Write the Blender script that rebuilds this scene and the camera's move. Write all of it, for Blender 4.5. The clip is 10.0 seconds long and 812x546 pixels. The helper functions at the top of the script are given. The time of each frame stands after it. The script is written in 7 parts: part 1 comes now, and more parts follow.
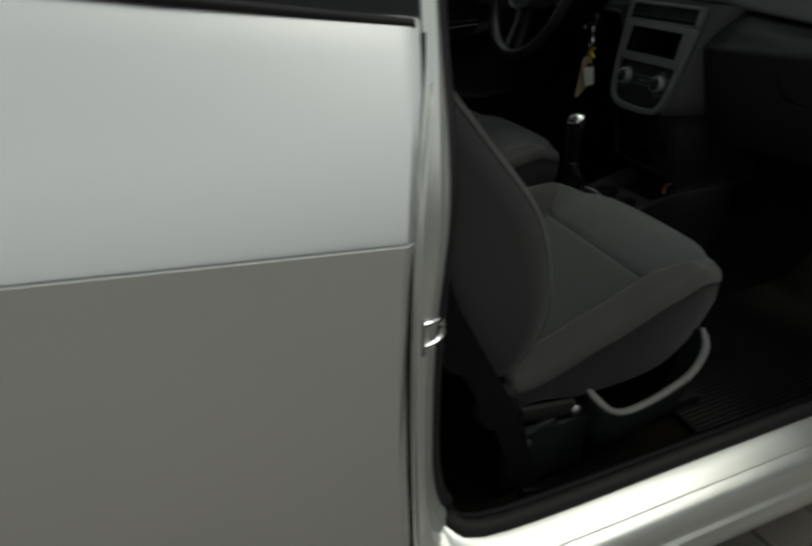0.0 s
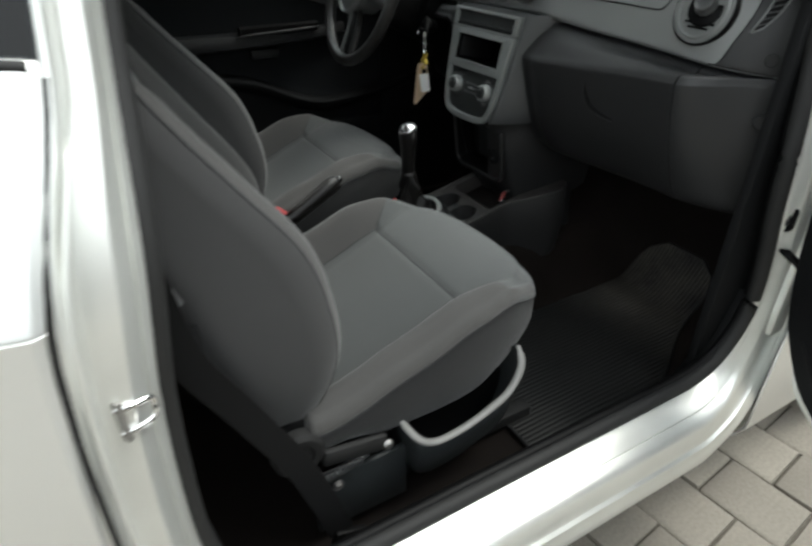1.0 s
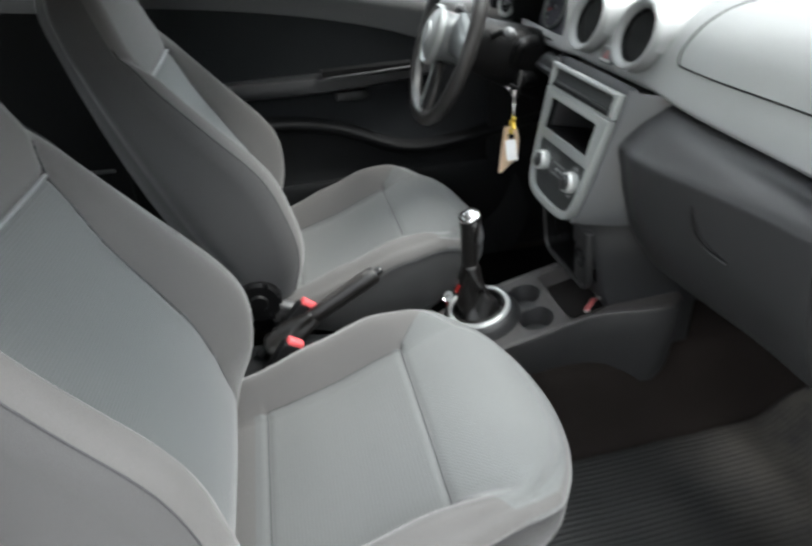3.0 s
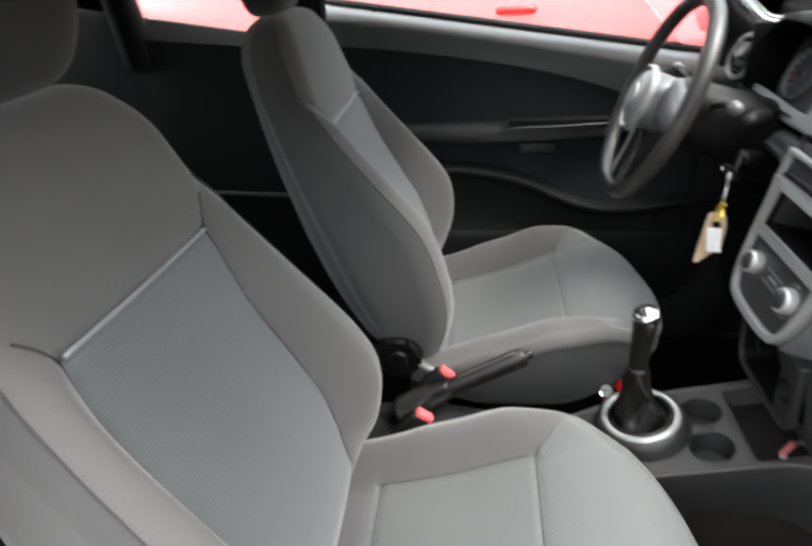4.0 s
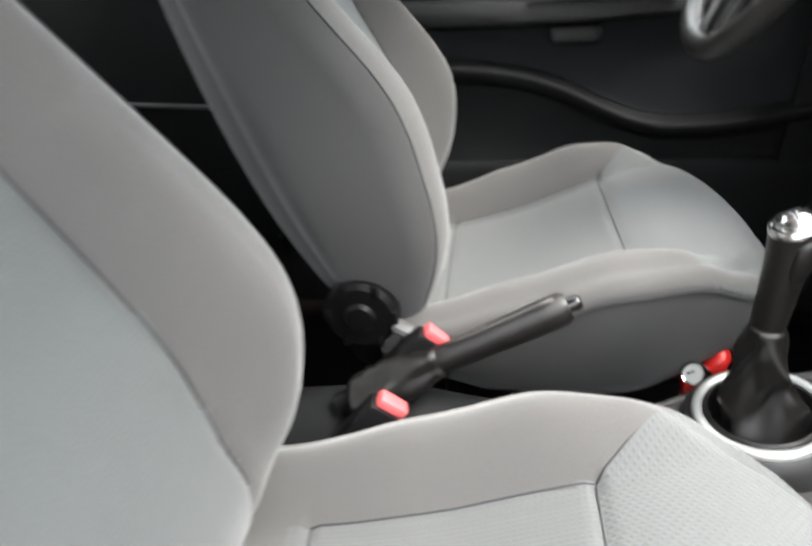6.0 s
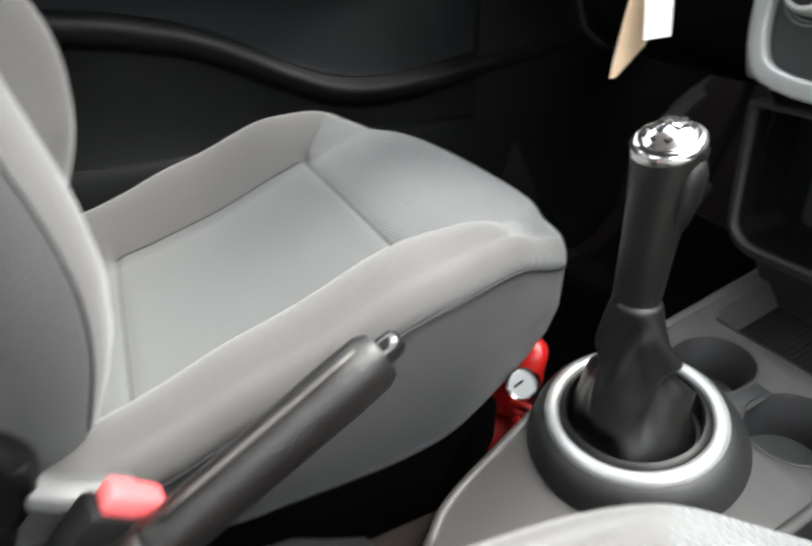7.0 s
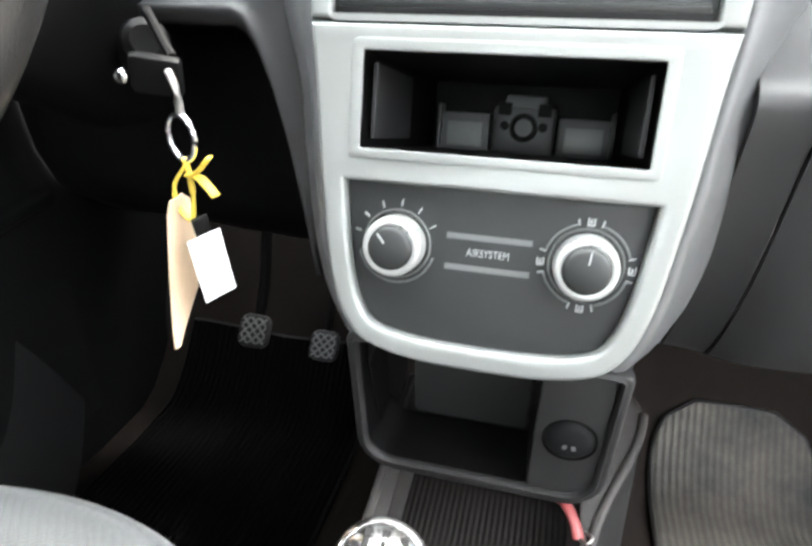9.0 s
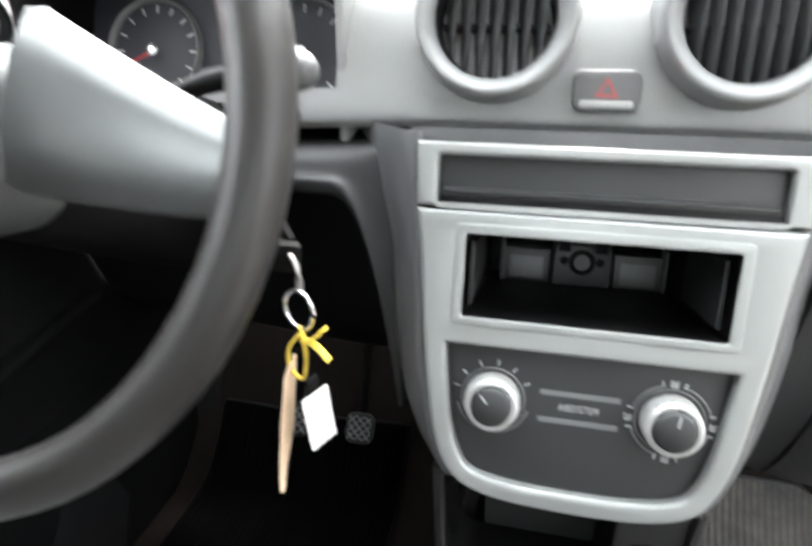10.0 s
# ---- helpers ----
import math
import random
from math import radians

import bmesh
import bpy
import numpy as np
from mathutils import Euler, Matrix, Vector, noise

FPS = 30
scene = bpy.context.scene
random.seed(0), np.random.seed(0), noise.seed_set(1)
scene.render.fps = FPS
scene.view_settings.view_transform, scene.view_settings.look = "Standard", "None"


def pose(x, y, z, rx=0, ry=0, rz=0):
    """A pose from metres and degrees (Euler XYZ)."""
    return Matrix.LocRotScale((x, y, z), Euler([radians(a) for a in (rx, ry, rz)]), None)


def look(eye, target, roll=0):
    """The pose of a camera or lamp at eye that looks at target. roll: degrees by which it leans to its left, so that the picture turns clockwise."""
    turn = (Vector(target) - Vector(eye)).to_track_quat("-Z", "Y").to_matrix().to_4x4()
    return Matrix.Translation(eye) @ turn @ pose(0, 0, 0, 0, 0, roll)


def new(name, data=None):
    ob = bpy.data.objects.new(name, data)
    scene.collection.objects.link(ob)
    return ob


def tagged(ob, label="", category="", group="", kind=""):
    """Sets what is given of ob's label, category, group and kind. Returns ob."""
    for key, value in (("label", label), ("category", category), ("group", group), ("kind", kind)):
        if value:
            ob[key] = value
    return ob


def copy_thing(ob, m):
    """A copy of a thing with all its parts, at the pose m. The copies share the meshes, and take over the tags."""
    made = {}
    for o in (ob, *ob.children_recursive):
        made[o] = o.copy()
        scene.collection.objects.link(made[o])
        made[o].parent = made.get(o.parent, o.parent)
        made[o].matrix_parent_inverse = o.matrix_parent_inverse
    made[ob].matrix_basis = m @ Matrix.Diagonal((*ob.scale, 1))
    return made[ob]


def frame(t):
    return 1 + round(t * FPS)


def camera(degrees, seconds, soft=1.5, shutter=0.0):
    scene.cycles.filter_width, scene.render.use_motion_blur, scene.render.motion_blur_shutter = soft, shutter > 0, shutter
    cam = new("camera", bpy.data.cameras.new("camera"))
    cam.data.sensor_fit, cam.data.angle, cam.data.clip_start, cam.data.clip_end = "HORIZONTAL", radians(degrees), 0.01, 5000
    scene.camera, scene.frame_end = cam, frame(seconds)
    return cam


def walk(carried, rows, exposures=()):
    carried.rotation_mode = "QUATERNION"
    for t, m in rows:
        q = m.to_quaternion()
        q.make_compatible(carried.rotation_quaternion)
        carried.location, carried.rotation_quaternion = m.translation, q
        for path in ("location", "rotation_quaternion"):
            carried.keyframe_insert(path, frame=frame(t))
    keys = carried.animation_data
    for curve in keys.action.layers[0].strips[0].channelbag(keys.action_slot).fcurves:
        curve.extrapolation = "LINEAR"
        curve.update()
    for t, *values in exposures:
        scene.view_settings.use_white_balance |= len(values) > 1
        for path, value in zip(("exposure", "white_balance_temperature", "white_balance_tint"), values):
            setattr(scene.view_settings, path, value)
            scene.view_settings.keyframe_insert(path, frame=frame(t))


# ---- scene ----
cam = camera(70.15, 10.0, soft=2.6, shutter=0.5)
PATH = [
    (0, (1.235, -1.141, 1.086), (0.428, -0.849, 0.574), -2.5),
    (0.5, (1.240, -1.052, 1.101), (0.477, -0.678, 0.573), 0.3),
    (1, (1.234, -0.920, 1.106), (0.497, -0.497, 0.577), -0.4),
    (1.5, (1.175, -0.788, 1.117), (0.445, -0.354, 0.589), -0.5),
    (2, (1.132, -0.676, 1.154), (0.392, -0.270, 0.618), -1.2),
    (3.3, (0.960, -0.510, 1.209), (0.118, -0.436, 0.675), -4.1),
    (3.5, (0.937, -0.507, 1.216), (0.085, -0.480, 0.693), -4.0),
    (4, (0.865, -0.486, 1.239), (0.009, -0.612, 0.736), -3.8),
    (4.5, (0.826, -0.473, 1.179), (-0.013, -0.714, 0.692), -3.3),
    (5, (0.780, -0.468, 1.137), (-0.046, -0.763, 0.656), -3.3),
    (5.2, (0.744, -0.481, 1.122), (-0.085, -0.771, 0.643), -3.1),
    (6.5, (0.376, -0.487, 0.774), (-0.479, -0.407, 0.262), -2.7),
    (7, (0.236, -0.504, 0.751), (-0.549, -0.128, 0.258), -0.5),
    (7.5, (0.142, -0.476, 0.779), (-0.512, 0.085, 0.273), -1.3),
    (8, (0.078, -0.421, 0.809), (-0.387, 0.309, 0.308), -0.5),
    (8.5, (0.049, -0.387, 0.840), (-0.282, 0.442, 0.389), 0.4),
    (9, (0.034, -0.362, 0.876), (-0.188, 0.508, 0.436), 0.9),
    (9.5, (0.013, -0.364, 0.915), (-0.169, 0.531, 0.507), 0.8),
    (10, (-0.044, -0.381, 0.974), (-0.251, 0.518, 0.587), 0.2),
]
EXPOSURES = [(0, -2.35, 6500, 2), (0.5, -1.55, 6450, 4), (1.0, -0.25, 6300, 5), (1.5, 0.65, 6100, 5), (2.0, 1.05, 6050, 5), (3.5, 1.35, 6350, 10), (4.5, 1.4, 6450, 11),
             (5.2, 1.5, 6450, 11), (6.5, 2.2, 6450, 10), (7.5, 2.15, 6350, 9), (8.0, 2.72, 6380, 10), (8.5, 3.08, 6400, 10), (9.0, 3.15, 6400, 10), (9.5, 2.82, 6400, 10), (10.0, 2.6, 6400, 11)]
walk(cam, [(t, look(eye, target, roll)) for t, eye, target, roll in PATH], EXPOSURES)

# ---- world and sun: bright overcast sky ----
world = bpy.data.worlds.new("sky")
scene.world = world
world.use_nodes = True
wn, wl = world.node_tree.nodes, world.node_tree.links
sky = wn.new("ShaderNodeTexSky")
sky.sky_type = "NISHITA"
sky.sun_disc = False
sky.sun_elevation, sky.sun_rotation = radians(61), radians(18)
sky.air_density, sky.dust_density, sky.ozone_density = 1.0, 4.0, 0.6
soften = wn.new("ShaderNodeMixRGB")
soften.inputs["Fac"].default_value = 0.75
soften.inputs["Color2"].default_value = (21.5, 21.8, 22.0, 1)
wl.new(sky.outputs["Color"], soften.inputs["Color1"])
wl.new(soften.outputs["Color"], wn["Background"].inputs["Color"])
wn["Background"].inputs["Strength"].default_value = 0.15
sun = new("sun", bpy.data.lights.new("sun", "SUN"))
sun.data.energy, sun.data.angle, sun.data.color = 3.0, radians(25), (1.0, 0.96, 0.9)
sun.matrix_world = look((1.2, 3.6, 7.0), (0, 0, 0))

# ---- materials ----


def material(name, color, rough=0.6, metal=0.0, grain=0.0, grain_scale=300.0, bump=0.0, stain=0.0, stain_scale=6.0, coat=0.0, spec=0.5, sheen=0.0):
    """A surface with fine grain and broad uneven wear."""
    m = bpy.data.materials.new(name)
    m.use_nodes = True
    n, l = m.node_tree.nodes, m.node_tree.links
    b = n["Principled BSDF"]
    b.inputs["Roughness"].default_value, b.inputs["Metallic"].default_value = rough, metal
    b.inputs["Coat Weight"].default_value, b.inputs["Specular IOR Level"].default_value = coat, spec
    b.inputs["Sheen Weight"].default_value = sheen
    b.inputs["Sheen Roughness"].default_value = 0.5
    co = n.new("ShaderNodeTexCoord")
    fine, broad = n.new("ShaderNodeTexNoise"), n.new("ShaderNodeTexNoise")
    fine.inputs["Scale"].default_value, fine.inputs["Detail"].default_value = grain_scale, 3
    broad.inputs["Scale"].default_value, broad.inputs["Detail"].default_value = stain_scale, 5
    for t in (fine, broad):
        l.new(co.outputs["Object"], t.inputs["Vector"])
    total = n.new("ShaderNodeMath")
    total.operation = "MULTIPLY_ADD"
    l.new(fine.outputs["Fac"], total.inputs[0])
    total.inputs[1].default_value, total.inputs[2].default_value = 2 * grain, 1 - grain - stain
    wide = n.new("ShaderNodeMath")
    wide.operation = "MULTIPLY_ADD"
    l.new(broad.outputs["Fac"], wide.inputs[0])
    wide.inputs[1].default_value = 2 * stain
    l.new(total.outputs[0], wide.inputs[2])
    tint = n.new("ShaderNodeVectorMath")
    tint.operation = "SCALE"
    tint.inputs[0].default_value = color
    l.new(wide.outputs[0], tint.inputs["Scale"])
    l.new(tint.outputs["Vector"], b.inputs["Base Color"])
    gloss = n.new("ShaderNodeMapRange")
    gloss.inputs["To Min"].default_value, gloss.inputs["To Max"].default_value = max(0.03, rough - 0.08), min(1, rough + 0.08)
    l.new(broad.outputs["Fac"], gloss.inputs["Value"])
    l.new(gloss.outputs["Result"], b.inputs["Roughness"])
    if bump:
        bp = n.new("ShaderNodeBump")
        bp.inputs["Strength"].default_value, bp.inputs["Distance"].default_value = 1.0, bump
        l.new(fine.outputs["Fac"], bp.inputs["Height"])
        l.new(bp.outputs["Normal"], b.inputs["Normal"])
    return m


def ribbed(name, color, axis, pitch, depth, rough=0.9, dark=0.25, sheen=0.2, cross=None, stain=0.06, spec=0.3, turn=0):
    """A fabric or rubber with fine ribs across one axis (0 x, 1 y, 2 z), broken up by noise."""
    m = material(name, color, rough, grain=0.12, grain_scale=500, stain=stain, sheen=sheen, spec=spec)
    n, l = m.node_tree.nodes, m.node_tree.links
    b = n["Principled BSDF"]
    co = next(x for x in n if x.type == "TEX_COORD")
    wave = n.new("ShaderNodeTexWave")
    wave.bands_direction = "XYZ"[axis]
    wave.inputs["Scale"].default_value = 0.314 / pitch
    wave.inputs["Distortion"].default_value, wave.inputs["Detail"].default_value, wave.inputs["Detail Scale"].default_value = 0.8, 2, 3
    lie = n.new("ShaderNodeMapping")
    lie.inputs["Rotation"].default_value = (0, 0, radians(turn))
    l.new(co.outputs["Object"], lie.inputs["Vector"])
    l.new(lie.outputs["Vector"], wave.inputs["Vector"])
    ribs = wave.outputs["Fac"]
    if cross is not None:
        other = n.new("ShaderNodeTexWave")
        other.bands_direction = "XYZ"[cross]
        other.inputs["Scale"].default_value = 0.314 / (pitch * 1.25)
        other.inputs["Distortion"].default_value = 0.6
        l.new(lie.outputs["Vector"], other.inputs["Vector"])
        both = n.new("ShaderNodeMath")
        both.operation = "MAXIMUM"
        l.new(wave.outputs["Fac"], both.inputs[0])
        l.new(other.outputs["Fac"], both.inputs[1])
        ribs = both.outputs[0]
    old = b.inputs["Base Color"].links[0].from_socket
    lo = n.new("ShaderNodeMapRange")
    lo.inputs["To Min"].default_value, lo.inputs["To Max"].default_value = 1 - dark, 1 + dark * 0.4
    l.new(ribs, lo.inputs["Value"])
    sc = n.new("ShaderNodeVectorMath")
    sc.operation = "SCALE"
    l.new(old, sc.inputs[0])
    l.new(lo.outputs["Result"], sc.inputs["Scale"])
    l.new(sc.outputs["Vector"], b.inputs["Base Color"])
    bp = n.new("ShaderNodeBump")
    bp.inputs["Strength"].default_value, bp.inputs["Distance"].default_value = 1.0, depth
    l.new(ribs, bp.inputs["Height"])
    l.new(bp.outputs["Normal"], b.inputs["Normal"])
    return m


def glass(name, color=(0.95, 0.97, 0.96), rough=0.0):
    m = bpy.data.materials.new(name)
    m.use_nodes = True
    n, l = m.node_tree.nodes, m.node_tree.links
    n.remove(n["Principled BSDF"])
    clear, gloss, mix = n.new("ShaderNodeBsdfTransparent"), n.new("ShaderNodeBsdfGlossy"), n.new("ShaderNodeMixShader")
    clear.inputs["Color"].default_value = (*color, 1)
    gloss.inputs["Roughness"].default_value = rough
    fr = n.new("ShaderNodeFresnel")
    fr.inputs["IOR"].default_value = 1.45
    l.new(fr.outputs["Fac"], mix.inputs["Fac"])
    l.new(clear.outputs[0], mix.inputs[1])
    l.new(gloss.outputs[0], mix.inputs[2])
    l.new(mix.outputs[0], n["Material Output"].inputs["Surface"])
    return m


SILVER = material("silver_paint", (0.84, 0.85, 0.835), 0.36, 0.66, grain=0.03, grain_scale=1500, stain=0.03, stain_scale=3, coat=0.7)
JAMB = material("silver_jamb_paint", (0.79, 0.80, 0.765), 0.34, 0.62, grain=0.04, grain_scale=900, stain=0.12, stain_scale=9, coat=0.4)
BOLSTER = material("grey_bolster_fabric", (0.074, 0.072, 0.070), 0.92, grain=0.22, grain_scale=900, bump=0.0004, stain=0.06, stain_scale=8, sheen=0.25, spec=0.25)
INSERT_BACK = ribbed("grey_ribbed_fabric", (0.086, 0.0912, 0.0912), 2, 0.0042, 0.0003, dark=0.09)
INSERT_SEAT = ribbed("grey_ribbed_cushion_fabric", (0.080, 0.083, 0.0825), 0, 0.0046, 0.00018, dark=0.032, cross=1)
WAFFLE = ribbed("grey_waffle_fabric", (0.084, 0.0875, 0.087), 0, 0.0046, 0.0005, dark=0.06, cross=1, turn=45)
# seat cloth with the shade on the cushion sides put into its colour
SKIRT = material("shade_toned_skirt_cloth", (0.0200, 0.0204, 0.0208), 0.92, grain=0.2, grain_scale=800, bump=0.0004, stain=0.08, sheen=0.15, spec=0.2)
# bolster grey taken darker to carry the shade on the backrest sides
SIDE_CLOTH = material("shade_toned_side_cloth", (0.046, 0.0458, 0.0460), 0.9, grain=0.2, grain_scale=800, bump=0.0004, stain=0.08, sheen=0.2, spec=0.25)
BELT = ribbed("woven_belt_webbing", (0.0045, 0.0045, 0.0048), 1, 0.004, 0.0004, rough=0.85, dark=0.2, sheen=0.0)
BIN_PLASTIC = material("dark_bin_plastic", (0.022, 0.025, 0.026), 0.45, grain=0.12, grain_scale=1200, bump=0.0002, stain=0.12, stain_scale=9)
LIP = material("pale_grey_lip_plastic", (0.20, 0.197, 0.19), 0.5, grain=0.1, grain_scale=900, stain=0.12, stain_scale=14)
THREAD = material("dark_seam_thread", (0.03, 0.03, 0.032), 0.9, grain=0.2)
PIPING = material("silver_piping", (0.20, 0.205, 0.21), 0.55, 0.15, grain=0.15, grain_scale=1200)
DASH = material("grey_dash_plastic", (0.200, 0.206, 0.205), 0.38, spec=0.85, grain=0.12, grain_scale=1400, bump=0.0003, stain=0.06, stain_scale=7)
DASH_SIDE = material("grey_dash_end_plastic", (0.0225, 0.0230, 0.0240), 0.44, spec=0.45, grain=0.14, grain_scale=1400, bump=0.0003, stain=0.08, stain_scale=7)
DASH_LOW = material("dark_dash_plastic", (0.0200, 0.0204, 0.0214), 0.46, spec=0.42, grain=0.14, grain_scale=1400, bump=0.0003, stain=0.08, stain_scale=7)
CHEEK = material("grey_stack_plastic", (0.078, 0.080, 0.082), 0.38, grain=0.12, grain_scale=1400, bump=0.0002, stain=0.06, stain_scale=7)
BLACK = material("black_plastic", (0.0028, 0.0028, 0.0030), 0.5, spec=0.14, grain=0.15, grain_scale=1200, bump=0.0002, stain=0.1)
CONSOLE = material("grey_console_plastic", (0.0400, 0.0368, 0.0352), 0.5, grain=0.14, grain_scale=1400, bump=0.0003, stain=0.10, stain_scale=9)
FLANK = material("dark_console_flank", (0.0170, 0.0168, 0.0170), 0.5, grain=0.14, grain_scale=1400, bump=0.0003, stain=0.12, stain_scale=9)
BAND = material("grey_door_capping", (0.070, 0.0715, 0.0725), 0.42, grain=0.14, grain_scale=1400, bump=0.0003, stain=0.06)
TRIM = material("dark_door_trim", (0.0060, 0.0063, 0.0067), 0.70, spec=0.16, grain=0.18, grain_scale=1200, bump=0.0003, stain=0.08)
DOOR_CLOTH = material("dark_door_cloth", (0.0110, 0.0122, 0.0135), 0.9, spec=0.2, grain=0.25, grain_scale=900, bump=0.0003, stain=0.06)
RUBBER = material("black_rubber", (0.010, 0.010, 0.010), 0.7, grain=0.2, grain_scale=500, bump=0.0003, stain=0.15)
CARPET = material("dark_carpet", (0.0150, 0.0125, 0.0113), 0.97, grain=0.5, grain_scale=700, bump=0.002, stain=0.35, stain_scale=7, spec=0.03)
TRAY = ribbed("ribbed_tray_liner", (0.0105, 0.0088, 0.0082), 0, 0.0060, 0.0008, rough=0.6, dark=0.35, sheen=0.0, spec=0.2)
# driver's mat: the footwell's shade is put into a near-black rubber colour
MAT_SHADED = ribbed("shade_dark_rubber_mat", (0.0022, 0.0021, 0.0021), 0, 0.0112, 0.0022, rough=0.95, dark=0.6, sheen=0.0, spec=0.04)
MAT = ribbed("ribbed_rubber_mat", (0.0108, 0.0111, 0.0111), 0, 0.0112, 0.0012, rough=0.52, spec=0.30, dark=0.32, sheen=0.0, stain=0.3)
BEZEL = material("satin_silver_plastic", (0.240, 0.250, 0.245), 0.38, 0.35, grain=0.04, grain_scale=1800, stain=0.03)
PANEL = material("charcoal_panel_plastic", (0.014, 0.0155, 0.0155), 0.5, grain=0.08, grain_scale=1800, bump=0.0001, stain=0.05)
RING = material("satin_bright_ring", (0.46, 0.47, 0.46), 0.30, 0.5, grain=0.04, grain_scale=1500, stain=0.05, stain_scale=30)
CHROME = material("chrome", (0.85, 0.85, 0.85), 0.16, 1.0, stain=0.04, stain_scale=40)
KNOB_CAP = material("polished_knob_cap", (0.80, 0.80, 0.80), 0.20, 1.0, stain=0.05, stain_scale=40)
VENT_RING = material("pale_vent_ring", (0.17, 0.175, 0.175), 0.42, 0.15, grain=0.05, grain_scale=1500, stain=0.04)
STEEL = material("dull_steel", (0.35, 0.34, 0.33), 0.4, 0.9, grain=0.2, grain_scale=300, stain=0.2, stain_scale=30)
LEATHER = material("black_leatherette", (0.0068, 0.0062, 0.0059), 0.34, spec=0.40, grain=0.2, grain_scale=700, bump=0.0006, stain=0.15, stain_scale=25)
SPOKE = material("satin_grey_spoke", (0.120, 0.126, 0.126), 0.36, 0.35, grain=0.06, grain_scale=1400, stain=0.06, stain_scale=9)
WHEEL = material("black_wheel_foam", (0.020, 0.0188, 0.0180), 0.32, grain=0.15, grain_scale=900, bump=0.0003, stain=0.08)
WHITE_PRINT = material("white_print", (0.70, 0.72, 0.72), 0.6, grain=0.03)
PALE_PRINT = material("pale_grey_print", (0.30, 0.31, 0.31), 0.6, grain=0.03)
GREY_PRINT = material("grey_print", (0.105, 0.11, 0.11), 0.6, grain=0.03)
RED = material("red_plastic", (0.46, 0.012, 0.010), 0.35, grain=0.06, stain=0.06, coat=0.2)
FADED_RED = material("faded_red_print", (0.24, 0.05, 0.05), 0.5, grain=0.06)
RED_BUCKLE = material("red_buckle_button", (0.56, 0.085, 0.09), 0.4, grain=0.05, stain=0.05)
RED_PAINT = material("red_car_paint", (0.70, 0.06, 0.06), 0.3, 0.1, grain=0.03, stain=0.05, coat=0.9)
CARD_TAN = material("tan_card_tag", (0.70, 0.53, 0.36), 0.8, grain=0.06, grain_scale=200, stain=0.10, stain_scale=40)
CARD_WHITE = material("white_card_tag", (0.84, 0.84, 0.82), 0.7, grain=0.03, grain_scale=200, stain=0.03, stain_scale=40)
RIBBON = material("yellow_ribbon", (0.62, 0.45, 0.06), 0.6, grain=0.1, grain_scale=400, stain=0.1)
PAVER = material("tan_concrete_paver", (0.240, 0.219, 0.185), 0.9, grain=0.25, grain_scale=120, bump=0.002, stain=0.22, stain_scale=5, spec=0.2)
JOINT = material("sandy_joint", (0.11, 0.10, 0.084), 0.95, grain=0.35, grain_scale=90, bump=0.003, stain=0.25, stain_scale=4, spec=0.1)
HEADLINER = material("light_headliner", (0.46, 0.455, 0.43), 0.95, grain=0.12, grain_scale=500, bump=0.0005, stain=0.05)
WALL = material("pale_rendered_wall", (0.72, 0.72, 0.66), 0.9, grain=0.08, grain_scale=40, bump=0.002, stain=0.12, stain_scale=1.2)
UNSEEN_WALL = material("unseen_weathered_wall", (0.16, 0.157, 0.148), 0.9, grain=0.12, grain_scale=40, bump=0.003, stain=0.2, stain_scale=0.9)
GLASS = glass("clear_glass")
PIANO = material("gloss_black_plate", (0.008, 0.008, 0.008), 0.12, stain=0.1, stain_scale=60)
SCREEN = glass("windscreen_glass", (0.96, 0.975, 0.965))
TINT = glass("tinted_glass", (0.10, 0.11, 0.12))
DIAL = material("dial_face", (0.035, 0.036, 0.045), 0.5, grain=0.06)

for surface, socket in ((PAVER, "Random"), ):
    pn, pl = surface.node_tree.nodes, surface.node_tree.links
    info, geo = pn.new("ShaderNodeObjectInfo"), pn.new("ShaderNodeNewGeometry")
    mixed = pn.new("ShaderNodeMath")
    mixed.operation = "ADD"
    pl.new(info.outputs["Random"], mixed.inputs[0])
    pl.new(geo.outputs["Random Per Island"], mixed.inputs[1])
    spread = pn.new("ShaderNodeMapRange")
    spread.inputs["From Max"].default_value = 2.0
    spread.inputs["To Min"].default_value, spread.inputs["To Max"].default_value = 0.72, 1.22
    pl.new(mixed.outputs[0], spread.inputs["Value"])
    base = pn["Principled BSDF"].inputs["Base Color"]
    old = base.links[0].from_socket
    scaled = pn.new("ShaderNodeVectorMath")
    scaled.operation = "SCALE"
    pl.new(old, scaled.inputs[0])
    pl.new(spread.outputs["Result"], scaled.inputs["Scale"])
    pl.new(scaled.outputs["Vector"], base)

# dust trodden into the passenger mat, thickest towards its front end
dn, dl = MAT.node_tree.nodes, MAT.node_tree.links
where, blot, along = dn.new("ShaderNodeTexCoord"), dn.new("ShaderNodeTexNoise"), dn.new("ShaderNodeSeparateXYZ")
blot.inputs["Scale"].default_value, blot.inputs["Detail"].default_value, blot.inputs["Roughness"].default_value = 11.0, 8, 0.65
dl.new(where.outputs["Object"], blot.inputs["Vector"])
dl.new(where.outputs["Object"], along.inputs[0])
reach, patch, dusty, cover = dn.new("ShaderNodeMapRange"), dn.new("ShaderNodeMapRange"), dn.new("ShaderNodeMath"), dn.new("ShaderNodeMixRGB")
reach.inputs["From Min"].default_value, reach.inputs["From Max"].default_value = 0.16, 0.48
reach.inputs["To Min"].default_value, reach.inputs["To Max"].default_value = 0.08, 0.9
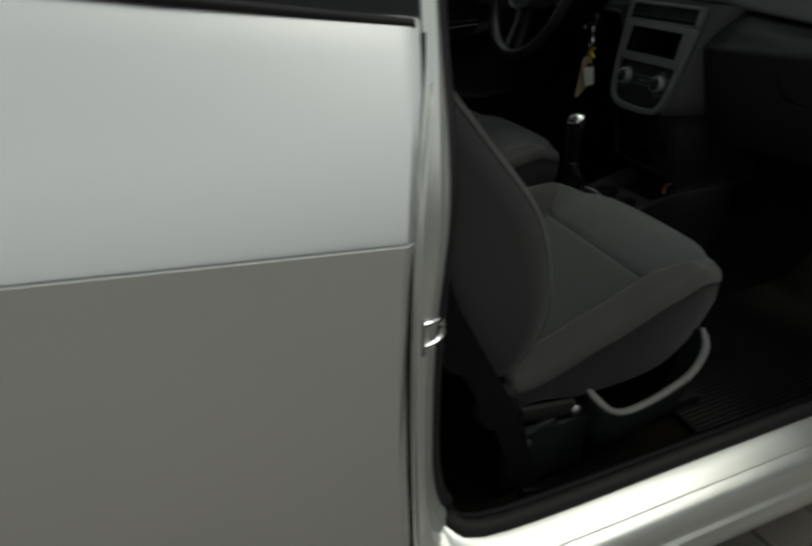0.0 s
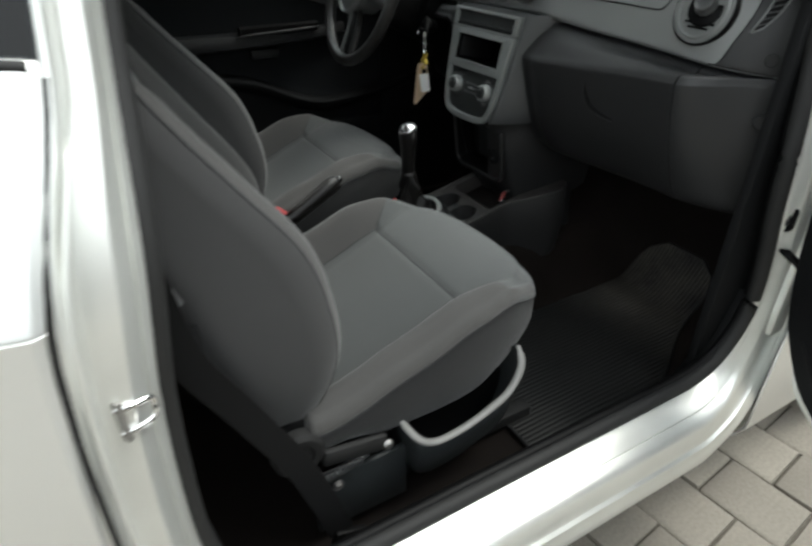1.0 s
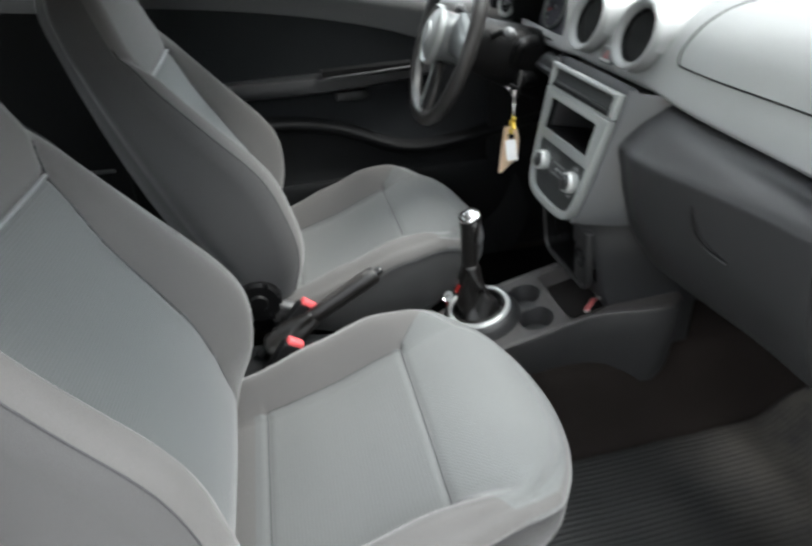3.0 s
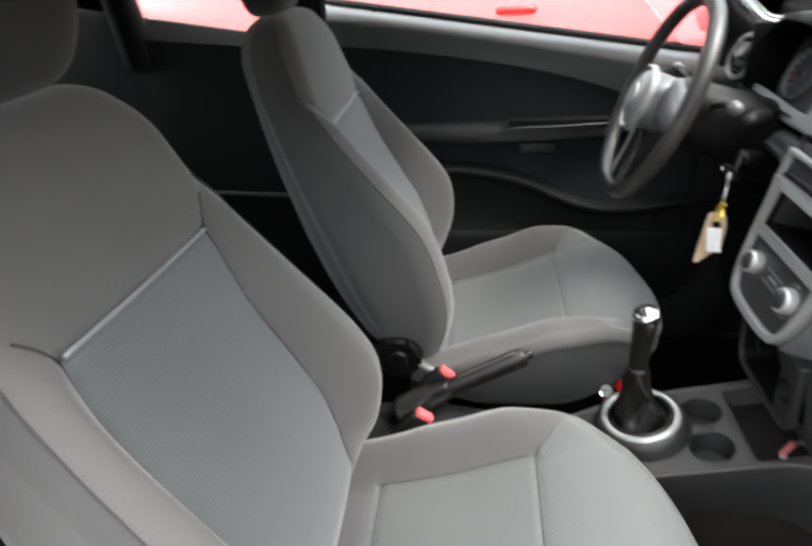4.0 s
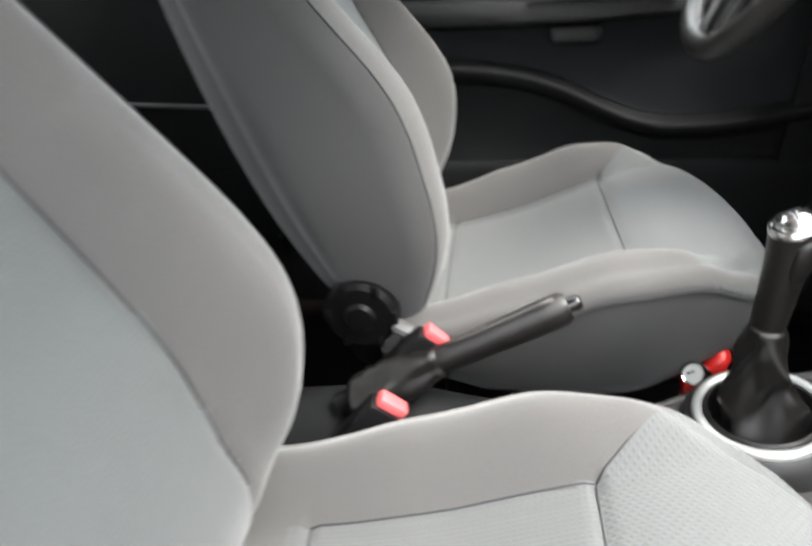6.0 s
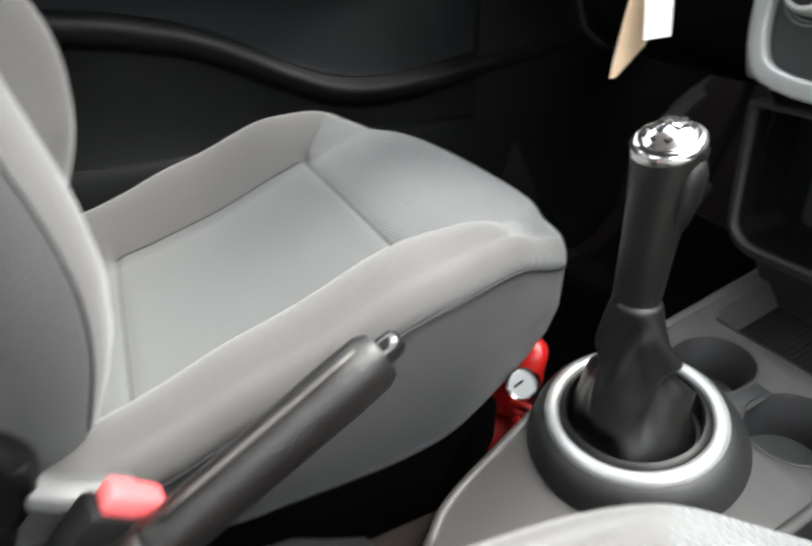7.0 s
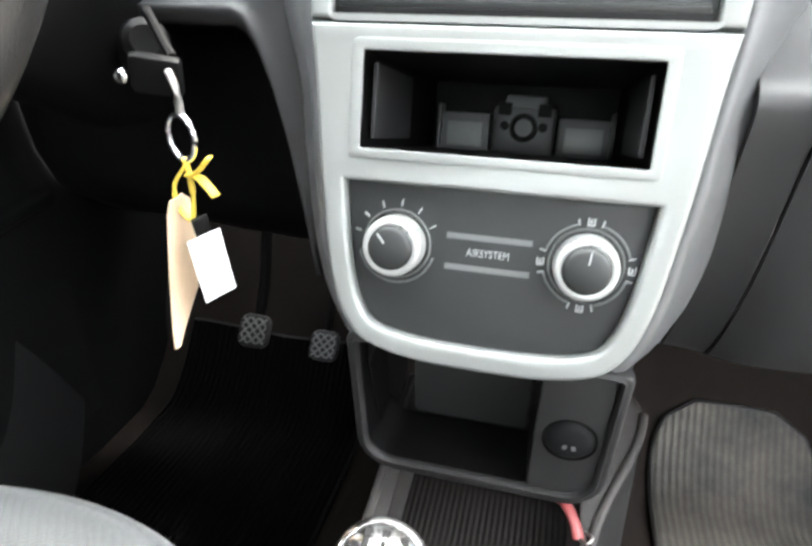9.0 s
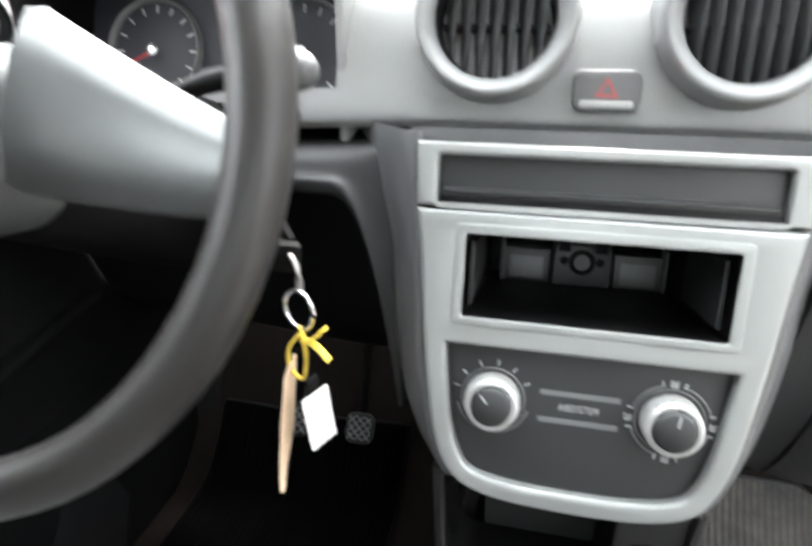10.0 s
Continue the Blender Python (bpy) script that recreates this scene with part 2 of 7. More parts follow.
dl.new(along.outputs["Y"], reach.inputs["Value"])
patch.inputs["From Min"].default_value, patch.inputs["From Max"].default_value = 0.34, 0.62
dl.new(blot.outputs["Fac"], patch.inputs["Value"])
dusty.operation = "MULTIPLY"
dl.new(reach.outputs["Result"], dusty.inputs[0])
dl.new(patch.outputs["Result"], dusty.inputs[1])
dl.new(dusty.outputs[0], cover.inputs["Fac"])
dl.new(dn["Principled BSDF"].inputs["Base Color"].links[0].from_socket, cover.inputs["Color1"])
tan = dn.new("ShaderNodeVectorMath")
tan.operation = "MULTIPLY"
tan.inputs[1].default_value = (6.2, 5.4, 4.5)
dl.new(dn["Principled BSDF"].inputs["Base Color"].links[0].from_socket, tan.inputs[0])
dl.new(tan.outputs["Vector"], cover.inputs["Color2"])
dl.new(cover.outputs["Color"], dn["Principled BSDF"].inputs["Base Color"])

# ---- building tools ----


def finish(me, smooth=35):
    for p in me.polygons:
        p.use_smooth = smooth > 0
    if 0 < smooth < 180:
        me.set_sharp_from_angle(angle=radians(smooth))
    return me


def adopt(ob, parent):
    """ob, whose mesh is in world metres, becomes a part of parent."""
    ob.parent = parent
    if parent.type == "EMPTY":
        ob.matrix_parent_inverse = Matrix.Translation(-parent.location)
    return ob


def part(name, bm, mat, parent=None, label="", smooth=35):
    me = bpy.data.meshes.new(name)
    bmesh.ops.recalc_face_normals(bm, faces=bm.faces[:])
    bm.to_mesh(me)
    bm.free()
    me.materials.append(mat)
    ob = new(name, finish(me, smooth))
    if parent is not None:
        adopt(ob, parent)
    return tagged(ob, label)


def thing(name, at, label, category, group="", kind=""):
    ob = new(name)
    ob.empty_display_size = 0.05
    ob.location = at
    return tagged(ob, label, category, group, kind)


def box(size, m=None, bevel=0.0, seg=2):
    bm = bmesh.new()
    bmesh.ops.create_cube(bm, size=1, matrix=Matrix.Diagonal((*size, 1)))
    if bevel:
        bmesh.ops.bevel(bm, geom=bm.edges[:], offset=bevel, segments=seg, profile=0.5, affect="EDGES")
    if m is not None:
        bm.transform(m)
    return bm


def lathe(profile, m=None, seg=40, arc=None):
    """Turns (radius, height) pairs round z."""
    bm = bmesh.new()
    rings = []
    for r, h in profile:
        if r < 1e-6:
            rings.append([bm.verts.new((0, 0, h))])
        else:
            rings.append([bm.verts.new((r * math.cos(2 * math.pi * k / seg), r * math.sin(2 * math.pi * k / seg), h)) for k in range(seg)])
    for a, b in zip(rings, rings[1:]):
        for k in range(seg):
            q = [a[k % len(a)], a[(k + 1) % len(a)], b[(k + 1) % len(b)], b[k % len(b)]]
            q = list(dict.fromkeys(q))
            if len(q) > 2:
                bm.faces.new(q)
    if m is not None:
        bm.transform(m)
    return bm


def spline(points, steps=8, closed=False):
    """Catmull-Rom through the points."""
    p = [Vector(q) for q in points]
    n, out = len(p), []
    for i in range(n if closed else n - 1):
        a, b, c, d = (p[(i - 1) % n], p[i], p[(i + 1) % n], p[(i + 2) % n]) if closed else (p[max(i - 1, 0)], p[i], p[i + 1], p[min(i + 2, n - 1)])
        for k in range(steps):
            t = k / steps
            out.append(0.5 * ((2 * b) + (c - a) * t + (2 * a - 5 * b + 4 * c - d) * t * t + (3 * b - a - 3 * c + d) * t ** 3))
    if not closed:
        out.append(p[-1].copy())
    return out


def tube(points, radius, seg=10, closed=False, flat=1.0, up=(0, 0, 1)):
    """A round (or flattened) bar along points; radius may be a list."""
    pts = [Vector(p) for p in points]
    n = len(pts)
    rad = list(radius) if isinstance(radius, (list, tuple)) else [radius] * n
    bm = bmesh.new()
    rings = []
    for i, p in enumerate(pts):
        a, b = (pts[(i - 1) % n], pts[(i + 1) % n]) if closed else (pts[max(i - 1, 0)], pts[min(i + 1, n - 1)])
        t = (b - a).normalized()
        s = t.cross(Vector(up))
        s = s.normalized() if s.length > 1e-4 else t.orthogonal().normalized()
        u = s.cross(t).normalized()
        rings.append([bm.verts.new(p + rad[i] * (math.cos(2 * math.pi * k / seg) * s + flat * math.sin(2 * math.pi * k / seg) * u)) for k in range(seg)])
    for i in range(n if closed else n - 1):
        a, b = rings[i], rings[(i + 1) % n]
        for k in range(seg):
            bm.faces.new((a[k], a[(k + 1) % seg], b[(k + 1) % seg], b[k]))
    if not closed:
        bm.faces.new(rings[0]), bm.faces.new(rings[-1][::-1])
    return bm


def loft(sections, closed=False, caps=True, ring=False):
    """Joins rows of points of equal length; closed: each row is a loop; ring: the last row meets the first."""
    bm = bmesh.new()
    rows = [[bm.verts.new(p) for p in s] for s in sections]
    pairs = list(zip(rows, rows[1:])) + ([(rows[-1], rows[0])] if ring else [])
    for a, b in pairs:
        for k in range(len(a) if closed else len(a) - 1):
            j = (k + 1) % len(a)
            bm.faces.new((a[k], a[j], b[j], b[k]))
    if closed and caps and not ring:
        bm.faces.new(rows[0][::-1]), bm.faces.new(rows[-1])
    return bm


def shell(bm, thickness):
    """Gives an open sheet a thickness, away from its normals."""
    bmesh.ops.recalc_face_normals(bm, faces=bm.faces[:])
    bmesh.ops.solidify(bm, geom=bm.faces[:], thickness=thickness)
    return bm


def backed(bm, thickness):
    """Like shell, for a sharply folded sheet: each corner goes straight back by the thickness."""
    bmesh.ops.recalc_face_normals(bm, faces=bm.faces[:])
    bm.normal_update()
    faces, rim = bm.faces[:], [e for e in bm.edges if len(e.link_faces) == 1]
    twin = {v: bm.verts.new(v.co - v.normal * thickness) for v in bm.verts[:]}
    for f in faces:
        bm.faces.new([twin[v] for v in reversed(f.verts)])
    for e in rim:
        a, b = e.verts
        bm.faces.new((b, a, twin[a], twin[b]))
    return bm


def plate(loops, depth, bevel=0.0, m=None, res=2):
    """A flat plate in x, y with holes (loops after the first), its back at z 0 and its front at z depth."""
    cu = bpy.data.curves.new("plate", "CURVE")
    cu.dimensions, cu.fill_mode, cu.extrude, cu.bevel_depth, cu.bevel_resolution = "2D", "BOTH", max(depth / 2 - bevel, 0.0001), bevel, res
    cu.offset = -bevel
    for loop in loops:
        s = cu.splines.new("POLY")
        s.points.add(len(loop) - 1)
        for q, (x, y) in zip(s.points, loop):
            q.co = (x, y, 0, 1)
        s.use_cyclic_u = True
    ob = bpy.data.objects.new("plate", cu)
    me = bpy.data.meshes.new_from_object(ob)
    bm = bmesh.new()
    bm.from_mesh(me)
    bpy.data.objects.remove(ob), bpy.data.curves.remove(cu), bpy.data.meshes.remove(me)
    bmesh.ops.remove_doubles(bm, verts=bm.verts[:], dist=1e-5)
    bm.transform(Matrix.Translation((0, 0, depth / 2)))
    if m is not None:
        bm.transform(m)
    return bm


def rounded(x0, y0, x1, y1, r, seg=5):
    """Corners of a rounded rectangle; r one radius or four (from lower left, anticlockwise)."""
    rs = r if isinstance(r, (list, tuple)) else [r] * 4
    out = []
    for (cx, cy, sx, sy, a0), q in zip(((x0, y0, 1, 1, 180), (x1, y0, -1, 1, 270), (x1, y1, -1, -1, 0), (x0, y1, 1, -1, 90)), rs):
        for k in range(seg + 1):
            a = radians(a0 + 90 * k / seg)
            out.append((cx + sx * q + q * math.cos(a), cy + sy * q + q * math.sin(a)))
    return out


def text(body, size, m, mat, parent, name="lettering"):
    cu = bpy.data.curves.new("text", "FONT")
    cu.body, cu.size, cu.align_x, cu.align_y, cu.extrude = body, size, "CENTER", "CENTER", 0.0002
    ob = bpy.data.objects.new("text", cu)
    me = bpy.data.meshes.new_from_object(ob)
    bm = bmesh.new()
    bm.from_mesh(me)
    bpy.data.objects.remove(ob), bpy.data.curves.remove(cu), bpy.data.meshes.remove(me)
    bm.transform(m)
    return part(name, bm, mat, parent, smooth=0)


def smooth01(x, a, b):
    t = np.clip((x - a) / (b - a), 0, 1)
    return t * t * (3 - 2 * t)


def curve_at(x, xs, ys):
    """Smooth interpolation of a table."""
    w = np.array([-2, -1, 0, 1, 2]) * (xs[-1] - xs[0]) * 0.02
    return float(np.mean([np.interp(x + d, xs, ys) for d in w]))


def split(bm, test):
    """Two meshes: the faces whose middle passes the test, and the rest."""
    other = bm.copy()
    bmesh.ops.delete(other, geom=[f for f in other.faces if not test(f.calc_center_median(), f.normal)], context="FACES")
    bmesh.ops.delete(bm, geom=[f for f in bm.faces if test(f.calc_center_median(), f.normal)], context="FACES")
    return other, bm

# ---- ground and surroundings ----
GROUND_Z = -0.10
bm = bmesh.new()
bmesh.ops.create_grid(bm, x_segments=2, y_segments=2, size=400, matrix=Matrix.Translation((0, 0, GROUND_Z - 0.012)))
ground = tagged(part("ground", bm, JOINT, smooth=0), "sandy ground joints between tan concrete pavers", "ground", kind="structure")
bm = box((9.0, 0.25, 3.2), pose(-5.5, -6.0, 1.5, 0, 0, -20), 0.02)
tagged(part("backdrop", bm, WALL), "pale rendered boundary wall behind the cars", "wall", kind="structure")
# wall out of view, added to hold back and reflect light on this side
bm = box((0.25, 34.0, 2.7), pose(6.2, -2.0, 1.24), 0.02)
tagged(part("unseen_wall_east", bm, UNSEEN_WALL), "unseen weathered grey wall, added to shape the light on the passenger side", "wall", kind="structure")

# ---- car shell ----
car = thing("car_body", (0, -0.5, GROUND_Z), "silver two-door hatchback standing with its passenger door open", "car")


def jamb_x(z):
    """How far the pillars lean in above the waist."""
    return -0.15 * max(0.0, min(z, 1.03) - 0.75) - 0.5 * max(0.0, z - 1.03)


BELT_RISE, CREASE_RISE = 0.17, 0.12


def edge_x(z):
    """Half width of the body side at the front edge of the rear quarter."""
    return curve_at(z, (0.08, 0.30, 0.50, 0.70, 0.77, 0.852, 0.925, 1.017, 1.20, 1.36), (0.80, 0.815, 0.821, 0.823, 0.823, 0.818, 0.778, 0.728, 0.668, 0.600))


def edge_y(z):
    """Front edge of the rear quarter panel."""
    return curve_at(z, (0.08, 0.57, 0.69, 0.77, 0.852, 0.925, 1.017), (-1.0, -0.998, -0.995, -0.991, -0.983, -0.958, -0.929))


def jamb_place(b, z, ny):
    """Half width of the door frame: the rear upright sits deeper and leans in more."""
    rear = max(0.0, -ny)
    plain = 0.748 + (b - 0.748) * (1.0 - 0.5 * max(0.0, ny)) + jamb_x(z)
    return plain * (1 - rear) + rear * (edge_x(z) - 0.010 - (0.843 - b) * 1.15)


APERTURE = spline([(0, -0.86, 0.298), (0, -0.5, 0.290), (0, -0.1, 0.284), (0, 0.04, 0.288), (0, 0.115, 0.325), (0, 0.160, 0.41), (0, 0.154, 0.52), (0, 0.126, 0.64),
                   (0, 0.110, 0.74), (0, 0.116, 0.85), (0, 0.118, 0.93), (0, 0.104, 1.00), (0, 0.058, 1.062), (0, -0.06, 1.145), (0, -0.27, 1.24), (0, -0.37, 1.295), (0, -0.52, 1.325), (0, -0.74, 1.325), (0, -0.815, 1.295),
                   (0, -0.845, 1.20), (0, -0.872, 1.03), (0, -0.894, 0.86), (0, -0.918, 0.68), (0, -0.926, 0.50), (0, -0.922, 0.40), (0, -0.905, 0.335)], 6, closed=True)
SECTION = ((0.000, 0.748), (0.004, 0.760), (0.012, 0.772), (0.030, 0.779), (0.033, 0.776), (0.037, 0.781), (0.058, 0.791), (0.066, 0.798), (0.074, 0.801), (0.120, 0.803), (0.140, 0.808),
           (0.150, 0.818), (0.156, 0.826), (0.160, 0.828), (0.164, 0.836), (0.176, 0.843), (0.190, 0.842), (0.205, 0.835), (0.208, 0.79))
SILL = ((0.000, 0.748), (0.003, 0.764), (0.006, 0.778), (0.010, 0.790), (0.0165, 0.8055), (0.0195, 0.8065), (0.0165, 0.8085), (0.021, 0.822), (0.026, 0.830), (0.032, 0.8335), (0.062, 0.836), (0.074, 0.838),
        (0.078, 0.8445), (0.088, 0.8465), (0.092, 0.843), (0.104, 0.8465), (0.118, 0.850), (0.128, 0.8465), (0.200, 0.785))


def aperture_frame(side):
    rows = []
    n = len(APERTURE)
    for i, p in enumerate(APERTURE):
        t = (APERTURE[(i + 1) % n] - APERTURE[i - 1]).normalized()
        ny, nz = t.z, -t.y
        k = 0.28 + 0.72 * max(0, -nz) ** 2 + 0.22 * max(0, ny) + 0.1 * max(0, nz)
        k += 0.13 * max(0.0, -ny) * (1 - float(smooth01(p.z, 0.86, 1.0)))
        low = max(0.0, -nz) ** 3
        row = []
        for (a, b), (c, d) in zip(SECTION, SILL):
            a, b = a * k * (1 - low) + c * low, b * (1 - low) + d * low
            row.append((side * jamb_place(b, p.z, ny), p.y + a * ny, p.z + a * nz))
        rows.append(row)
    return loft(rows, ring=True)


def along_aperture(b, side, dz=0.0):
    """A line round the opening at one depth of the frame's section."""
    out, n = [], len(APERTURE)
    for i, p in enumerate(APERTURE):
        t = (APERTURE[(i + 1) % n] - APERTURE[i - 1]).normalized()
        out.append((side * jamb_place(b, p.z, t.z), p.y, p.z + dz))
    return out


for side in (1, -1):
    part("door_jamb", backed(aperture_frame(side), 0.004), JAMB, car, "silver painted door frame and sill", 34)
    part("door_seal", tube(along_aperture(0.752, side), 0.0145, 10, True), RUBBER, car, "black rubber door seal", 180)
    part("seal_lip", tube(along_aperture(0.735, side, 0.004), 0.011, 8, True), BLACK, car, "", 180)

for side in (1, -1):
    rear = sorted((p for p in APERTURE if p.y < -0.80 and 0.42 < p.z < 1.02), key=lambda q: q.z)
    part("jamb_joint", tube([(side * (edge_x(p.z) - 0.0615), p.y - 0.0300 - 0.010 * float(smooth01(p.z, 0.95, 0.75)), p.z) for p in rear], 0.0018, 6), RUBBER, car, "", 180)
    part("jamb_ridge", tube([(side * (edge_x(z) - 0.016), edge_y(z) + 0.016, z) for z in np.linspace(0.40, 0.965, 24)], [0.001] + [0.004] * 18 + [0.0035, 0.003, 0.0025, 0.0018, 0.0008], 8), JAMB, car, "", 180)
    part("panel_gap", tube([(side * (edge_x(z) - 0.0085), edge_y(z) + 0.0035, z) for z in np.linspace(0.12, 1.005, 28)], 0.0030, 6), RUBBER, car, "", 180)

# dark inner sill trim and lower pillar trims
for side in (1, -1):
    rows = []
    for p in spline([(0, -1.0, 0.32), (0, -0.90, 0.292), (0, -0.5, 0.284), (0, 0.0, 0.276), (0, 0.08, 0.29), (0, 0.13, 0.35), (0, 0.17, 0.45)], 6):
        rows.append([(side * b, p.y + (0.35 * a if p.y > 0.05 else 0), p.z - a) for a, b in ((0.004, 0.742), (0.0, 0.730), (0.008, 0.712), (0.030, 0.695), (0.085, 0.668), (0.135, 0.655), (0.175, 0.648))])
    part("sill_trim", shell(loft(rows), 0.004), TRIM, car, "dark plastic inner sill trim", 60)

# B pillars between door frame and rear glass, inner trims
for side in (1, -1):
    rows = []
    for z in np.linspace(0.3, 1.33, 16):
        y = curve_at(z, (0.335, 0.50, 0.68, 0.86, 1.03, 1.20, 1.33), (-0.905, -0.926, -0.918, -0.894, -0.872, -0.845, -0.81))
        rows.append([(side * (edge_x(z) - dx), yy, z) for dx, yy in ((0.128, y + 0.004), (0.140, y - 0.012), (0.150, y - 0.04), (0.156, y - 0.12))])
    part("pillar_trim", shell(loft(rows), 0.004), TRIM, car, "dark pillar trim", 60)


def arch_z(d):
    """Lower edge of the body over a wheel, d from the axle."""
    return max(0.08, GROUND_Z + 0.30 + math.sqrt(max(0.0, 0.335 ** 2 - d * d))) if abs(d) < 0.335 else 0.08


def quarter_panel(side):
    rows = []
    for y in np.concatenate((np.linspace(-0.984, -1.06, 10), np.linspace(-1.10, -2.30, 28))):
        belt, crease = 1.017 + BELT_RISE * (-0.984 - y), 0.852 + CREASE_RISE * (-0.984 - y)
        taper = 0.05 * max(0.0, (-1.5 - y)) ** 2
        prof = [(0.08, 0.780), (0.10, 0.790), (0.20, 0.794), (0.35, 0.800), (0.50, 0.808), (0.62, 0.8150), (0.72, 0.8205), (crease - 0.05, 0.8224), (crease - 0.018, 0.8231), (crease - 0.0036, 0.8234), (crease - 0.0026, 0.8205), (crease - 0.0014, 0.8202),
                (crease - 0.0004, 0.8222), (crease + 0.003, 0.8209), (crease + 0.008, 0.8184), (crease + 0.035, 0.8070), (crease + 0.073, 0.7850), (crease + 0.11, 0.7640), (belt - 0.03, 0.7460), (belt - 0.008, 0.733), (belt, 0.727), (belt + 0.002, 0.716)]
        rim = 0.006 * math.exp(-((y + 0.984) / 0.004) ** 2)
        lead = max(0.0, 1 + (y + 0.984) / 0.16)
        low = arch_z(y + 1.72)
        rows.append([(side * (x - taper - rim), y + lead * (edge_y(z) + 0.984), max(z, low) if z < 0.7 else z) for z, x in prof])
    return shell(loft(rows), 0.003)


for side in (1, -1):
    part("quarter_panel", quarter_panel(side), SILVER, car, "silver rear quarter panel with a pressed crease", 28)
    # dark rear side glass above the waist
    g = []
    for y in np.linspace(-0.930, -1.95, 12):
        belt = 1.020 + BELT_RISE * (-0.984 - y)
        g.append([(side * x, y + dy, z) for x, z, dy in ((0.724, belt, 0), (0.665, 0.5 * (belt + 1.36), 0.02), (0.595, 1.355, 0.05))])
    ob = part("quarter_window", shell(loft(g), 0.004), TINT if side > 0 else GLASS, car, "dark rear side window" if side > 0 else "clear rear side window")
    ob.visible_shadow = False
    part("window_seal", tube([(side * 0.728, y, 1.021 + BELT_RISE * (-0.984 - y)) for y in np.linspace(-0.94, -1.95, 12)], 0.0045, 8), RUBBER, car, "black window seal", 60)
    part("rear_pillar", tube([(side * 0.690, -1.40, 0.98), (side * 0.66, -1.40, 1.15), (side * 0.59, -1.38, 1.36)], 0.04, 10, flat=1.4), TRIM, car, "dark rear pillar trim", 60)
    bm = loft([[(side * 0.665, y, 0.13), (side * 0.665, y, 0.55), (side * 0.672, y, 0.60), (side * 0.672, y, 1.00 + 0.10 * (-0.965 - y)), (side * 0.712, y, 1.020 + BELT_RISE * (-0.984 - y))] for y in np.linspace(-0.99, -2.1, 8)])
    part("side_trim", shell(bm, 0.006), TRIM, car, "dark rear side trim panel", 40)
    part("trim_strip", tube([(side * 0.662, -1.02, 0.603), (side * 0.660, -1.15, 0.609), (side * 0.660, -1.40, 0.622)], 0.007, 8, flat=0.8), BAND, car, "grey strip along the rear side trim", 60)

# floor with tunnel, toe board, roof, rear closure
XS = np.linspace(-0.69, 0.69, 70)


def floor_z(x, y):
    w = float(smooth01(y, -0.20, -0.05))
    tunnel = 0.17 * (1 - float(smooth01(abs(x), 0.075 + 0.045 * w, 0.135 + 0.115 * w)))
    return 0.125 + tunnel + 0.008 * noise.noise((6 * x, 6 * y, 0)) + 0.36 * float(smooth01(y, 0.38, 0.72)) + (0.2 * float(smooth01(-y, 1.0, 1.15)))


part("floor_carpet", shell(loft([[(x, y, floor_z(x, y)) for x in XS] for y in np.linspace(0.72, -2.1, 60)]), 0.01), CARPET, car, "dark needle-felt floor carpet", 60)
part("firewall", box((1.44, 0.03, 0.75), pose(0, 0.735, 0.72), 0.004), BLACK, car)
rows = []
for y in np.linspace(0.60, 1.44, 18):
    top = 0.930 - 0.17 * float(smooth01(y, 0.5, 1.46)) - 0.05 * float(smooth01(y, 1.30, 1.46))
    rows.append([((0.700 - 0.16 * float(smooth01(y, 0.9, 1.46)) ** 2) * q, y - 0.10 * q * q * float(smooth01(y, 1.0, 1.46)), top - 0.035 * q * q) for q in np.linspace(-1, 1, 16)])
part("bonnet", shell(loft(rows), 0.004), SILVER, car, "silver bonnet", 40)
part("front_bumper", loft([[(0.70 * q, 1.50 - 0.14 * q * q - dy, z) for q in np.linspace(-1, 1, 16)] for z, dy in ((0.10, 0.05), (0.16, 0.0), (0.34, -0.03), (0.48, 0.0), (0.60, 0.04), (0.70, 0.06))]), SILVER, car, "silver front bumper", 40)
part("underbody", box((1.52, 2.95, 0.03), pose(0, -0.72, 0.085), 0.005), BLACK, car)
part("tailgate", box((1.46, 0.03, 1.0), pose(0, -2.14, 0.55), 0.004), SILVER, car)
part("rear_window", shell(loft([[(x, -2.13, 1.04), (x, -1.95, 1.36)] for x in np.linspace(-0.66, 0.66, 8)]), 0.004), GLASS, car, "clear rear window").visible_shadow = False


def roof(dz):
    rows = []
    for y in np.linspace(-0.30, -1.97, 18):
        ends = 0.03 * float(smooth01(y, -0.55, -0.28))
        rows.append([(x, y, 1.385 - 0.16 * abs(x) ** 3 * 1.6 + dz - ends) for x in np.linspace(-0.625, 0.625, 24)])
    return loft(rows)


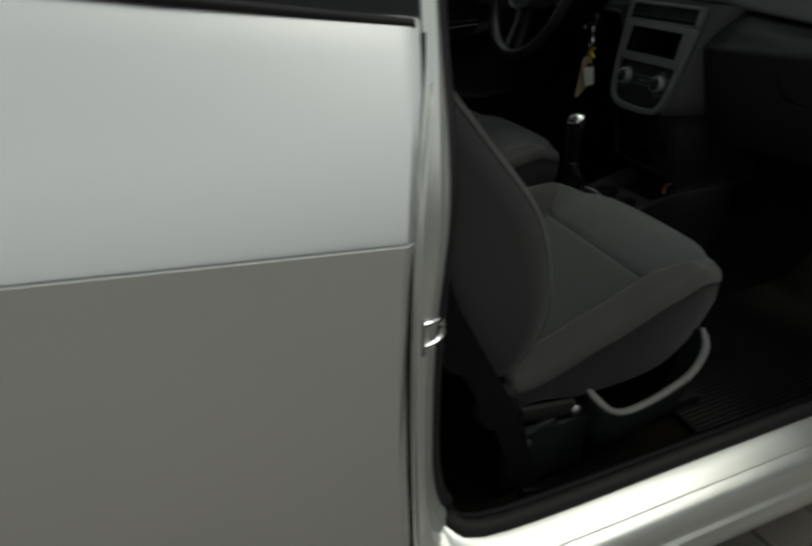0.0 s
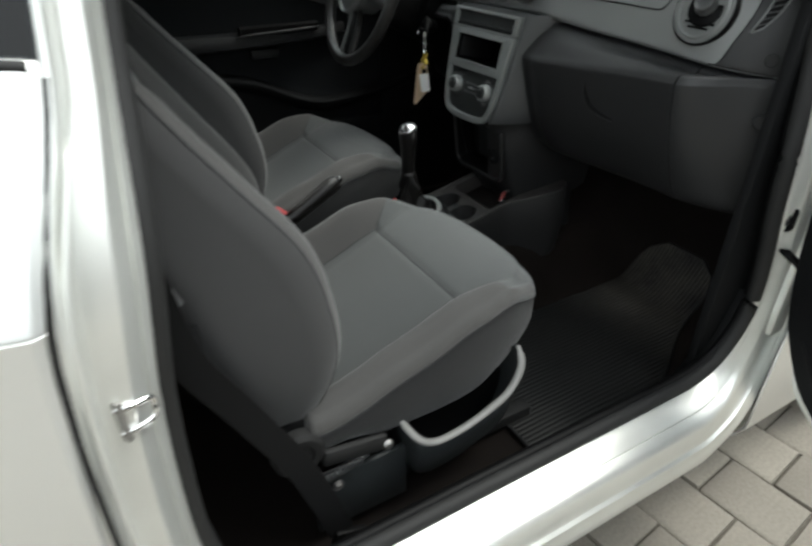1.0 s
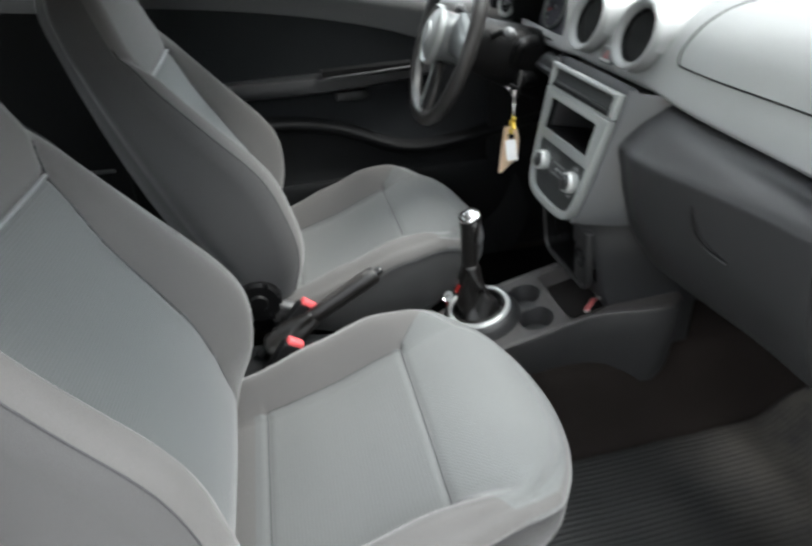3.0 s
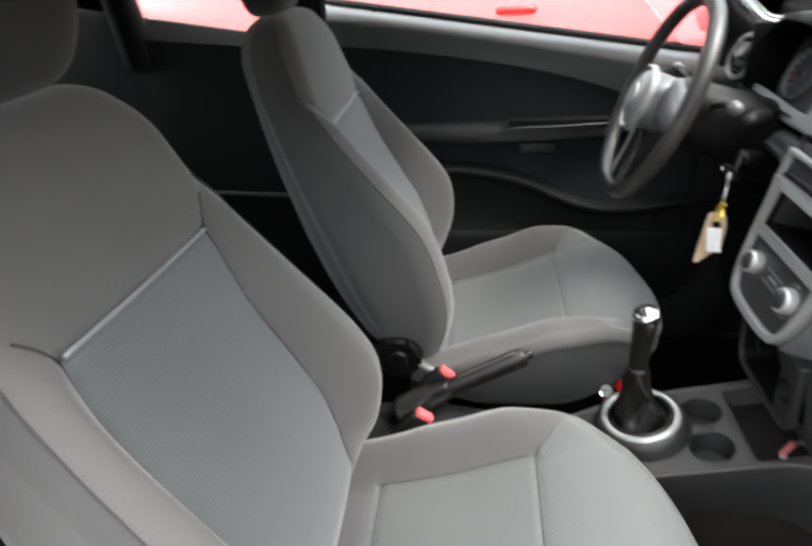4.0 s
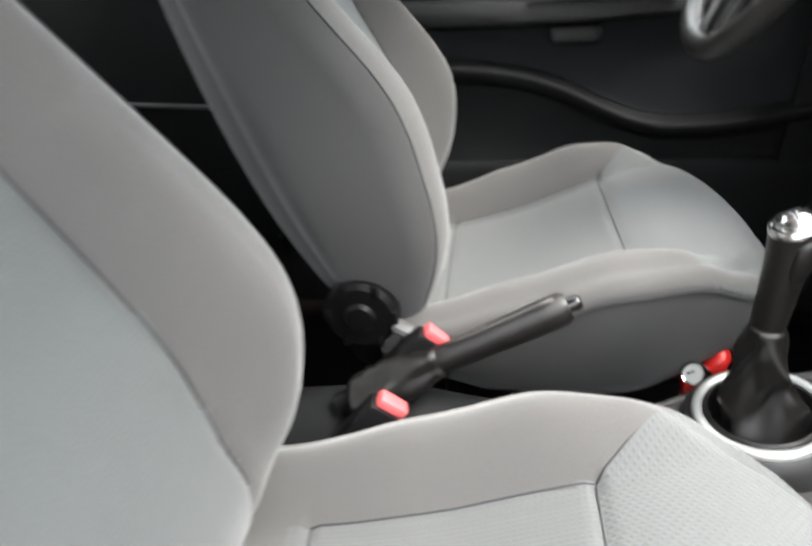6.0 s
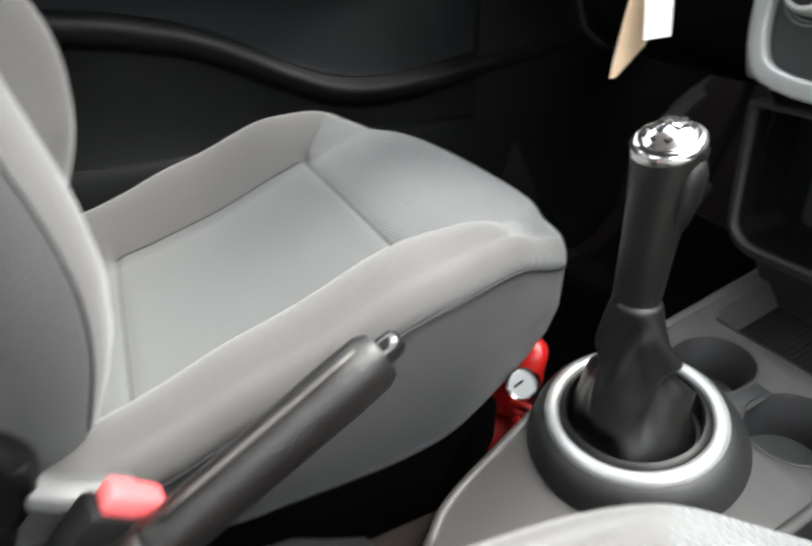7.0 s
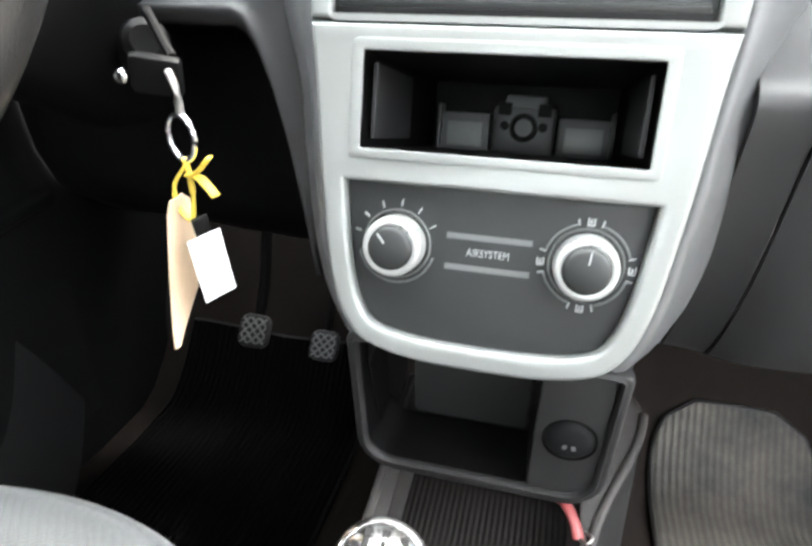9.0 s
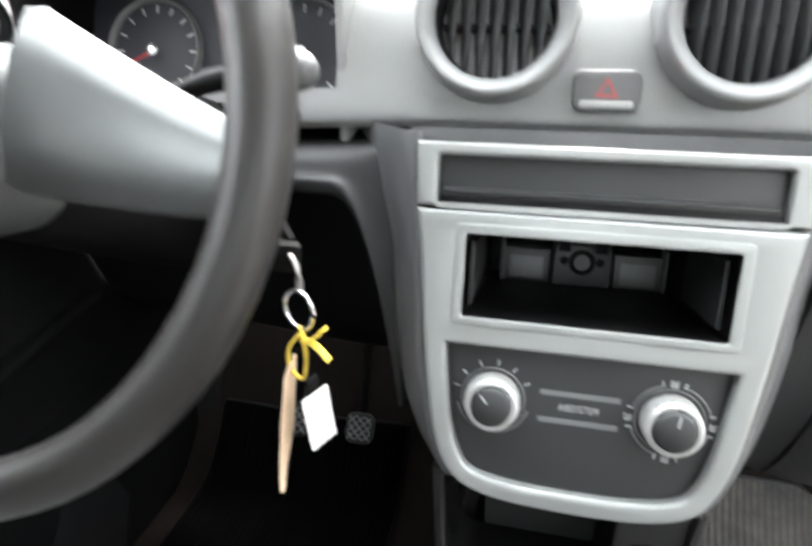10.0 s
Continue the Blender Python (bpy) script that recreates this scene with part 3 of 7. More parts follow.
part("headliner", shell(roof(-0.03), 0.006), HEADLINER, car, "pale fabric headliner", 180)
part("roof_skin", shell(roof(0.03), 0.004), SILVER, car, "silver roof", 180)
W = []
for s in np.linspace(0, 1, 10):
    W.append([((0.70 - 0.125 * s) * q, (0.60 - 0.46 * q * q) * (1 - s) + (-0.255 - 0.06 * q * q) * s, 0.985 + 0.365 * s + 0.02 * math.sin(math.pi * s)) for q in np.linspace(-1, 1, 24)])
part("windscreen", shell(loft(W), 0.005), SCREEN, car, "clear laminated windscreen", 180).visible_shadow = False
for side in (1, -1):
    part("front_pillar", tube([(side * 0.700, 0.185, 0.965), (side * 0.684, 0.065, 1.075), (side * 0.63, -0.150, 1.24), (side * 0.585, -0.33, 1.345)], 0.032, 10), TRIM, car, "dark windscreen pillar trim", 60)
    rows = []
    for y in np.linspace(0.19, 1.46, 40):
        nose = float(smooth01(y, 0.9, 1.46))
        low, top = arch_z(y - 0.80), 0.900 - 0.16 * float(smooth01(y, 0.4, 1.46))
        rows.append([(side * (x - 0.16 * nose ** 2), y, z) for x, z in ((0.800, low), (0.822, low + 0.04), (0.825, low + 0.45 * (top - low)), (0.815, low + 0.80 * (top - low)), (0.780, top - 0.012), (0.735, top), (0.690, top + 0.004))])
    part("wing_panel", shell(loft(rows), 0.004), SILVER, car, "silver front wing", 40)
    for wy in (0.80, -1.72):
        tyre = part("wheel", lathe([(0.19, 0.07), (0.26, 0.085), (0.292, 0.07), (0.300, 0.03), (0.300, -0.03), (0.292, -0.07), (0.19, -0.08)], Matrix.Translation((side * 0.725, wy, GROUND_Z + 0.30)) @ pose(0, 0, 0, 0, 90 * side, 0), 40), RUBBER, car, "black tyre", 40)
        part("rim", lathe([(0, 0.045), (0.05, 0.05), (0.09, 0.035), (0.16, 0.055), (0.192, 0.075)], Matrix.Translation((side * 0.725, wy, GROUND_Z + 0.30)) @ pose(0, 0, 0, 0, 90 * side, 0), 36), BEZEL, tyre, "silver wheel rim", 40)
    part("kick_panel", box((0.02, 0.66, 0.92), pose(side * 0.705, 0.42, 0.53), 0.005), TRIM, car, "dark footwell side panel")
    part("wing_filler", box((0.09, 0.06, 0.62), pose(side * 0.745, 0.235, 0.66), 0.012), JAMB, car)

# striker, check-strap slot and hinge on the passenger side frame
striker = part("striker", box((0.009, 0.006, 0.050), pose(0.768, -0.958, 0.705, 0, 0, 40), 0.002), STEEL, car, "bright steel door striker")
part("loop", tube(spline([(0.768, -0.962, 0.720), (0.766, -0.944, 0.719), (0.760, -0.930, 0.715), (0.760, -0.930, 0.695), (0.766, -0.944, 0.691), (0.768, -0.962, 0.690)], 5), 0.0036, 10), CHROME, striker)
check = part("check_strap", plate([rounded(-0.013, -0.026, 0.013, 0.026, 0.012)], 0.010, 0.003, Matrix.Translation((0.762, 0.162, 0.629)) @ pose(0, 0, 0, 90, 0, 0)), BLACK, car, "black oval door check strap socket")
part("check_pin", box((0.008, 0.008, 0.026), pose(0.763, 0.151, 0.629), 0.003), DASH_LOW, check)
part("hinge_gap", box((0.052, 0.020, 0.007), pose(0.786, 0.172, 0.552, 0, 24, 0), 0.002), BLACK, car, "dark hinge gap")

# ---- passenger door, swung open ----
DM = Matrix(((0.94, -0.34, 0, 0.840), (-0.34, -0.94, 0, 0.146), (0, 0, 1, 0), (0, 0, 0, 1)))
door = thing("passenger_door", (0.840, 0.146, 0.26), "open passenger door with dark inner trim", "car door")


def slab(outline, depth, bevel, off):
    """A panel standing in the door's plane, from (along, up) points."""
    return plate([outline], depth, bevel, DM @ Matrix.Translation((0, off, 0)) @ pose(0, 0, 0, 90, 0, 0) @ Matrix.Diagonal((1, 1, -1, 1)))


SKIN = [(p.x, p.y) for p in spline([(0.09, 0.305, 0), (0.3, 0.275, 0), (1.00, 0.275, 0), (1.08, 0.33, 0), (1.12, 0.5, 0), (1.12, 0.95, 0), (1.10, 1.02, 0), (0.5, 0.97, 0), (0.02, 0.94, 0), (0.005, 0.6, 0), (0.03, 0.39, 0)], 6, True)]
part("door_skin", slab(SKIN, 0.05, 0.006, -0.075), SILVER, door, "silver outer door skin")
part("door_edge", slab([(x * 0.985 + 0.006, 0.55 + (y - 0.55) * 0.975) for x, y in SKIN], 0.045, 0.008, -0.035), JAMB, door, "silver inner door edge")
TRIM_LINE = [(p.x, p.y) for p in spline([(0.12, 0.330, 0), (0.3, 0.300, 0), (0.97, 0.300, 0), (1.04, 0.35, 0), (1.06, 0.5, 0), (1.06, 0.92, 0), (1.02, 0.96, 0), (0.5, 0.93, 0), (-0.028, 0.905, 0), (-0.036, 0.70, 0), (-0.012, 0.52, 0), (0.030, 0.415, 0)], 6, True)]
part("door_trim", slab(TRIM_LINE, 0.030, 0.010, -0.004), TRIM, door, "dark grey plastic door trim")
part("map_pocket", slab([(0.22 + 0.72 * a, 0.33 + 0.16 * b) for a, b in rounded(0, 0, 1, 1, 0.18)], 0.028, 0.010, 0.018), TRIM, door)
for k in range(2):
    part("speaker_slot", slab([(0.045 + 0.022 * k + 0.022 * a + 0.08 * (1 - b), 0.365 + 0.085 * b) for a, b in rounded(0, 0, 0.5, 1, 0.12)], 0.010, 0.002, 0.0175), BLACK, door)
part("armrest", slab([(0.30 + 0.55 * a, 0.70 + 0.07 * b) for a, b in rounded(0, 0, 1, 1, 0.25)], 0.05, 0.015, 0.020), TRIM, door)
ob = part("door_glass", slab([(0.10, 0.93), (1.05, 0.98), (1.02, 1.24), (0.55, 1.25), (0.30, 1.13)], 0.005, 0, -0.045), GLASS, door, "clear door window")
ob.visible_shadow = False

# ---- driver's door, shut ----
ddoor = thing("driver_door", (-0.72, -0.4, 0.16), "shut driver's door with dark cloth and plastic trim", "car door")


def belt_z(y):
    return 0.948 - 0.165 * (y - 0.017)


def band_z(y):
    """Lower edge of the door capping."""
    return curve_at(-y, (-0.15, 0.10, 0.165, 0.26, 0.40, 0.523, 0.65, 0.788, 0.95), (0.80, 0.850, 0.876, 0.905, 0.938, 0.960, 0.979, 0.996, 1.010))


def pocket_z(y):
    return curve_at(-y, (-0.30, -0.063, 0.0, 0.158, 0.26, 0.36, 0.46, 0.568, 0.75, 0.95), (0.61, 0.572, 0.557, 0.548, 0.585, 0.638, 0.664, 0.676, 0.680, 0.680))


def trim_row(y):
    """Upright section of the driver's door trim: (depth, height) from the floor up."""
    p, b, t = pocket_z(y), band_z(y), belt_z(y)
    low = [(0.030, 0.20), (0.032, 0.38), (0.030, 0.44), (0.022, 0.465), (0.006, 0.475), (0.004, p - 0.050), (0.010, p - 0.042), (0.034, p - 0.030), (0.044, p - 0.014), (0.040, p - 0.004), (0.020, p + 0.002), (0.004, p + 0.006)]
    mid = [(0.001, p + 0.03), (0.0, 0.5 * (p + b)), (0.001, b - 0.012), (0.008, b - 0.003)]
    h = t - b
    top = [(0.010, b), (0.013, b + 0.10 * h), (0.022, b + 0.34 * h), (0.036, b + 0.60 * h), (0.038, b + 0.72 * h), (0.028, b + 0.87 * h), (0.006, b + 0.97 * h), (-0.03, t)]
    return [[(-0.722 + d, y, z) for d, z in q] for q in (low, mid[:1] + mid[1:], top)]


rows = [trim_row(y) for y in np.linspace(0.30, -0.93, 100)]
for k, name, mat, label in ((0, "lower_trim", TRIM, "dark lower door trim with a pocket"), (1, "cloth_panel", DOOR_CLOTH, "black cloth door insert"), (2, "door_capping", BAND, "grey door capping")):
    part(name, shell(loft([spline(([r[k - 1][-1]] if k else []) + r[k], 4) for r in rows]), 0.004), mat, ddoor, label, 50)
arm = part("armrest", loft([[(-0.722 + w * a, y, z0 + h * b) for a, b in ((0, 0), (0.75, 0.02), (0.97, 0.2), (1, 0.6), (0.92, 0.9), (0.7, 1), (0, 1))]
                            for y, w, z0, h in ((-0.80, 0.025, 0.752, 0.040), (-0.70, 0.045, 0.745, 0.046), (-0.55, 0.058, 0.742, 0.050), (-0.42, 0.062, 0.742, 0.048), (-0.30, 0.060, 0.745, 0.040), (-0.17, 0.052, 0.752, 0.034), (-0.05, 0.03, 0.765, 0.03))], closed=True), DASH_LOW, ddoor, "dark armrest with pull handle", 50)
part("pull_recess", loft([[(-0.665 + 0.012 * b, y, 0.783 + 0.030 * a) for a, b in ((0, 0), (0.2, 1), (0.8, 1), (1, 0), (0.8, -1.5), (0.2, -1.5))] for y in np.linspace(-0.415, -0.16, 8)], closed=True), BLACK, arm, "black pull cup")
part("window_switch", box((0.02, 0.05, 0.008), pose(-0.668, -0.24, 0.806, 0, 10, 0), 0.003), BLACK, arm)
part("grip_bar", tube(spline([(-0.660, -0.43, 0.782), (-0.650, -0.38, 0.789), (-0.648, -0.28, 0.792), (-0.655, -0.16, 0.795)], 5), 0.0040, 10), DASH_LOW, arm, "dark pull bar edge")
part("release_handle", box((0.022, 0.095, 0.030), pose(-0.700, -0.332, 0.722, 0, 0, 3), 0.010), DASH_LOW, ddoor, "dark grey door release handle")
part("door_skin", shell(loft([[(-0.80, y, 0.11), (-0.836, y, 0.4), (-0.838, y, 0.7), (-0.822, y, 0.86), (-0.775, y, belt_z(y) + 0.01)] for y in np.linspace(0.17, -0.975, 12)]), 0.003), SILVER, ddoor, "silver outer door skin")
part("belt_seal", tube([(-0.768, y, belt_z(y) + 0.008) for y in np.linspace(0.12, -0.93, 12)], 0.009, 8), RUBBER, ddoor, "black window seal")
ob = part("door_glass", shell(loft([[(-0.770, y, belt_z(y)), (-0.770 + 0.5 * (1.315 - belt_z(y)), min(y, -0.35), 1.315)] for y in np.linspace(0.04, -0.88, 14)]), 0.004), GLASS, ddoor, "clear door window")
ob.visible_shadow = False
part("lock_pin", lathe([(0, 0.022), (0.004, 0.020), (0.005, 0.010), (0.006, 0), (0, 0)], pose(-0.745, -0.76, belt_z(-0.76) - 0.01), 12), BLACK, ddoor)
mirror = part("door_mirror", loft([[(-0.87 - 0.085 * math.cos(a) * r, y, 1.03 + 0.06 * math.sin(a) * r) for a in np.linspace(0, 2 * math.pi, 24, endpoint=False)] for y, r in ((0.10, 1.0), (0.14, 1.02), (0.18, 0.85), (0.21, 0.45))], closed=True), SILVER, ddoor, "silver door mirror")
part("mirror_glass", lathe([(0, 0.002), (0.052, 0.002), (0.055, 0)], pose(-0.87, 0.098, 1.03, 90, 0, 0) @ Matrix.Diagonal((1.4, 1.0, 1, 1)), 28), CHROME, mirror, "mirror glass")

# ---- front seats ----
SX, SY = 0.353, -0.68      # middle and rear edge of the passenger cushion


def cushion_z(x, y):
    """Top of the cushion; x from its middle, y from its rear edge."""
    z = curve_at(y, (-0.05, 0.0, 0.06, 0.16, 0.27, 0.34, 0.40, 0.45, 0.52), (0.385, 0.392, 0.402, 0.432, 0.480, 0.512, 0.521, 0.509, 0.466))
    out = 0.018 * smooth01(y, 0.27, 0.43)
    side = smooth01(abs(x), 0.158 + out, 0.215 + out)
    z += side * curve_at(y, (0.0, 0.1, 0.24, 0.33, 0.41, 0.49), (0.060, 0.078, 0.077, 0.044, 0.014, 0.002))
    z += 0.005 * (1 - (x / 0.25) ** 2) * smooth01(y, 0.05, 0.3)
    for d in (abs(abs(x) - 0.172) + 2 * max(0, y - 0.29) + 2 * max(0, 0.02 - y), abs(y - 0.288) + 2 * max(0, abs(x) - 0.172), abs(y - 0.024) + 2 * max(0, abs(x) - 0.172)):
        z -= 0.0045 * math.exp(-(d / 0.006) ** 2)
    return float(z)


def cushion_plan(u, v):
    """Square to cushion outline: straight at the rear, well rounded at the front corners."""
    q = max(0.0, (v - 0.42) / 0.58)
    k = 0.78
    x = u * (1 - k + k * math.sqrt(1 - q * q / 2))
    y = 0.42 + 0.58 * q * (1 - k + k * math.sqrt(1 - u * u / 2)) if q else v
    return (0.245 + 0.005 * math.sin(math.pi * v)) * x, -0.045 + 0.552 * y


def rim_share(u, v):
    """0 in the middle, 1 along the outline, with no ridge at the corners."""
    return min(1.0, (abs(u) ** 5 + max(0.0, 2 * v - 1) ** 5) ** 0.2)


def cushion(origin):
    bm = bmesh.new()
    nu, nv = 110, 110
    grid = []
    for j in range(nv + 1):
        row = []
        for i in range(nu + 1):
            x, y = cushion_plan(-1 + 2 * i / nu, j / nv)
            uu = rim_share(-1 + 2 * i / nu, j / nv)
            row.append(bm.verts.new((origin[0] + x, origin[1] + y, cushion_z(x, y) - 0.018 * float(smooth01(uu, 0.84, 1.0)) ** 2)))
        grid.append(row)
    top = [bm.faces.new((grid[j][i], grid[j][i + 1], grid[j + 1][i + 1], grid[j + 1][i])) for j in range(nv) for i in range(nu)]
    rim = grid[0] + [r[-1] for r in grid[1:]] + grid[-1][-2::-1] + [r[0] for r in grid[-2:0:-1]]
    n = len(rim)
    base = [v.co.copy() for v in rim]
    outs = []
    for k in range(n):
        t = base[(k + 3) % n] - base[k - 3]
        o = Vector((t.y, -t.x, 0)).normalized()
        outs.append(o)
    prev = rim
    for out, down, cut in ((0.006, 0.006, 0), (0.010, 0.016, 0), (0.0115, 0.026, 0), (0.0085, 0.030, 0), (0.0105, 0.034, 0), (0.010, 0.060, 0.35), (0.002, 0.090, 0.8), (-0.012, 0.115, 1), (-0.026, 0.125, 1)):
        ring = []
        for k in range(n):
            q = base[k] + outs[k] * out
            level = q.z - down
            q.z = level * (1 - cut) + cut * (0.335 + 0.030 * float(smooth01(origin[1] - base[k].y, -0.10, 0.0)) + 0.055 * float(smooth01(base[k].y - origin[1], 0.28, 0.48)) - (down - 0.09) * 0.3)
            ring.append(bm.verts.new(q))
        for k in range(n):
            bm.faces.new((prev[k], prev[(k + 1) % n], ring[(k + 1) % n], ring[k]))
        prev = ring
    bm.faces.new(prev)
    bm.faces.index_update()
    seam = [base[k] + outs[k] * 0.0105 - Vector((0, 0, 0.030)) for k in range(0, n, 2)]
    return bm, seam


ZB = (0.40, 0.46, 0.52, 0.58, 0.65, 0.70, 0.75, 0.80, 0.85, 0.90, 0.95, 1.05, 1.12)
BOLSTER_Y = (-0.706, -0.686, -0.664, -0.653, -0.656, -0.676, -0.708, -0.743, -0.776, -0.808, -0.838, -0.872, -0.888)
CENTRE_Y = (-0.715, -0.700, -0.705, -0.715, -0.737, -0.758, -0.780, -0.801, -0.822, -0.838, -0.852, -0.876, -0.890)
REAR_Y = (-0.800, -0.840, -0.862, -0.880, -0.895, -0.908, -0.922, -0.934, -0.946, -0.956, -0.966, -0.984, -0.990)
HALF_W = (0.205, 0.232, 0.246, 0.252, 0.252, 0.248, 0.243, 0.235, 0.226, 0.215, 0.203, 0.172, 0.145)
INSERT_W = (0.176, 0.174, 0.172, 0.170, 0.166, 0.161, 0.156, 0.151, 0.147, 0.141, 0.130, 0.120, 0.11)
SEAM_Z = 0.932


def crease(z, x=1.0):
    """Half width of the flat middle: the insert below the piping, then a crease that runs out to the edge."""
    inner = 0.016 * float(smooth01(z, 0.46, 0.56)) * (1 - float(smooth01(z, 0.80, 0.92))) if x < 0 else 0.0
    return curve_at(min(z, SEAM_Z), ZB, INSERT_W) - inner + 0.55 * max(0.0, z - SEAM_Z) + 9.0 * max(0.0, z - SEAM_Z - 0.012) ** 2


def twist(x, z):
    """The backrest is turned a little: its inner side stands forward of the outer one."""
    return -0.075 * x * float(smooth01(z, 0.48, 0.70))


def front_y(x, z):
    """Front of the backrest at x from its middle, before its outer edge rolls back."""
    yb, yc, w, wi = (curve_at(min(z, 1.10), ZB, t) for t in (BOLSTER_Y, CENTRE_Y, HALF_W, INSERT_W))
    c = crease(z, x)
    s = float(smooth01(abs(x), c - 0.008, c + (0.040 if x > 0 else 0.050)))
    if x > 0:
        s *= 1 + 0.28 * float(smooth01(z, 0.62, 0.78)) * (1 - float(smooth01(z, 0.93, 1.03)))
    return yc + (yb - yc) * s + 0.006 * (1 - (x / w) ** 2)



BACK_FRONT, BACK_LOOP = 90, 145      # spans across the front, and all round a level


def backrest(origin_x, origin_y):
    """Lofted level by level; the front carries the bolsters, the sides roll round to a flat rear."""
    dy = origin_y - SY
    rows, nf = [], BACK_FRONT
    levels = list(np.linspace(0.385, 1.04, 110)) + [1.04 + 0.088 * math.sin(a) for a in np.linspace(0.06, math.pi / 2, 16)]
    for z in levels:
        over = max(0.0, (z - 1.04) / 0.088)
        shrink = math.sqrt(max(0.0, 1 - over ** 2.6))
        under = float(smooth01(z, 0.375, 0.43))
        zz = min(z, 1.10)
        yb, yc, yr, w, wi = (curve_at(zz, ZB, t) for t in (BOLSTER_Y, CENTRE_Y, REAR_Y, HALF_W, INSERT_W))
        mid = 0.5 * (yb + yr)
        row = []
        for k in range(nf + 1):
            x = w * (-1 + 2 * k / nf)
            a = abs(x)
            c = crease(z, x)
            y = front_y(x, zz)
            e = max(0.0, (a - (w - 0.045)) / 0.045)
            y -= 0.046 * (1 - math.sqrt(max(0.0, 1 - e ** 2.2)))
            if a < w - 0.01:
                y -= (0.006 if z < SEAM_Z else 0.004) * math.exp(-((a - c) / 0.005) ** 2)
            if a < wi + 0.004:
                y -= 0.006 * math.exp(-((z - SEAM_Z) / 0.006) ** 2)
            row.append((x * (0.35 + 0.65 * shrink) if over else x, y))
        front = [(x, y) for x, y in row]
        tail = []
        for k in range(1, 16):
            a = k / 16
            tail.append((w * (1 - 0.05 * a - 0.16 * float(smooth01(a, 0.6, 1.0)) ** 2), front[-1][1] + (yr + 0.012 - front[-1][1]) * a))
        wide = 0.35 + 0.65 * shrink if over else 1
        back = [(w * 0.79 * q, yr - 0.008 * (1 - q * q)) for q in np.linspace(1, -1, 24)]
        loop = front + [(x * wide, y) for x, y in tail] + [(x * wide, y) for x, y in back] + [(-x * wide, y) for x, y in tail[::-1]]
        thin = (0.25 + 0.75 * shrink) * (0.55 + 0.45 * under)
        rows.append([(origin_x + x * (0.9 + 0.1 * under), mid + (y - mid) * thin + dy + twist(x, z), z) for x, y in loop])
    return loft(rows, closed=True)


seat = thing("front_seat", (SX, SY + 0.25, 0.13), "grey cloth front seat with ribbed insert and silver piping", "car seat", "front seats")
bm, rim_seam = cushion((SX, SY))
bm.normal_update()
for f in bm.faces:
    c = f.calc_center_median()
    if f.index >= 110 * 110 + 4 * 440:
        f.material_index = 2
for s in (-1, 1):
    front = [f for f in bm.faces if f.calc_center_median().y - SY > 0.284 and (f.calc_center_median().x - SX) * s > 0.1 and f.material_index == 0]
    geom = list({v for f in front for v in f.verts}) + list({e for f in front for e in f.edges}) + front
    bmesh.ops.bisect_plane(bm, geom=geom, dist=1e-6, plane_co=(SX + s * 0.172, SY + 0.288, 0), plane_no=(1, -0.72 * s, 0))
bm.normal_update()
for f in bm.faces:
    c = f.calc_center_median()
    if f.material_index == 0 and c.y - SY >= 0.288 and abs(c.x - SX) < 0.172 + 0.72 * (c.y - SY - 0.288) and f.normal.z > -0.3:
        f.material_index = 1
insert, rest = split(bm, lambda c, n: n.z > 0.6 and abs(c.x - SX) < 0.172 and 0.0 < c.y - SY < 0.288)
for f in insert.faces:
    f.material_index = 0
cush = part("cushion", rest, BOLSTER, seat, "grey cloth cushion with a ribbed front pad, its sides coloured darker for shade", 180)
cush.data.materials.append(WAFFLE)
cush.data.materials.append(SKIRT)
part("insert", insert, INSERT_SEAT, cush, "ribbed grey cloth seat insert", 180)
part("rim_seam", tube(rim_seam, 0.0014, 6, True), THREAD, cush, "", 180)


PLAN = [(*cushion_plan(u, v), rim_share(u, v)) for u in np.linspace(-1, 1, 61) for v in np.linspace(0, 1, 61)]


def on_cushion(pts):
    out = []
    for x, y in pts:
        edge = min(PLAN, key=lambda p: (p[0] - x) ** 2 + (p[1] - y) ** 2)[2]
        out.append((SX + x, SY + y, cushion_z(x, y) + 0.0006 - 0.018 * float(smooth01(edge, 0.84, 1.0)) ** 2))
    return out


for s in (1, -1):
    part("seam", tube(on_cushion([(s * 0.172, y) for y in np.linspace(0.024, 0.288, 26)]), 0.0011, 6), THREAD, cush, "", 180)
    part("seam", tube(on_cushion([(s * (0.172 + 0.72 * (y - 0.288)), y) for y in np.linspace(0.288, 0.322, 7)]), [0.0010] * 5 + [0.0006, 0.0002], 6), THREAD, cush, "", 180)
part("seam", tube(on_cushion([(x, 0.288) for x in np.linspace(-0.172, 0.172, 26)]), 0.0011, 6), THREAD, cush, "", 180)
part("seam", tube(on_cushion([(x, 0.024) for x in np.linspace(-0.172, 0.172, 26)]), 0.0010, 6), THREAD, cush, "", 180)

BX = SX + 0.013
bm = backrest(BX, SY)
bm.normal_update()
bm.faces.index_update()
for f in bm.faces:
    f.material_index = 0 if 2 <= f.index % BACK_LOOP < BACK_FRONT - 2 else 1


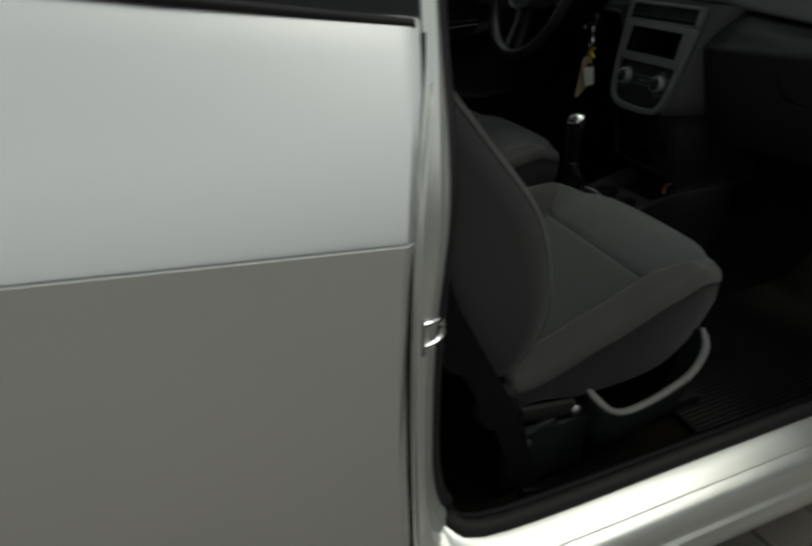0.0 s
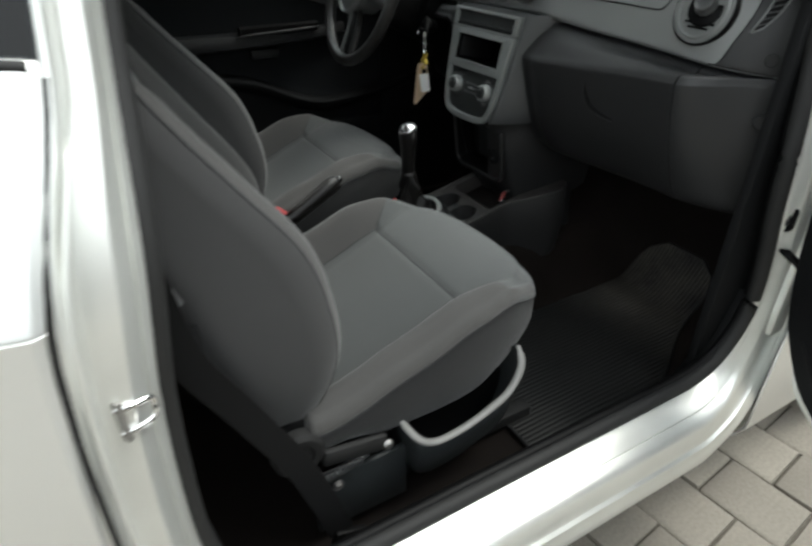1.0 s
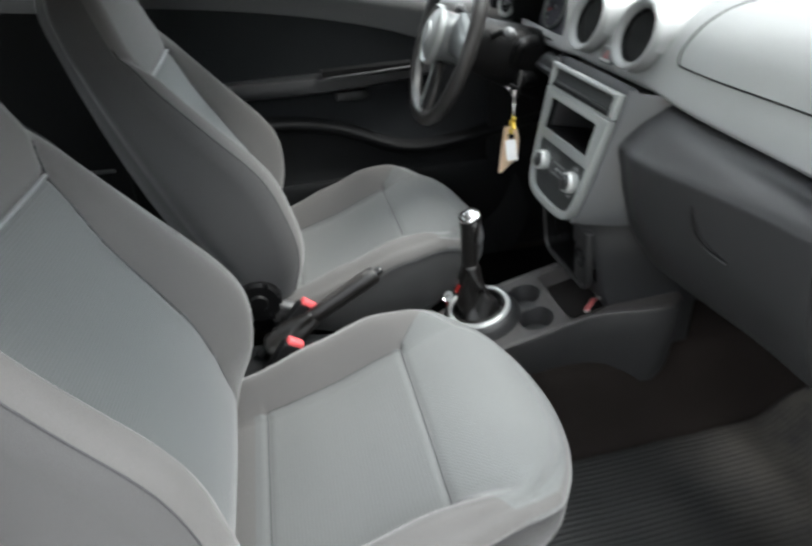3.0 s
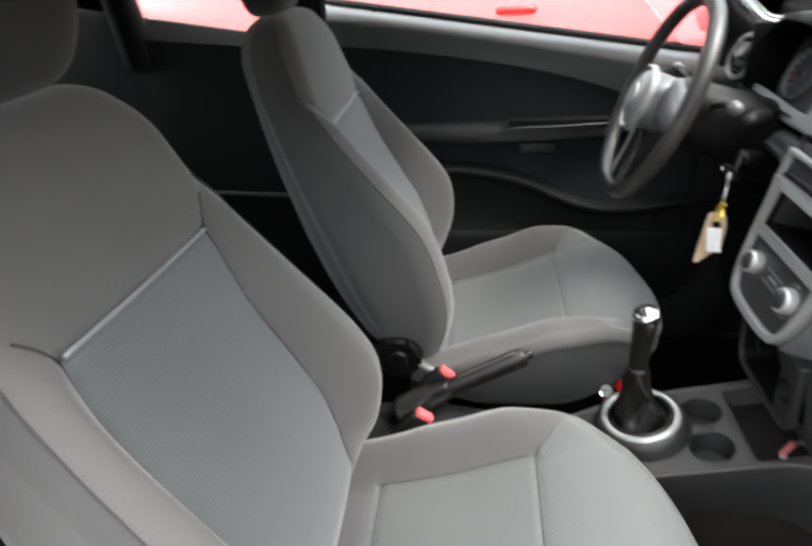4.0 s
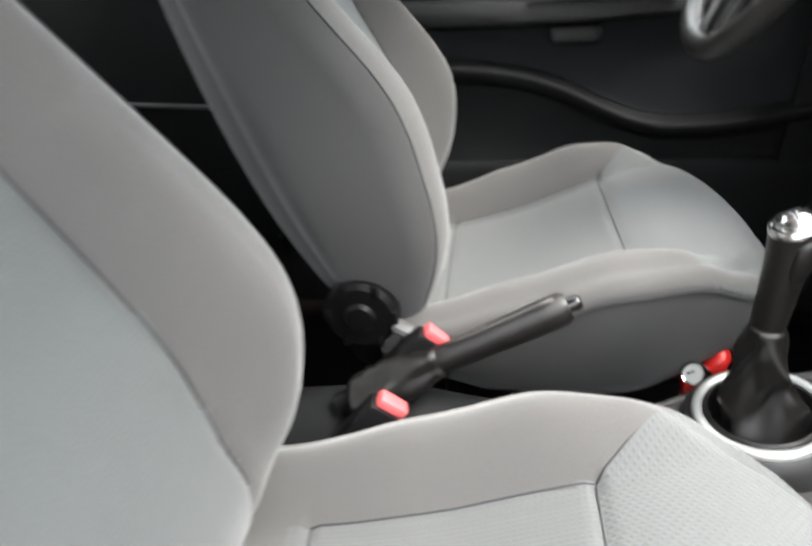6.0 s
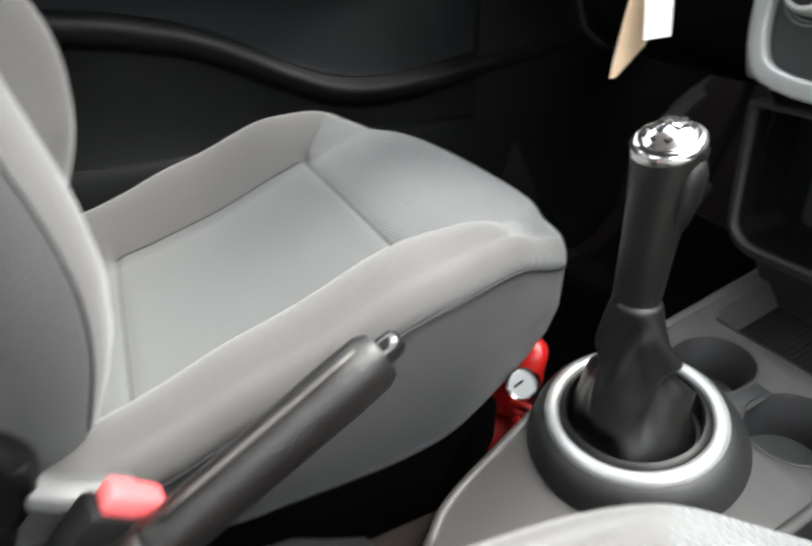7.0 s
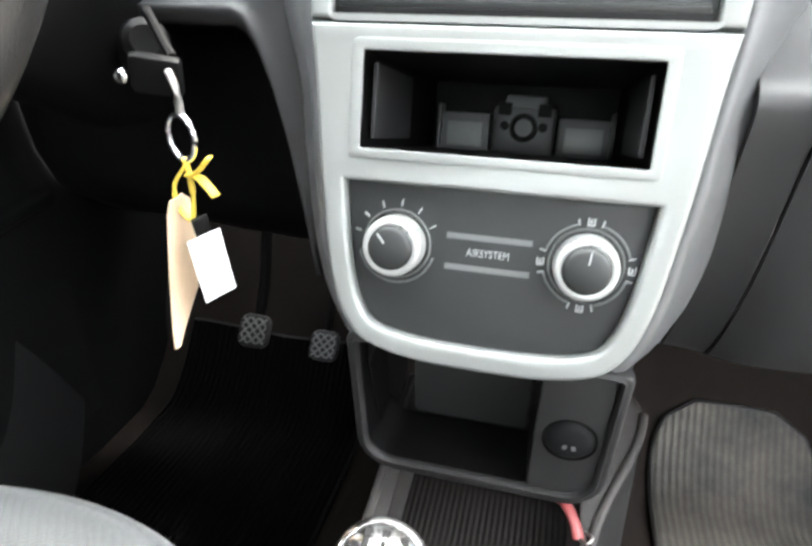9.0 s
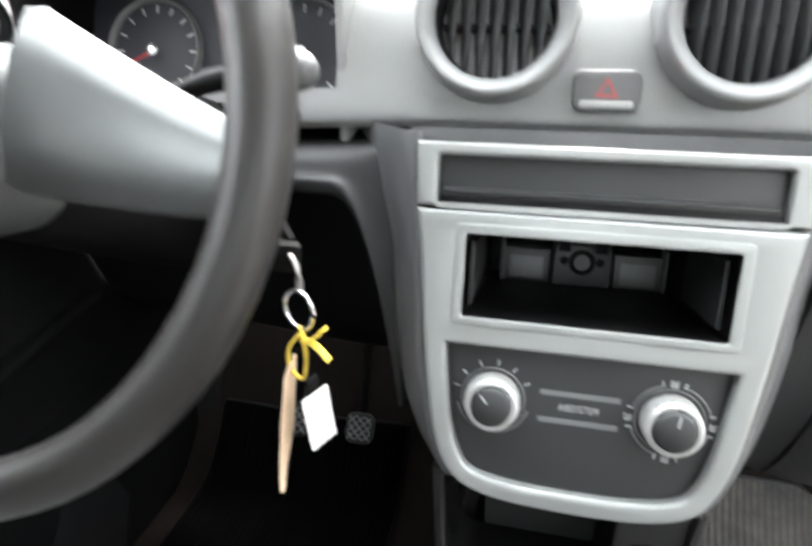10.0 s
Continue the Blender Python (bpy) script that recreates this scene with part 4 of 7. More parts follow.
sides = bm.copy()
bmesh.ops.delete(sides, geom=[f for f in sides.faces if f.material_index == 0], context="FACES")
bmesh.ops.delete(bm, geom=[f for f in bm.faces if f.material_index == 1], context="FACES")
for f in sides.faces:
    f.material_index = 0
insert, rest = split(bm, lambda c, n: 0.40 < c.z < SEAM_Z and abs(c.x - BX) < crease(c.z, c.x - BX))
back = part("backrest", rest, BOLSTER, seat, "grey cloth backrest bolsters and top", 180)
part("insert", insert, INSERT_BACK, back, "ribbed grey cloth back insert", 180)
part("back_side", sides, SIDE_CLOTH, back, "grey cloth sides and rear of the backrest, darkened for shade", 180)


def on_back(x, z):
    return (BX + x, front_y(x, z) + twist(x, z), z)


for s in (1, -1):
    part("seam", tube([Vector(on_back(s * crease(z, s), z)) - Vector((0, 0.0045, 0)) for z in np.linspace(0.47, SEAM_Z, 30)], 0.0012, 6), THREAD, back, "", 180)
    part("seam", tube([Vector(on_back(s * crease(z, s), z)) - Vector((0, 0.0025, 0)) for z in np.linspace(SEAM_Z, 0.968, 8)], 0.0014, 6), THREAD, back, "", 180)
for s in (1, -1):
    ridge = []
    for z in np.linspace(0.44, 1.0, 36):
        x = s * curve_at(z, ZB, HALF_W) * (1 - 4 / BACK_FRONT)
        ridge.append((BX + x, front_y(x, z) - 0.0146 + twist(x, z), z))
    part("seam", tube(ridge, 0.0013, 6), THREAD, back, "", 180)
part("piping", tube([Vector(on_back(x, SEAM_Z)) - Vector((0, 0.001, 0)) for x in np.linspace(-0.130, 0.130, 20)], 0.0032, 8), PIPING, back, "pale silver piping", 180)

# headrest: dark padded block on two posts
rows = []
for a in np.linspace(-math.pi / 2, math.pi / 2, 22):
    z, k = 1.218 + 0.095 * math.sin(a), max(0.05, math.cos(a)) ** 0.45
    lean = -0.940 + 0.12 * (z - 1.218)
    rows.append([(SX + 0.128 * k * math.copysign(abs(math.cos(t)) ** 0.6, math.cos(t)), lean + 0.052 * k * math.copysign(abs(math.sin(t)) ** 0.75, math.sin(t)), z) for t in np.linspace(0, 2 * math.pi, 40, endpoint=False)])
head = part("headrest", loft(rows, closed=True), SKIRT, seat, "dark padded headrest", 180)
for s in (1, -1):
    part("post", tube([(SX + s * 0.062, -0.940, 1.09), (SX + s * 0.062, -0.942, 1.18)], 0.006, 10), CHROME, head, "chrome headrest post")
    part("post_sleeve", lathe([(0.0, 0.008), (0.010, 0.008), (0.013, 0.0), (0.013, -0.02), (0, -0.02)], pose(SX + s * 0.062, -0.940, 1.128), 16), BLACK, head)
# base: rails and hinge cover
for s in (1, -1):
    part("rail", box((0.030, 0.50, 0.030), pose(SX + s * 0.19, SY + 0.22, 0.155), 0.004), RUBBER, seat, "dark steel seat rail")
    part("rail_riser", box((0.020, 0.34, 0.16), pose(SX + s * 0.195, SY + 0.20, 0.245), 0.006), BLACK, seat)
    part("hinge_cover", lathe([(0, 0.010), (0.024, 0.010), (0.034, 0.004), (0.036, -0.01), (0, -0.01)], pose(SX + s * 0.226, SY - 0.070, 0.392, 0, 90 * s, 0), 28), BLACK, seat, "black recliner cover")

driver_seat = copy_thing(seat, pose(-0.352, SY + 0.25 + 0.100, 0.13))
seat.name, driver_seat.name = "passenger_seat", "driver_seat"

# the driver's backrest leans a little further back and sits a little higher
lean = Matrix.Translation((BX, -0.685, 0.475)) @ Matrix.Rotation(radians(4.4), 4, "X") @ Matrix.Rotation(radians(4.3), 4, "Z") @ Matrix.Translation((-BX, 0.70, -0.455))
for child in driver_seat.children:
    if child.name.startswith(("backrest", "headrest")):
        child.matrix_basis = lean @ child.matrix_basis

# recliner wheel and lever, on the driver's seat only
DSX, DSY = -0.352, SY + 0.100
wheel_knob = part("recliner_wheel", lathe([(0, 0.030), (0.018, 0.030), (0.022, 0.024), (0.043, 0.024), (0.050, 0.018), (0.051, 0), (0, 0)], pose(DSX + 0.243, DSY - 0.075, 0.468, 0, 90, 0), 32), BLACK, driver_seat, "black recliner wheel")
for k in range(6):
    a = k * math.pi / 3
    part("grip_rib", box((0.012, 0.012, 0.020), pose(DSX + 0.262, DSY - 0.075 + 0.0445 * math.cos(a), 0.468 + 0.0445 * math.sin(a)), 0.003), BLACK, wheel_knob)
part("recliner_lever", tube(spline([(DSX + 0.258, DSY - 0.030, 0.452), (DSX + 0.266, DSY - 0.008, 0.446), (DSX + 0.268, DSY + 0.026, 0.434)], 5), [0.009] + [0.0125] * 9 + [0.008], 10, flat=0.8), BAND, driver_seat, "worn grey recliner lever")
# recliner hinge, height lever and spring on the outer side of the passenger seat
hinge = part("recliner_hinge", lathe([(0, 0.006), (0.020, 0.006), (0.024, 0.010), (0.036, 0.010), (0.043, 0.004), (0.045, -0.012), (0, -0.012)], pose(0.604, -0.756, 0.376, 0, 90, 0), 36), RUBBER, seat, "black recliner hinge")
part("hinge_bolt", lathe([(0, 0.010), (0.007, 0.010), (0.010, 0.006), (0.011, 0), (0, 0)], pose(0.610, -0.756, 0.376, 0, 90, 0), 6), STEEL, hinge)
lever = part("height_lever", box((0.016, 0.118, 0.034), pose(0.613, -0.664, 0.345, -10, 0, 0), 0.008), RUBBER, seat, "black height lever")
part("lever_bolt", lathe([(0, 0.006), (0.006, 0.006), (0.010, 0.003), (0.011, 0), (0, 0)], pose(0.620, -0.606, 0.330, 0, 90, 0), 14), STEEL, lever)
part("base_bolt", lathe([(0, 0.006), (0.005, 0.006), (0.006, 0.003), (0.010, 0.004), (0.011, 0), (0, 0)], pose(0.612, -0.700, 0.276, 0, 90, 0), 16), STEEL, seat)
part("base_cover", box((0.012, 0.180, 0.130), pose(0.600, -0.650, 0.225, 0, 0, 0), 0.005), BIN_PLASTIC, seat, "dark seat base cover")
coil = [Vector((0.614, -0.745, 0.300)) + Vector((0.002, 0.092, 0.022)) * (k / 120) + Vector((0.0075 * math.cos(k * 0.6), 0.0, 0.0075 * math.sin(k * 0.6))) for k in range(121)]
part("return_spring", tube(coil, 0.0017, 6), CHEEK, seat, "dull steel spring", 180)
part("link_rod", tube([(0.611, -0.752, 0.318), (0.615, -0.640, 0.318)], 0.0028, 8), DASH_LOW, seat)
# shoulder lever on the passenger backrest
part("tilt_lever", tube(spline([(SX + 0.236, -0.900, 0.785), (SX + 0.246, -0.888, 0.748), (SX + 0.248, -0.872, 0.708)], 5), 0.0085, 10, flat=0.6), BAND, seat, "dark grey backrest tilt lever")
part("belt_guide", tube(spline([(SX + 0.240, -0.905, 0.690), (SX + 0.262, -0.897, 0.655), (SX + 0.258, -0.870, 0.632), (SX + 0.245, -0.868, 0.672)], 5), 0.011, 10, flat=0.8), TRIM, seat, "dark belt guide")

# ---- drawer under the passenger seat ----
drawer = thing("storage_tray", (SX + 0.12, SY + 0.22, 0.2), "dark under-seat drawer with a pale grey lip", "drawer")
BIN = [(SX + 0.235, SY + 0.108, 0.356), (SX + 0.284, SY + 0.120, 0.338), (SX + 0.296, SY + 0.150, 0.321), (SX + 0.295, SY + 0.20, 0.318), (SX + 0.290, SY + 0.26, 0.326), (SX + 0.280, SY + 0.325, 0.342), (SX + 0.262, SY + 0.366, 0.374), (SX + 0.235, SY + 0.378, 0.400)]
rim = spline(BIN, 6)
rows = []
for k, p in enumerate(rim):
    d = min(k, len(rim) - 1 - k) / (0.5 * len(rim))
    deep = 0.105 * min(1.0, 2.6 * d) + 0.012
    rows.append([p + Vector((-0.006, 0, 0.002)), p + Vector((0.001, 0, -0.006)), p + Vector((-0.004, 0, -0.35 * deep)), p + Vector((-0.014, 0, -0.75 * deep)), p + Vector((-0.034, 0.002, -deep)), p + Vector((-0.12, 0.002, -deep - 0.004))])
part("drawer_body", shell(loft(rows), 0.004), BIN_PLASTIC, drawer, "dark plastic drawer", 60)
part("drawer_back", box((0.012, 0.30, 0.16), pose(SX + 0.12, SY + 0.21, 0.275), 0.004), BLACK, drawer)
part("lip", tube(rim, [0.005] * 3 + [0.0076] * (len(rim) - 6) + [0.005] * 3, 10, flat=0.75), LIP, drawer, "pale grey drawer lip", 180)

# ---- rear bench ----
bench = thing("rear_bench", (0, -1.35, 0.3), "dark cloth rear bench seat", "car seat")
rows = []
for x in np.linspace(-0.66, 0.66, 30):
    e = 1 - 0.12 * abs(x / 0.66) ** 8
    rows.append([(x, y, 0.30 + (z - 0.30) * e) for y, z in ((-1.16, 0.30), (-1.14, 0.42), (-1.16, 0.465), (-1.22, 0.485), (-1.40, 0.47), (-1.62, 0.44), (-1.66, 0.30))])
part("bench_cushion", loft(rows, closed=True), DOOR_CLOTH, bench, "dark cloth bench cushion", 60)
rows = []
for x in np.linspace(-0.66, 0.66, 30):
    e = 1 - 0.10 * abs(x / 0.66) ** 8
    rows.append([(x, y, 0.40 + (z - 0.40) * e) for y, z in ((-1.60, 0.40), (-1.60, 0.55), (-1.66, 0.80), (-1.70, 0.93), (-1.74, 0.96), (-1.80, 0.93), (-1.76, 0.40))])
part("bench_back", loft(rows, closed=True), DOOR_CLOTH, bench, "dark cloth bench backrest", 60)

# ---- passenger seat belt running down to the floor ----
belt = thing("seat_belt", (0.65, -0.75, 0.2), "dark seat belt webbing beside the passenger seat", "seat belt")
line = spline([(0.655, -0.905, 0.80), (0.650, -0.885, 0.66), (0.645, -0.835, 0.545), (0.648, -0.765, 0.385), (0.650, -0.715, 0.205)], 6)
part("webbing", shell(loft([[p + Vector((0.004 * s, s * 0.020, s * 0.010)) for s in (-1, -0.5, 0, 0.5, 1)] for p in line]), 0.0014), BELT, belt, "dark grey woven webbing", 60)
part("anchor", box((0.014, 0.060, 0.040), pose(0.652, -0.705, 0.185, -20, 0, 0), 0.005), BLACK, belt, "black belt anchor")

# ---- dashboard ----
dash = thing("dashboard", (0, 0.3, 0.6), "grey plastic dashboard with round vents and a silver centre panel", "dashboard")


def dash_y(x):
    """How far the dash face runs forward away from the middle."""
    a = abs(x)
    return 0.030 * float(smooth01(a, 0.2, 0.5)) + 0.075 * max(0.0, (a - 0.52) / 0.17) ** 2


def pad_edge(x):
    return 0.906 - 0.093 * max(0.0, abs(x) - 0.14) if x > 0 else 0.906 - 0.055 * max(0.0, abs(x) - 0.14)


PAD = ((0.66, 0.960), (0.50, 1.010), (0.36, 1.034), (0.24, 1.042), (0.17, 1.036), (0.128, 1.020), (0.100, 0.998), (0.084, 0.970), (0.074, 0.940), (0.068, 0.0), (0.070, -0.008), (0.078, -0.012), (0.12, -0.014))


def pad_point(x, k):
    y, z = PAD[k]
    e = pad_edge(x)
    if k >= 9:
        z = e + z + 0.010
    elif k >= 6:
        z -= 0.6 * (0.906 - e) * (k - 5) / 3
    deep = 1.0 if k > 2 else 1 - 0.62 * (x / 0.69) ** 2 * (y - 0.2) / 0.46
    return (x, (0.0 + y * deep) + dash_y(x) * (1.0 if k > 3 else 0.6), z)


def pad_curve(x, steps=5):
    return spline([pad_point(x, k) for k in range(len(PAD))], steps)


xs = np.concatenate([np.linspace(-0.69, -0.15, 30), np.linspace(-0.13, 0.13, 14), np.linspace(0.15, 0.712, 36)])
bm = loft([pad_curve(x) for x in xs])
well = lambda c: abs(c.x + 0.350) < 0.150 and 0.072 < c.y - dash_y(c.x) < 0.25 and c.z > 0.905
bmesh.ops.delete(bm, geom=[f for f in bm.faces if well(f.calc_center_median())], context="FACES")
part("upper_pad", shell(bm, 0.004), DASH, dash, "grey grained upper dash pad", 50)
# airbag lid joint on the passenger side
def pad_at(x, k):
    c = pad_curve(x)
    i = min(int(k), len(c) - 2)
    return c[i].lerp(c[i + 1], k - i)


def joint(stations, steps=6, lift=0.0004):
    """A thin dark joint through (x, row) stations on the pad."""
    line = spline([(x, k, 0) for x, k in stations], steps)
    return [pad_at(p.x, p.y) + Vector((0.3 * lift, -0.8 * lift, 0.5 * lift)) for p in line]


for stations in (((0.185, 37), (0.315, 37), (0.395, 37), (0.425, 37), (0.4355, 36.6), (0.444, 35.2), (0.452, 32.5), (0.470, 29), (0.490, 25), (0.505, 21), (0.510, 15)),
                 ((0.185, 37), (0.180, 36), (0.176, 34), (0.178, 31), (0.180, 26), (0.182, 20), (0.183, 15)),
                 ((0.560, 49), (0.569, 48), (0.577, 45.5), (0.590, 41), (0.600, 37), (0.605, 33), (0.602, 30), (0.592, 27.4), (0.578, 26), (0.555, 25), (0.515, 24.4), (0.492, 24.4))):
    part("lid_joint", tube(joint(stations), 0.0014, 6), BLACK, dash, "", 180)

# lower dash on the passenger side: a recessed band, a rounded ledge and the glovebox lid below it
glove = thing("glovebox", (0.37, 0.06, 0.61), "closed dark grey glovebox lid", "glovebox")


def lower_face(x):
    e, f = pad_edge(x), dash_y(x)
    zl = 0.824 + 0.047 * (x - 0.2)
    low = 0.612 - 0.02 * (x - 0.2)
    near = 0.030 * float(smooth01(0.215 - x, 0, 0.06))
    fade = float(smooth01(x, 0.555, 0.640))
    ys = [p + (q - p) * fade for p, q in zip((0.12, 0.080, 0.064, 0.040, 0.021, 0.012, 0.010, 0.020, 0.037, 0.060, 0.085, 0.105, 0.16, 0.40), (0.12, 0.076, 0.068, 0.062, 0.058, 0.056, 0.054, 0.052, 0.056, 0.068, 0.085, 0.105, 0.16, 0.40))]
    zs = (e - 0.004, e - 0.008, e - 0.018, 0.5 * (e + zl), zl + 0.012, zl + 0.002, zl - 0.010, 0.775, 0.71, 0.655, low, low - 0.014, low - 0.010, low + 0.02)
    return spline([(x, f + y + near * 0.4, z) for y, z in zip(ys, zs)], 4)


def slab(lines):
    """A panel with its own thickness: each line and its copy set deeper."""
    return loft([list(r) + [p + Vector((0, 0.008, -0.005)) for p in r[::-1]] for r in lines], closed=True)


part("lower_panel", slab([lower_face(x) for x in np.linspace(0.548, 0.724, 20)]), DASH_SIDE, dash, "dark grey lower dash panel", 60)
rows = []
for k in np.linspace(50, 29, 26):
    x0 = float(np.interp(k, (29, 33, 37, 41, 45.5, 50), (0.6005, 0.6065, 0.6015, 0.5915, 0.5790, 0.5700)))
    rows.append([pad_at(x, k) + Vector((0.0002, -0.0006, 0.0004)) for x in np.linspace(x0, 0.711, 14)])
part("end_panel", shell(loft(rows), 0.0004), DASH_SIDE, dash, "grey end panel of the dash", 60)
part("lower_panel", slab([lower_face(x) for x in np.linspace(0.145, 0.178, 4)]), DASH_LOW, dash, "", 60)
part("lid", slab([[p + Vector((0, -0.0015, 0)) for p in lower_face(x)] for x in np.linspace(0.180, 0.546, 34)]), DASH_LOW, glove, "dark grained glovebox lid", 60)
gy = lambda x, z: dash_y(x) + float(np.interp(z, (0.60, 0.655, 0.71, 0.775, 0.815), (0.085, 0.060, 0.037, 0.020, 0.010)))
crescent = spline([(0.345, gy(0.345, 0.795), 0.800), (0.347, gy(0.347, 0.775), 0.778), (0.358, gy(0.358, 0.755), 0.756), (0.380, gy(0.38, 0.742), 0.742), (0.412, gy(0.41, 0.735), 0.735)], 6)
part("pull", tube([p + Vector((0, -0.001, 0)) for p in crescent], [0.0015 + 0.0045 * math.sin(math.pi * k / (len(crescent) - 1)) for k in range(len(crescent))], 8), BLACK, glove, "crescent pull groove", 180)
part("pull_lip", tube([p + Vector((-0.003, -0.0015, -0.005)) for p in crescent], [0.0015 + 0.003 * math.sin(math.pi * k / (len(crescent) - 1)) for k in range(len(crescent))], 8), DASH_LOW, glove, "", 180)
part("end_cap", shell(loft([[(0.692, 0.075 + dash_y(0.69) - 0.02 + d, z) for d in np.linspace(0.0, 0.42, 6)] for z in np.linspace(0.61, 0.99, 8)]), 0.006), DASH, dash, "grey dash end cap", 60)
for x, y, z in ((0.652, 0.143, 0.886), (0.672, 0.126, 0.786)):
    part("cap_plug", lathe([(0, 0.0), (0.009, 0.0005), (0.0105, 0.002), (0.012, 0.001), (0.0125, -0.006), (0, -0.006)], Matrix.Translation((x, y, z)) @ pose(0, 0, 0, 0, 0, 35) @ pose(0, 0, 0, 90, 0, 0), 18), DASH_SIDE, dash)

# round vents
FACE = Matrix(((1, 0, 0, 0), (0, 0.30, -0.954, 0), (0, 0.954, 0.30, 0), (0, 0, 0, 1)))   # local z looks back and up out of the dash


def vent(x, y, z, r, slats, turn=0, rim=None):
    m = Matrix.Translation((x, y, z)) @ Matrix.Rotation(radians(turn), 4, "Z") @ FACE
    v = thing("air_vent", (x, y, z), "round black air vent with a satin ring", "air vent", "dash vents")
    profile = ((0.755, -0.006), (0.765, -0.002), (0.80, 0.001), (0.87, 0.0045), (0.94, 0.0068), (0.975, 0.0062), (1.0, 0.001), (1.01, -0.02)) if slats else ((0.745, 0.000), (0.755, 0.006), (0.785, 0.0085), (0.815, 0.0075), (0.84, 0.0035), (0.88, 0.0030), (0.915, 0.0045), (0.94, 0.0035), (0.955, -0.002), (0.965, -0.02))
    part("ring", lathe([(r * a, h) for a, h in profile], m, 56), rim or VENT_RING, v, "pale vent ring" if rim is None else "grey vent ring", 180)
    part("throat", lathe([(r * 0.758, -0.005 if slats else 0.004), (r * 0.72, -0.012), (r * 0.70, -0.035), (0, -0.038)], m, 40), BLACK, v, "black vent throat", 180)
    if not slats:
        # thin black ring standing in for the shadow round the vent rim
        part("ring_shade", lathe([(r * 0.955, 0.0015), (r * 0.975, 0.003), (r * 1.0, 0.0015), (r * 1.0, -0.02)], m, 56), BLACK, v, "", 180)
    if slats:
        rows = []
        for a in np.linspace(-0.25, math.pi + 0.25, 40):
            lift = max(0.0, math.sin(a)) ** 0.7
            rows.append([m @ Vector((r * f * math.cos(a), r * f * math.sin(a), h)) for f, h in ((1.0, -0.004), (1.01 + 0.05 * lift, -0.012), (1.02 + 0.16 * lift, -0.028), (1.03 + 0.34 * lift, -0.055), (1.04 + 0.60 * lift, -0.100))])
        part("vent_pod", loft(rows), DASH, v, "grey dash pod round the vent", 180)
        for k in range(-3, 4):
            h = math.sqrt(max(0.0, 1 - (k / 3.9) ** 2)) * r * 0.72
            rows = []
            for q in np.linspace(-1, 1, 9):
                c = m @ pose(k * r * 0.185, q * h, -0.014 - 0.004 * q * q, 0, 24 + 7 * math.sin(2.2 * q + 0.5), 0)
                rows.append([c @ Vector(p) for p in ((-0.0013, 0, -0.009), (0.0013, 0, -0.009), (0.0016, 0, 0.007), (0, 0, 0.0085), (-0.0016, 0, 0.007))])
            part("slat", loft(rows, closed=True), PANEL, v, "", 60)
        part("cross_bar", box((r * 1.35, 0.004, 0.010), m @ pose(0, -0.004, -0.020), 0.001), BLACK, v)
    else:
        disc = part("louvre_disc", lathe([(0, 0.0), (r * 0.50, 0.0), (r * 0.56, -0.003), (r * 0.56, -0.012), (0, -0.012)], m @ pose(0.002, 0.006, 0.001, -10, 8, 0), 40), BLACK, v, "black tilting louvre disc", 40)
        part("hub", lathe([(0, 0.012), (0.0120, 0.0125), (0.0150, 0.0148), (0.0172, 0.0135), (0.0180, 0.002), (0.0200, 0.0), (0.0200, -0.004)], m @ pose(0.001, 0.010, 0.003, -10, 8, 0), 30), CHEEK, v, "grey cupped vent knob", 40)
        for k in range(2):
            part("louvre_slot", box((r * (0.95 - 0.3 * k), 0.0040, 0.002), m @ pose(0.001, -0.0215 - 0.0085 * k, 0.0012, -10, 8, 0), 0.0008, 1), BLACK, disc)
    return v


vent(-0.083, 0.062, 0.985, 0.057, True)
vent(0.083, 0.062, 0.985, 0.057, True)
vent(0.521, 0.113, 0.954, 0.060, False, -1, DASH)
vent(-0.560, 0.092, 0.966, 0.054, False, 8, DASH)
# small demister grille beside the passenger vent
grille = thing("demister_grille", (0.642, 0.12, 0.975), "small slatted side demister grille", "grille")


def grille_at(a, s, lift):
    """a across, s from 0 at the foot to 1 at the top of the banana-shaped opening."""
    half = 0.0100 - 0.002 * (2 * s - 1) ** 2
    return pad_at(0.617 + 0.012 * s + 0.006 * math.sin(math.pi * s) + a * half, 37.7 - 8.8 * s - 0.7 * a) + Vector((0.4, -0.75, 0.45)) * lift


outline = [grille_at(-1, s, 0.001) for s in np.linspace(0, 1, 12)] + [grille_at(a, 1.02, 0.001) for a in np.linspace(-0.8, 0.8, 5)] + [grille_at(1, s, 0.001) for s in np.linspace(1, 0, 12)] + [grille_at(a, -0.02, 0.001) for a in np.linspace(0.8, -0.8, 5)]
part("grille_frame", tube(outline, 0.0018, 8, True), DASH, grille, "pale grille frame", 180)
part("grille_back", shell(loft([[grille_at(a, s, 0.0008) for a in np.linspace(-1, 1, 5)] for s in np.linspace(0, 1, 14)]), 0.0006), BLACK, grille, "black grille opening", 60)
for k in range(6):
    s0 = 0.14 + 0.145 * k
    part("slat", tube([grille_at(a, s0 - 0.02 * a, 0.0016) for a in np.linspace(-0.95, 0.95, 5)], 0.0009, 6), CHEEK, grille, "", 180)
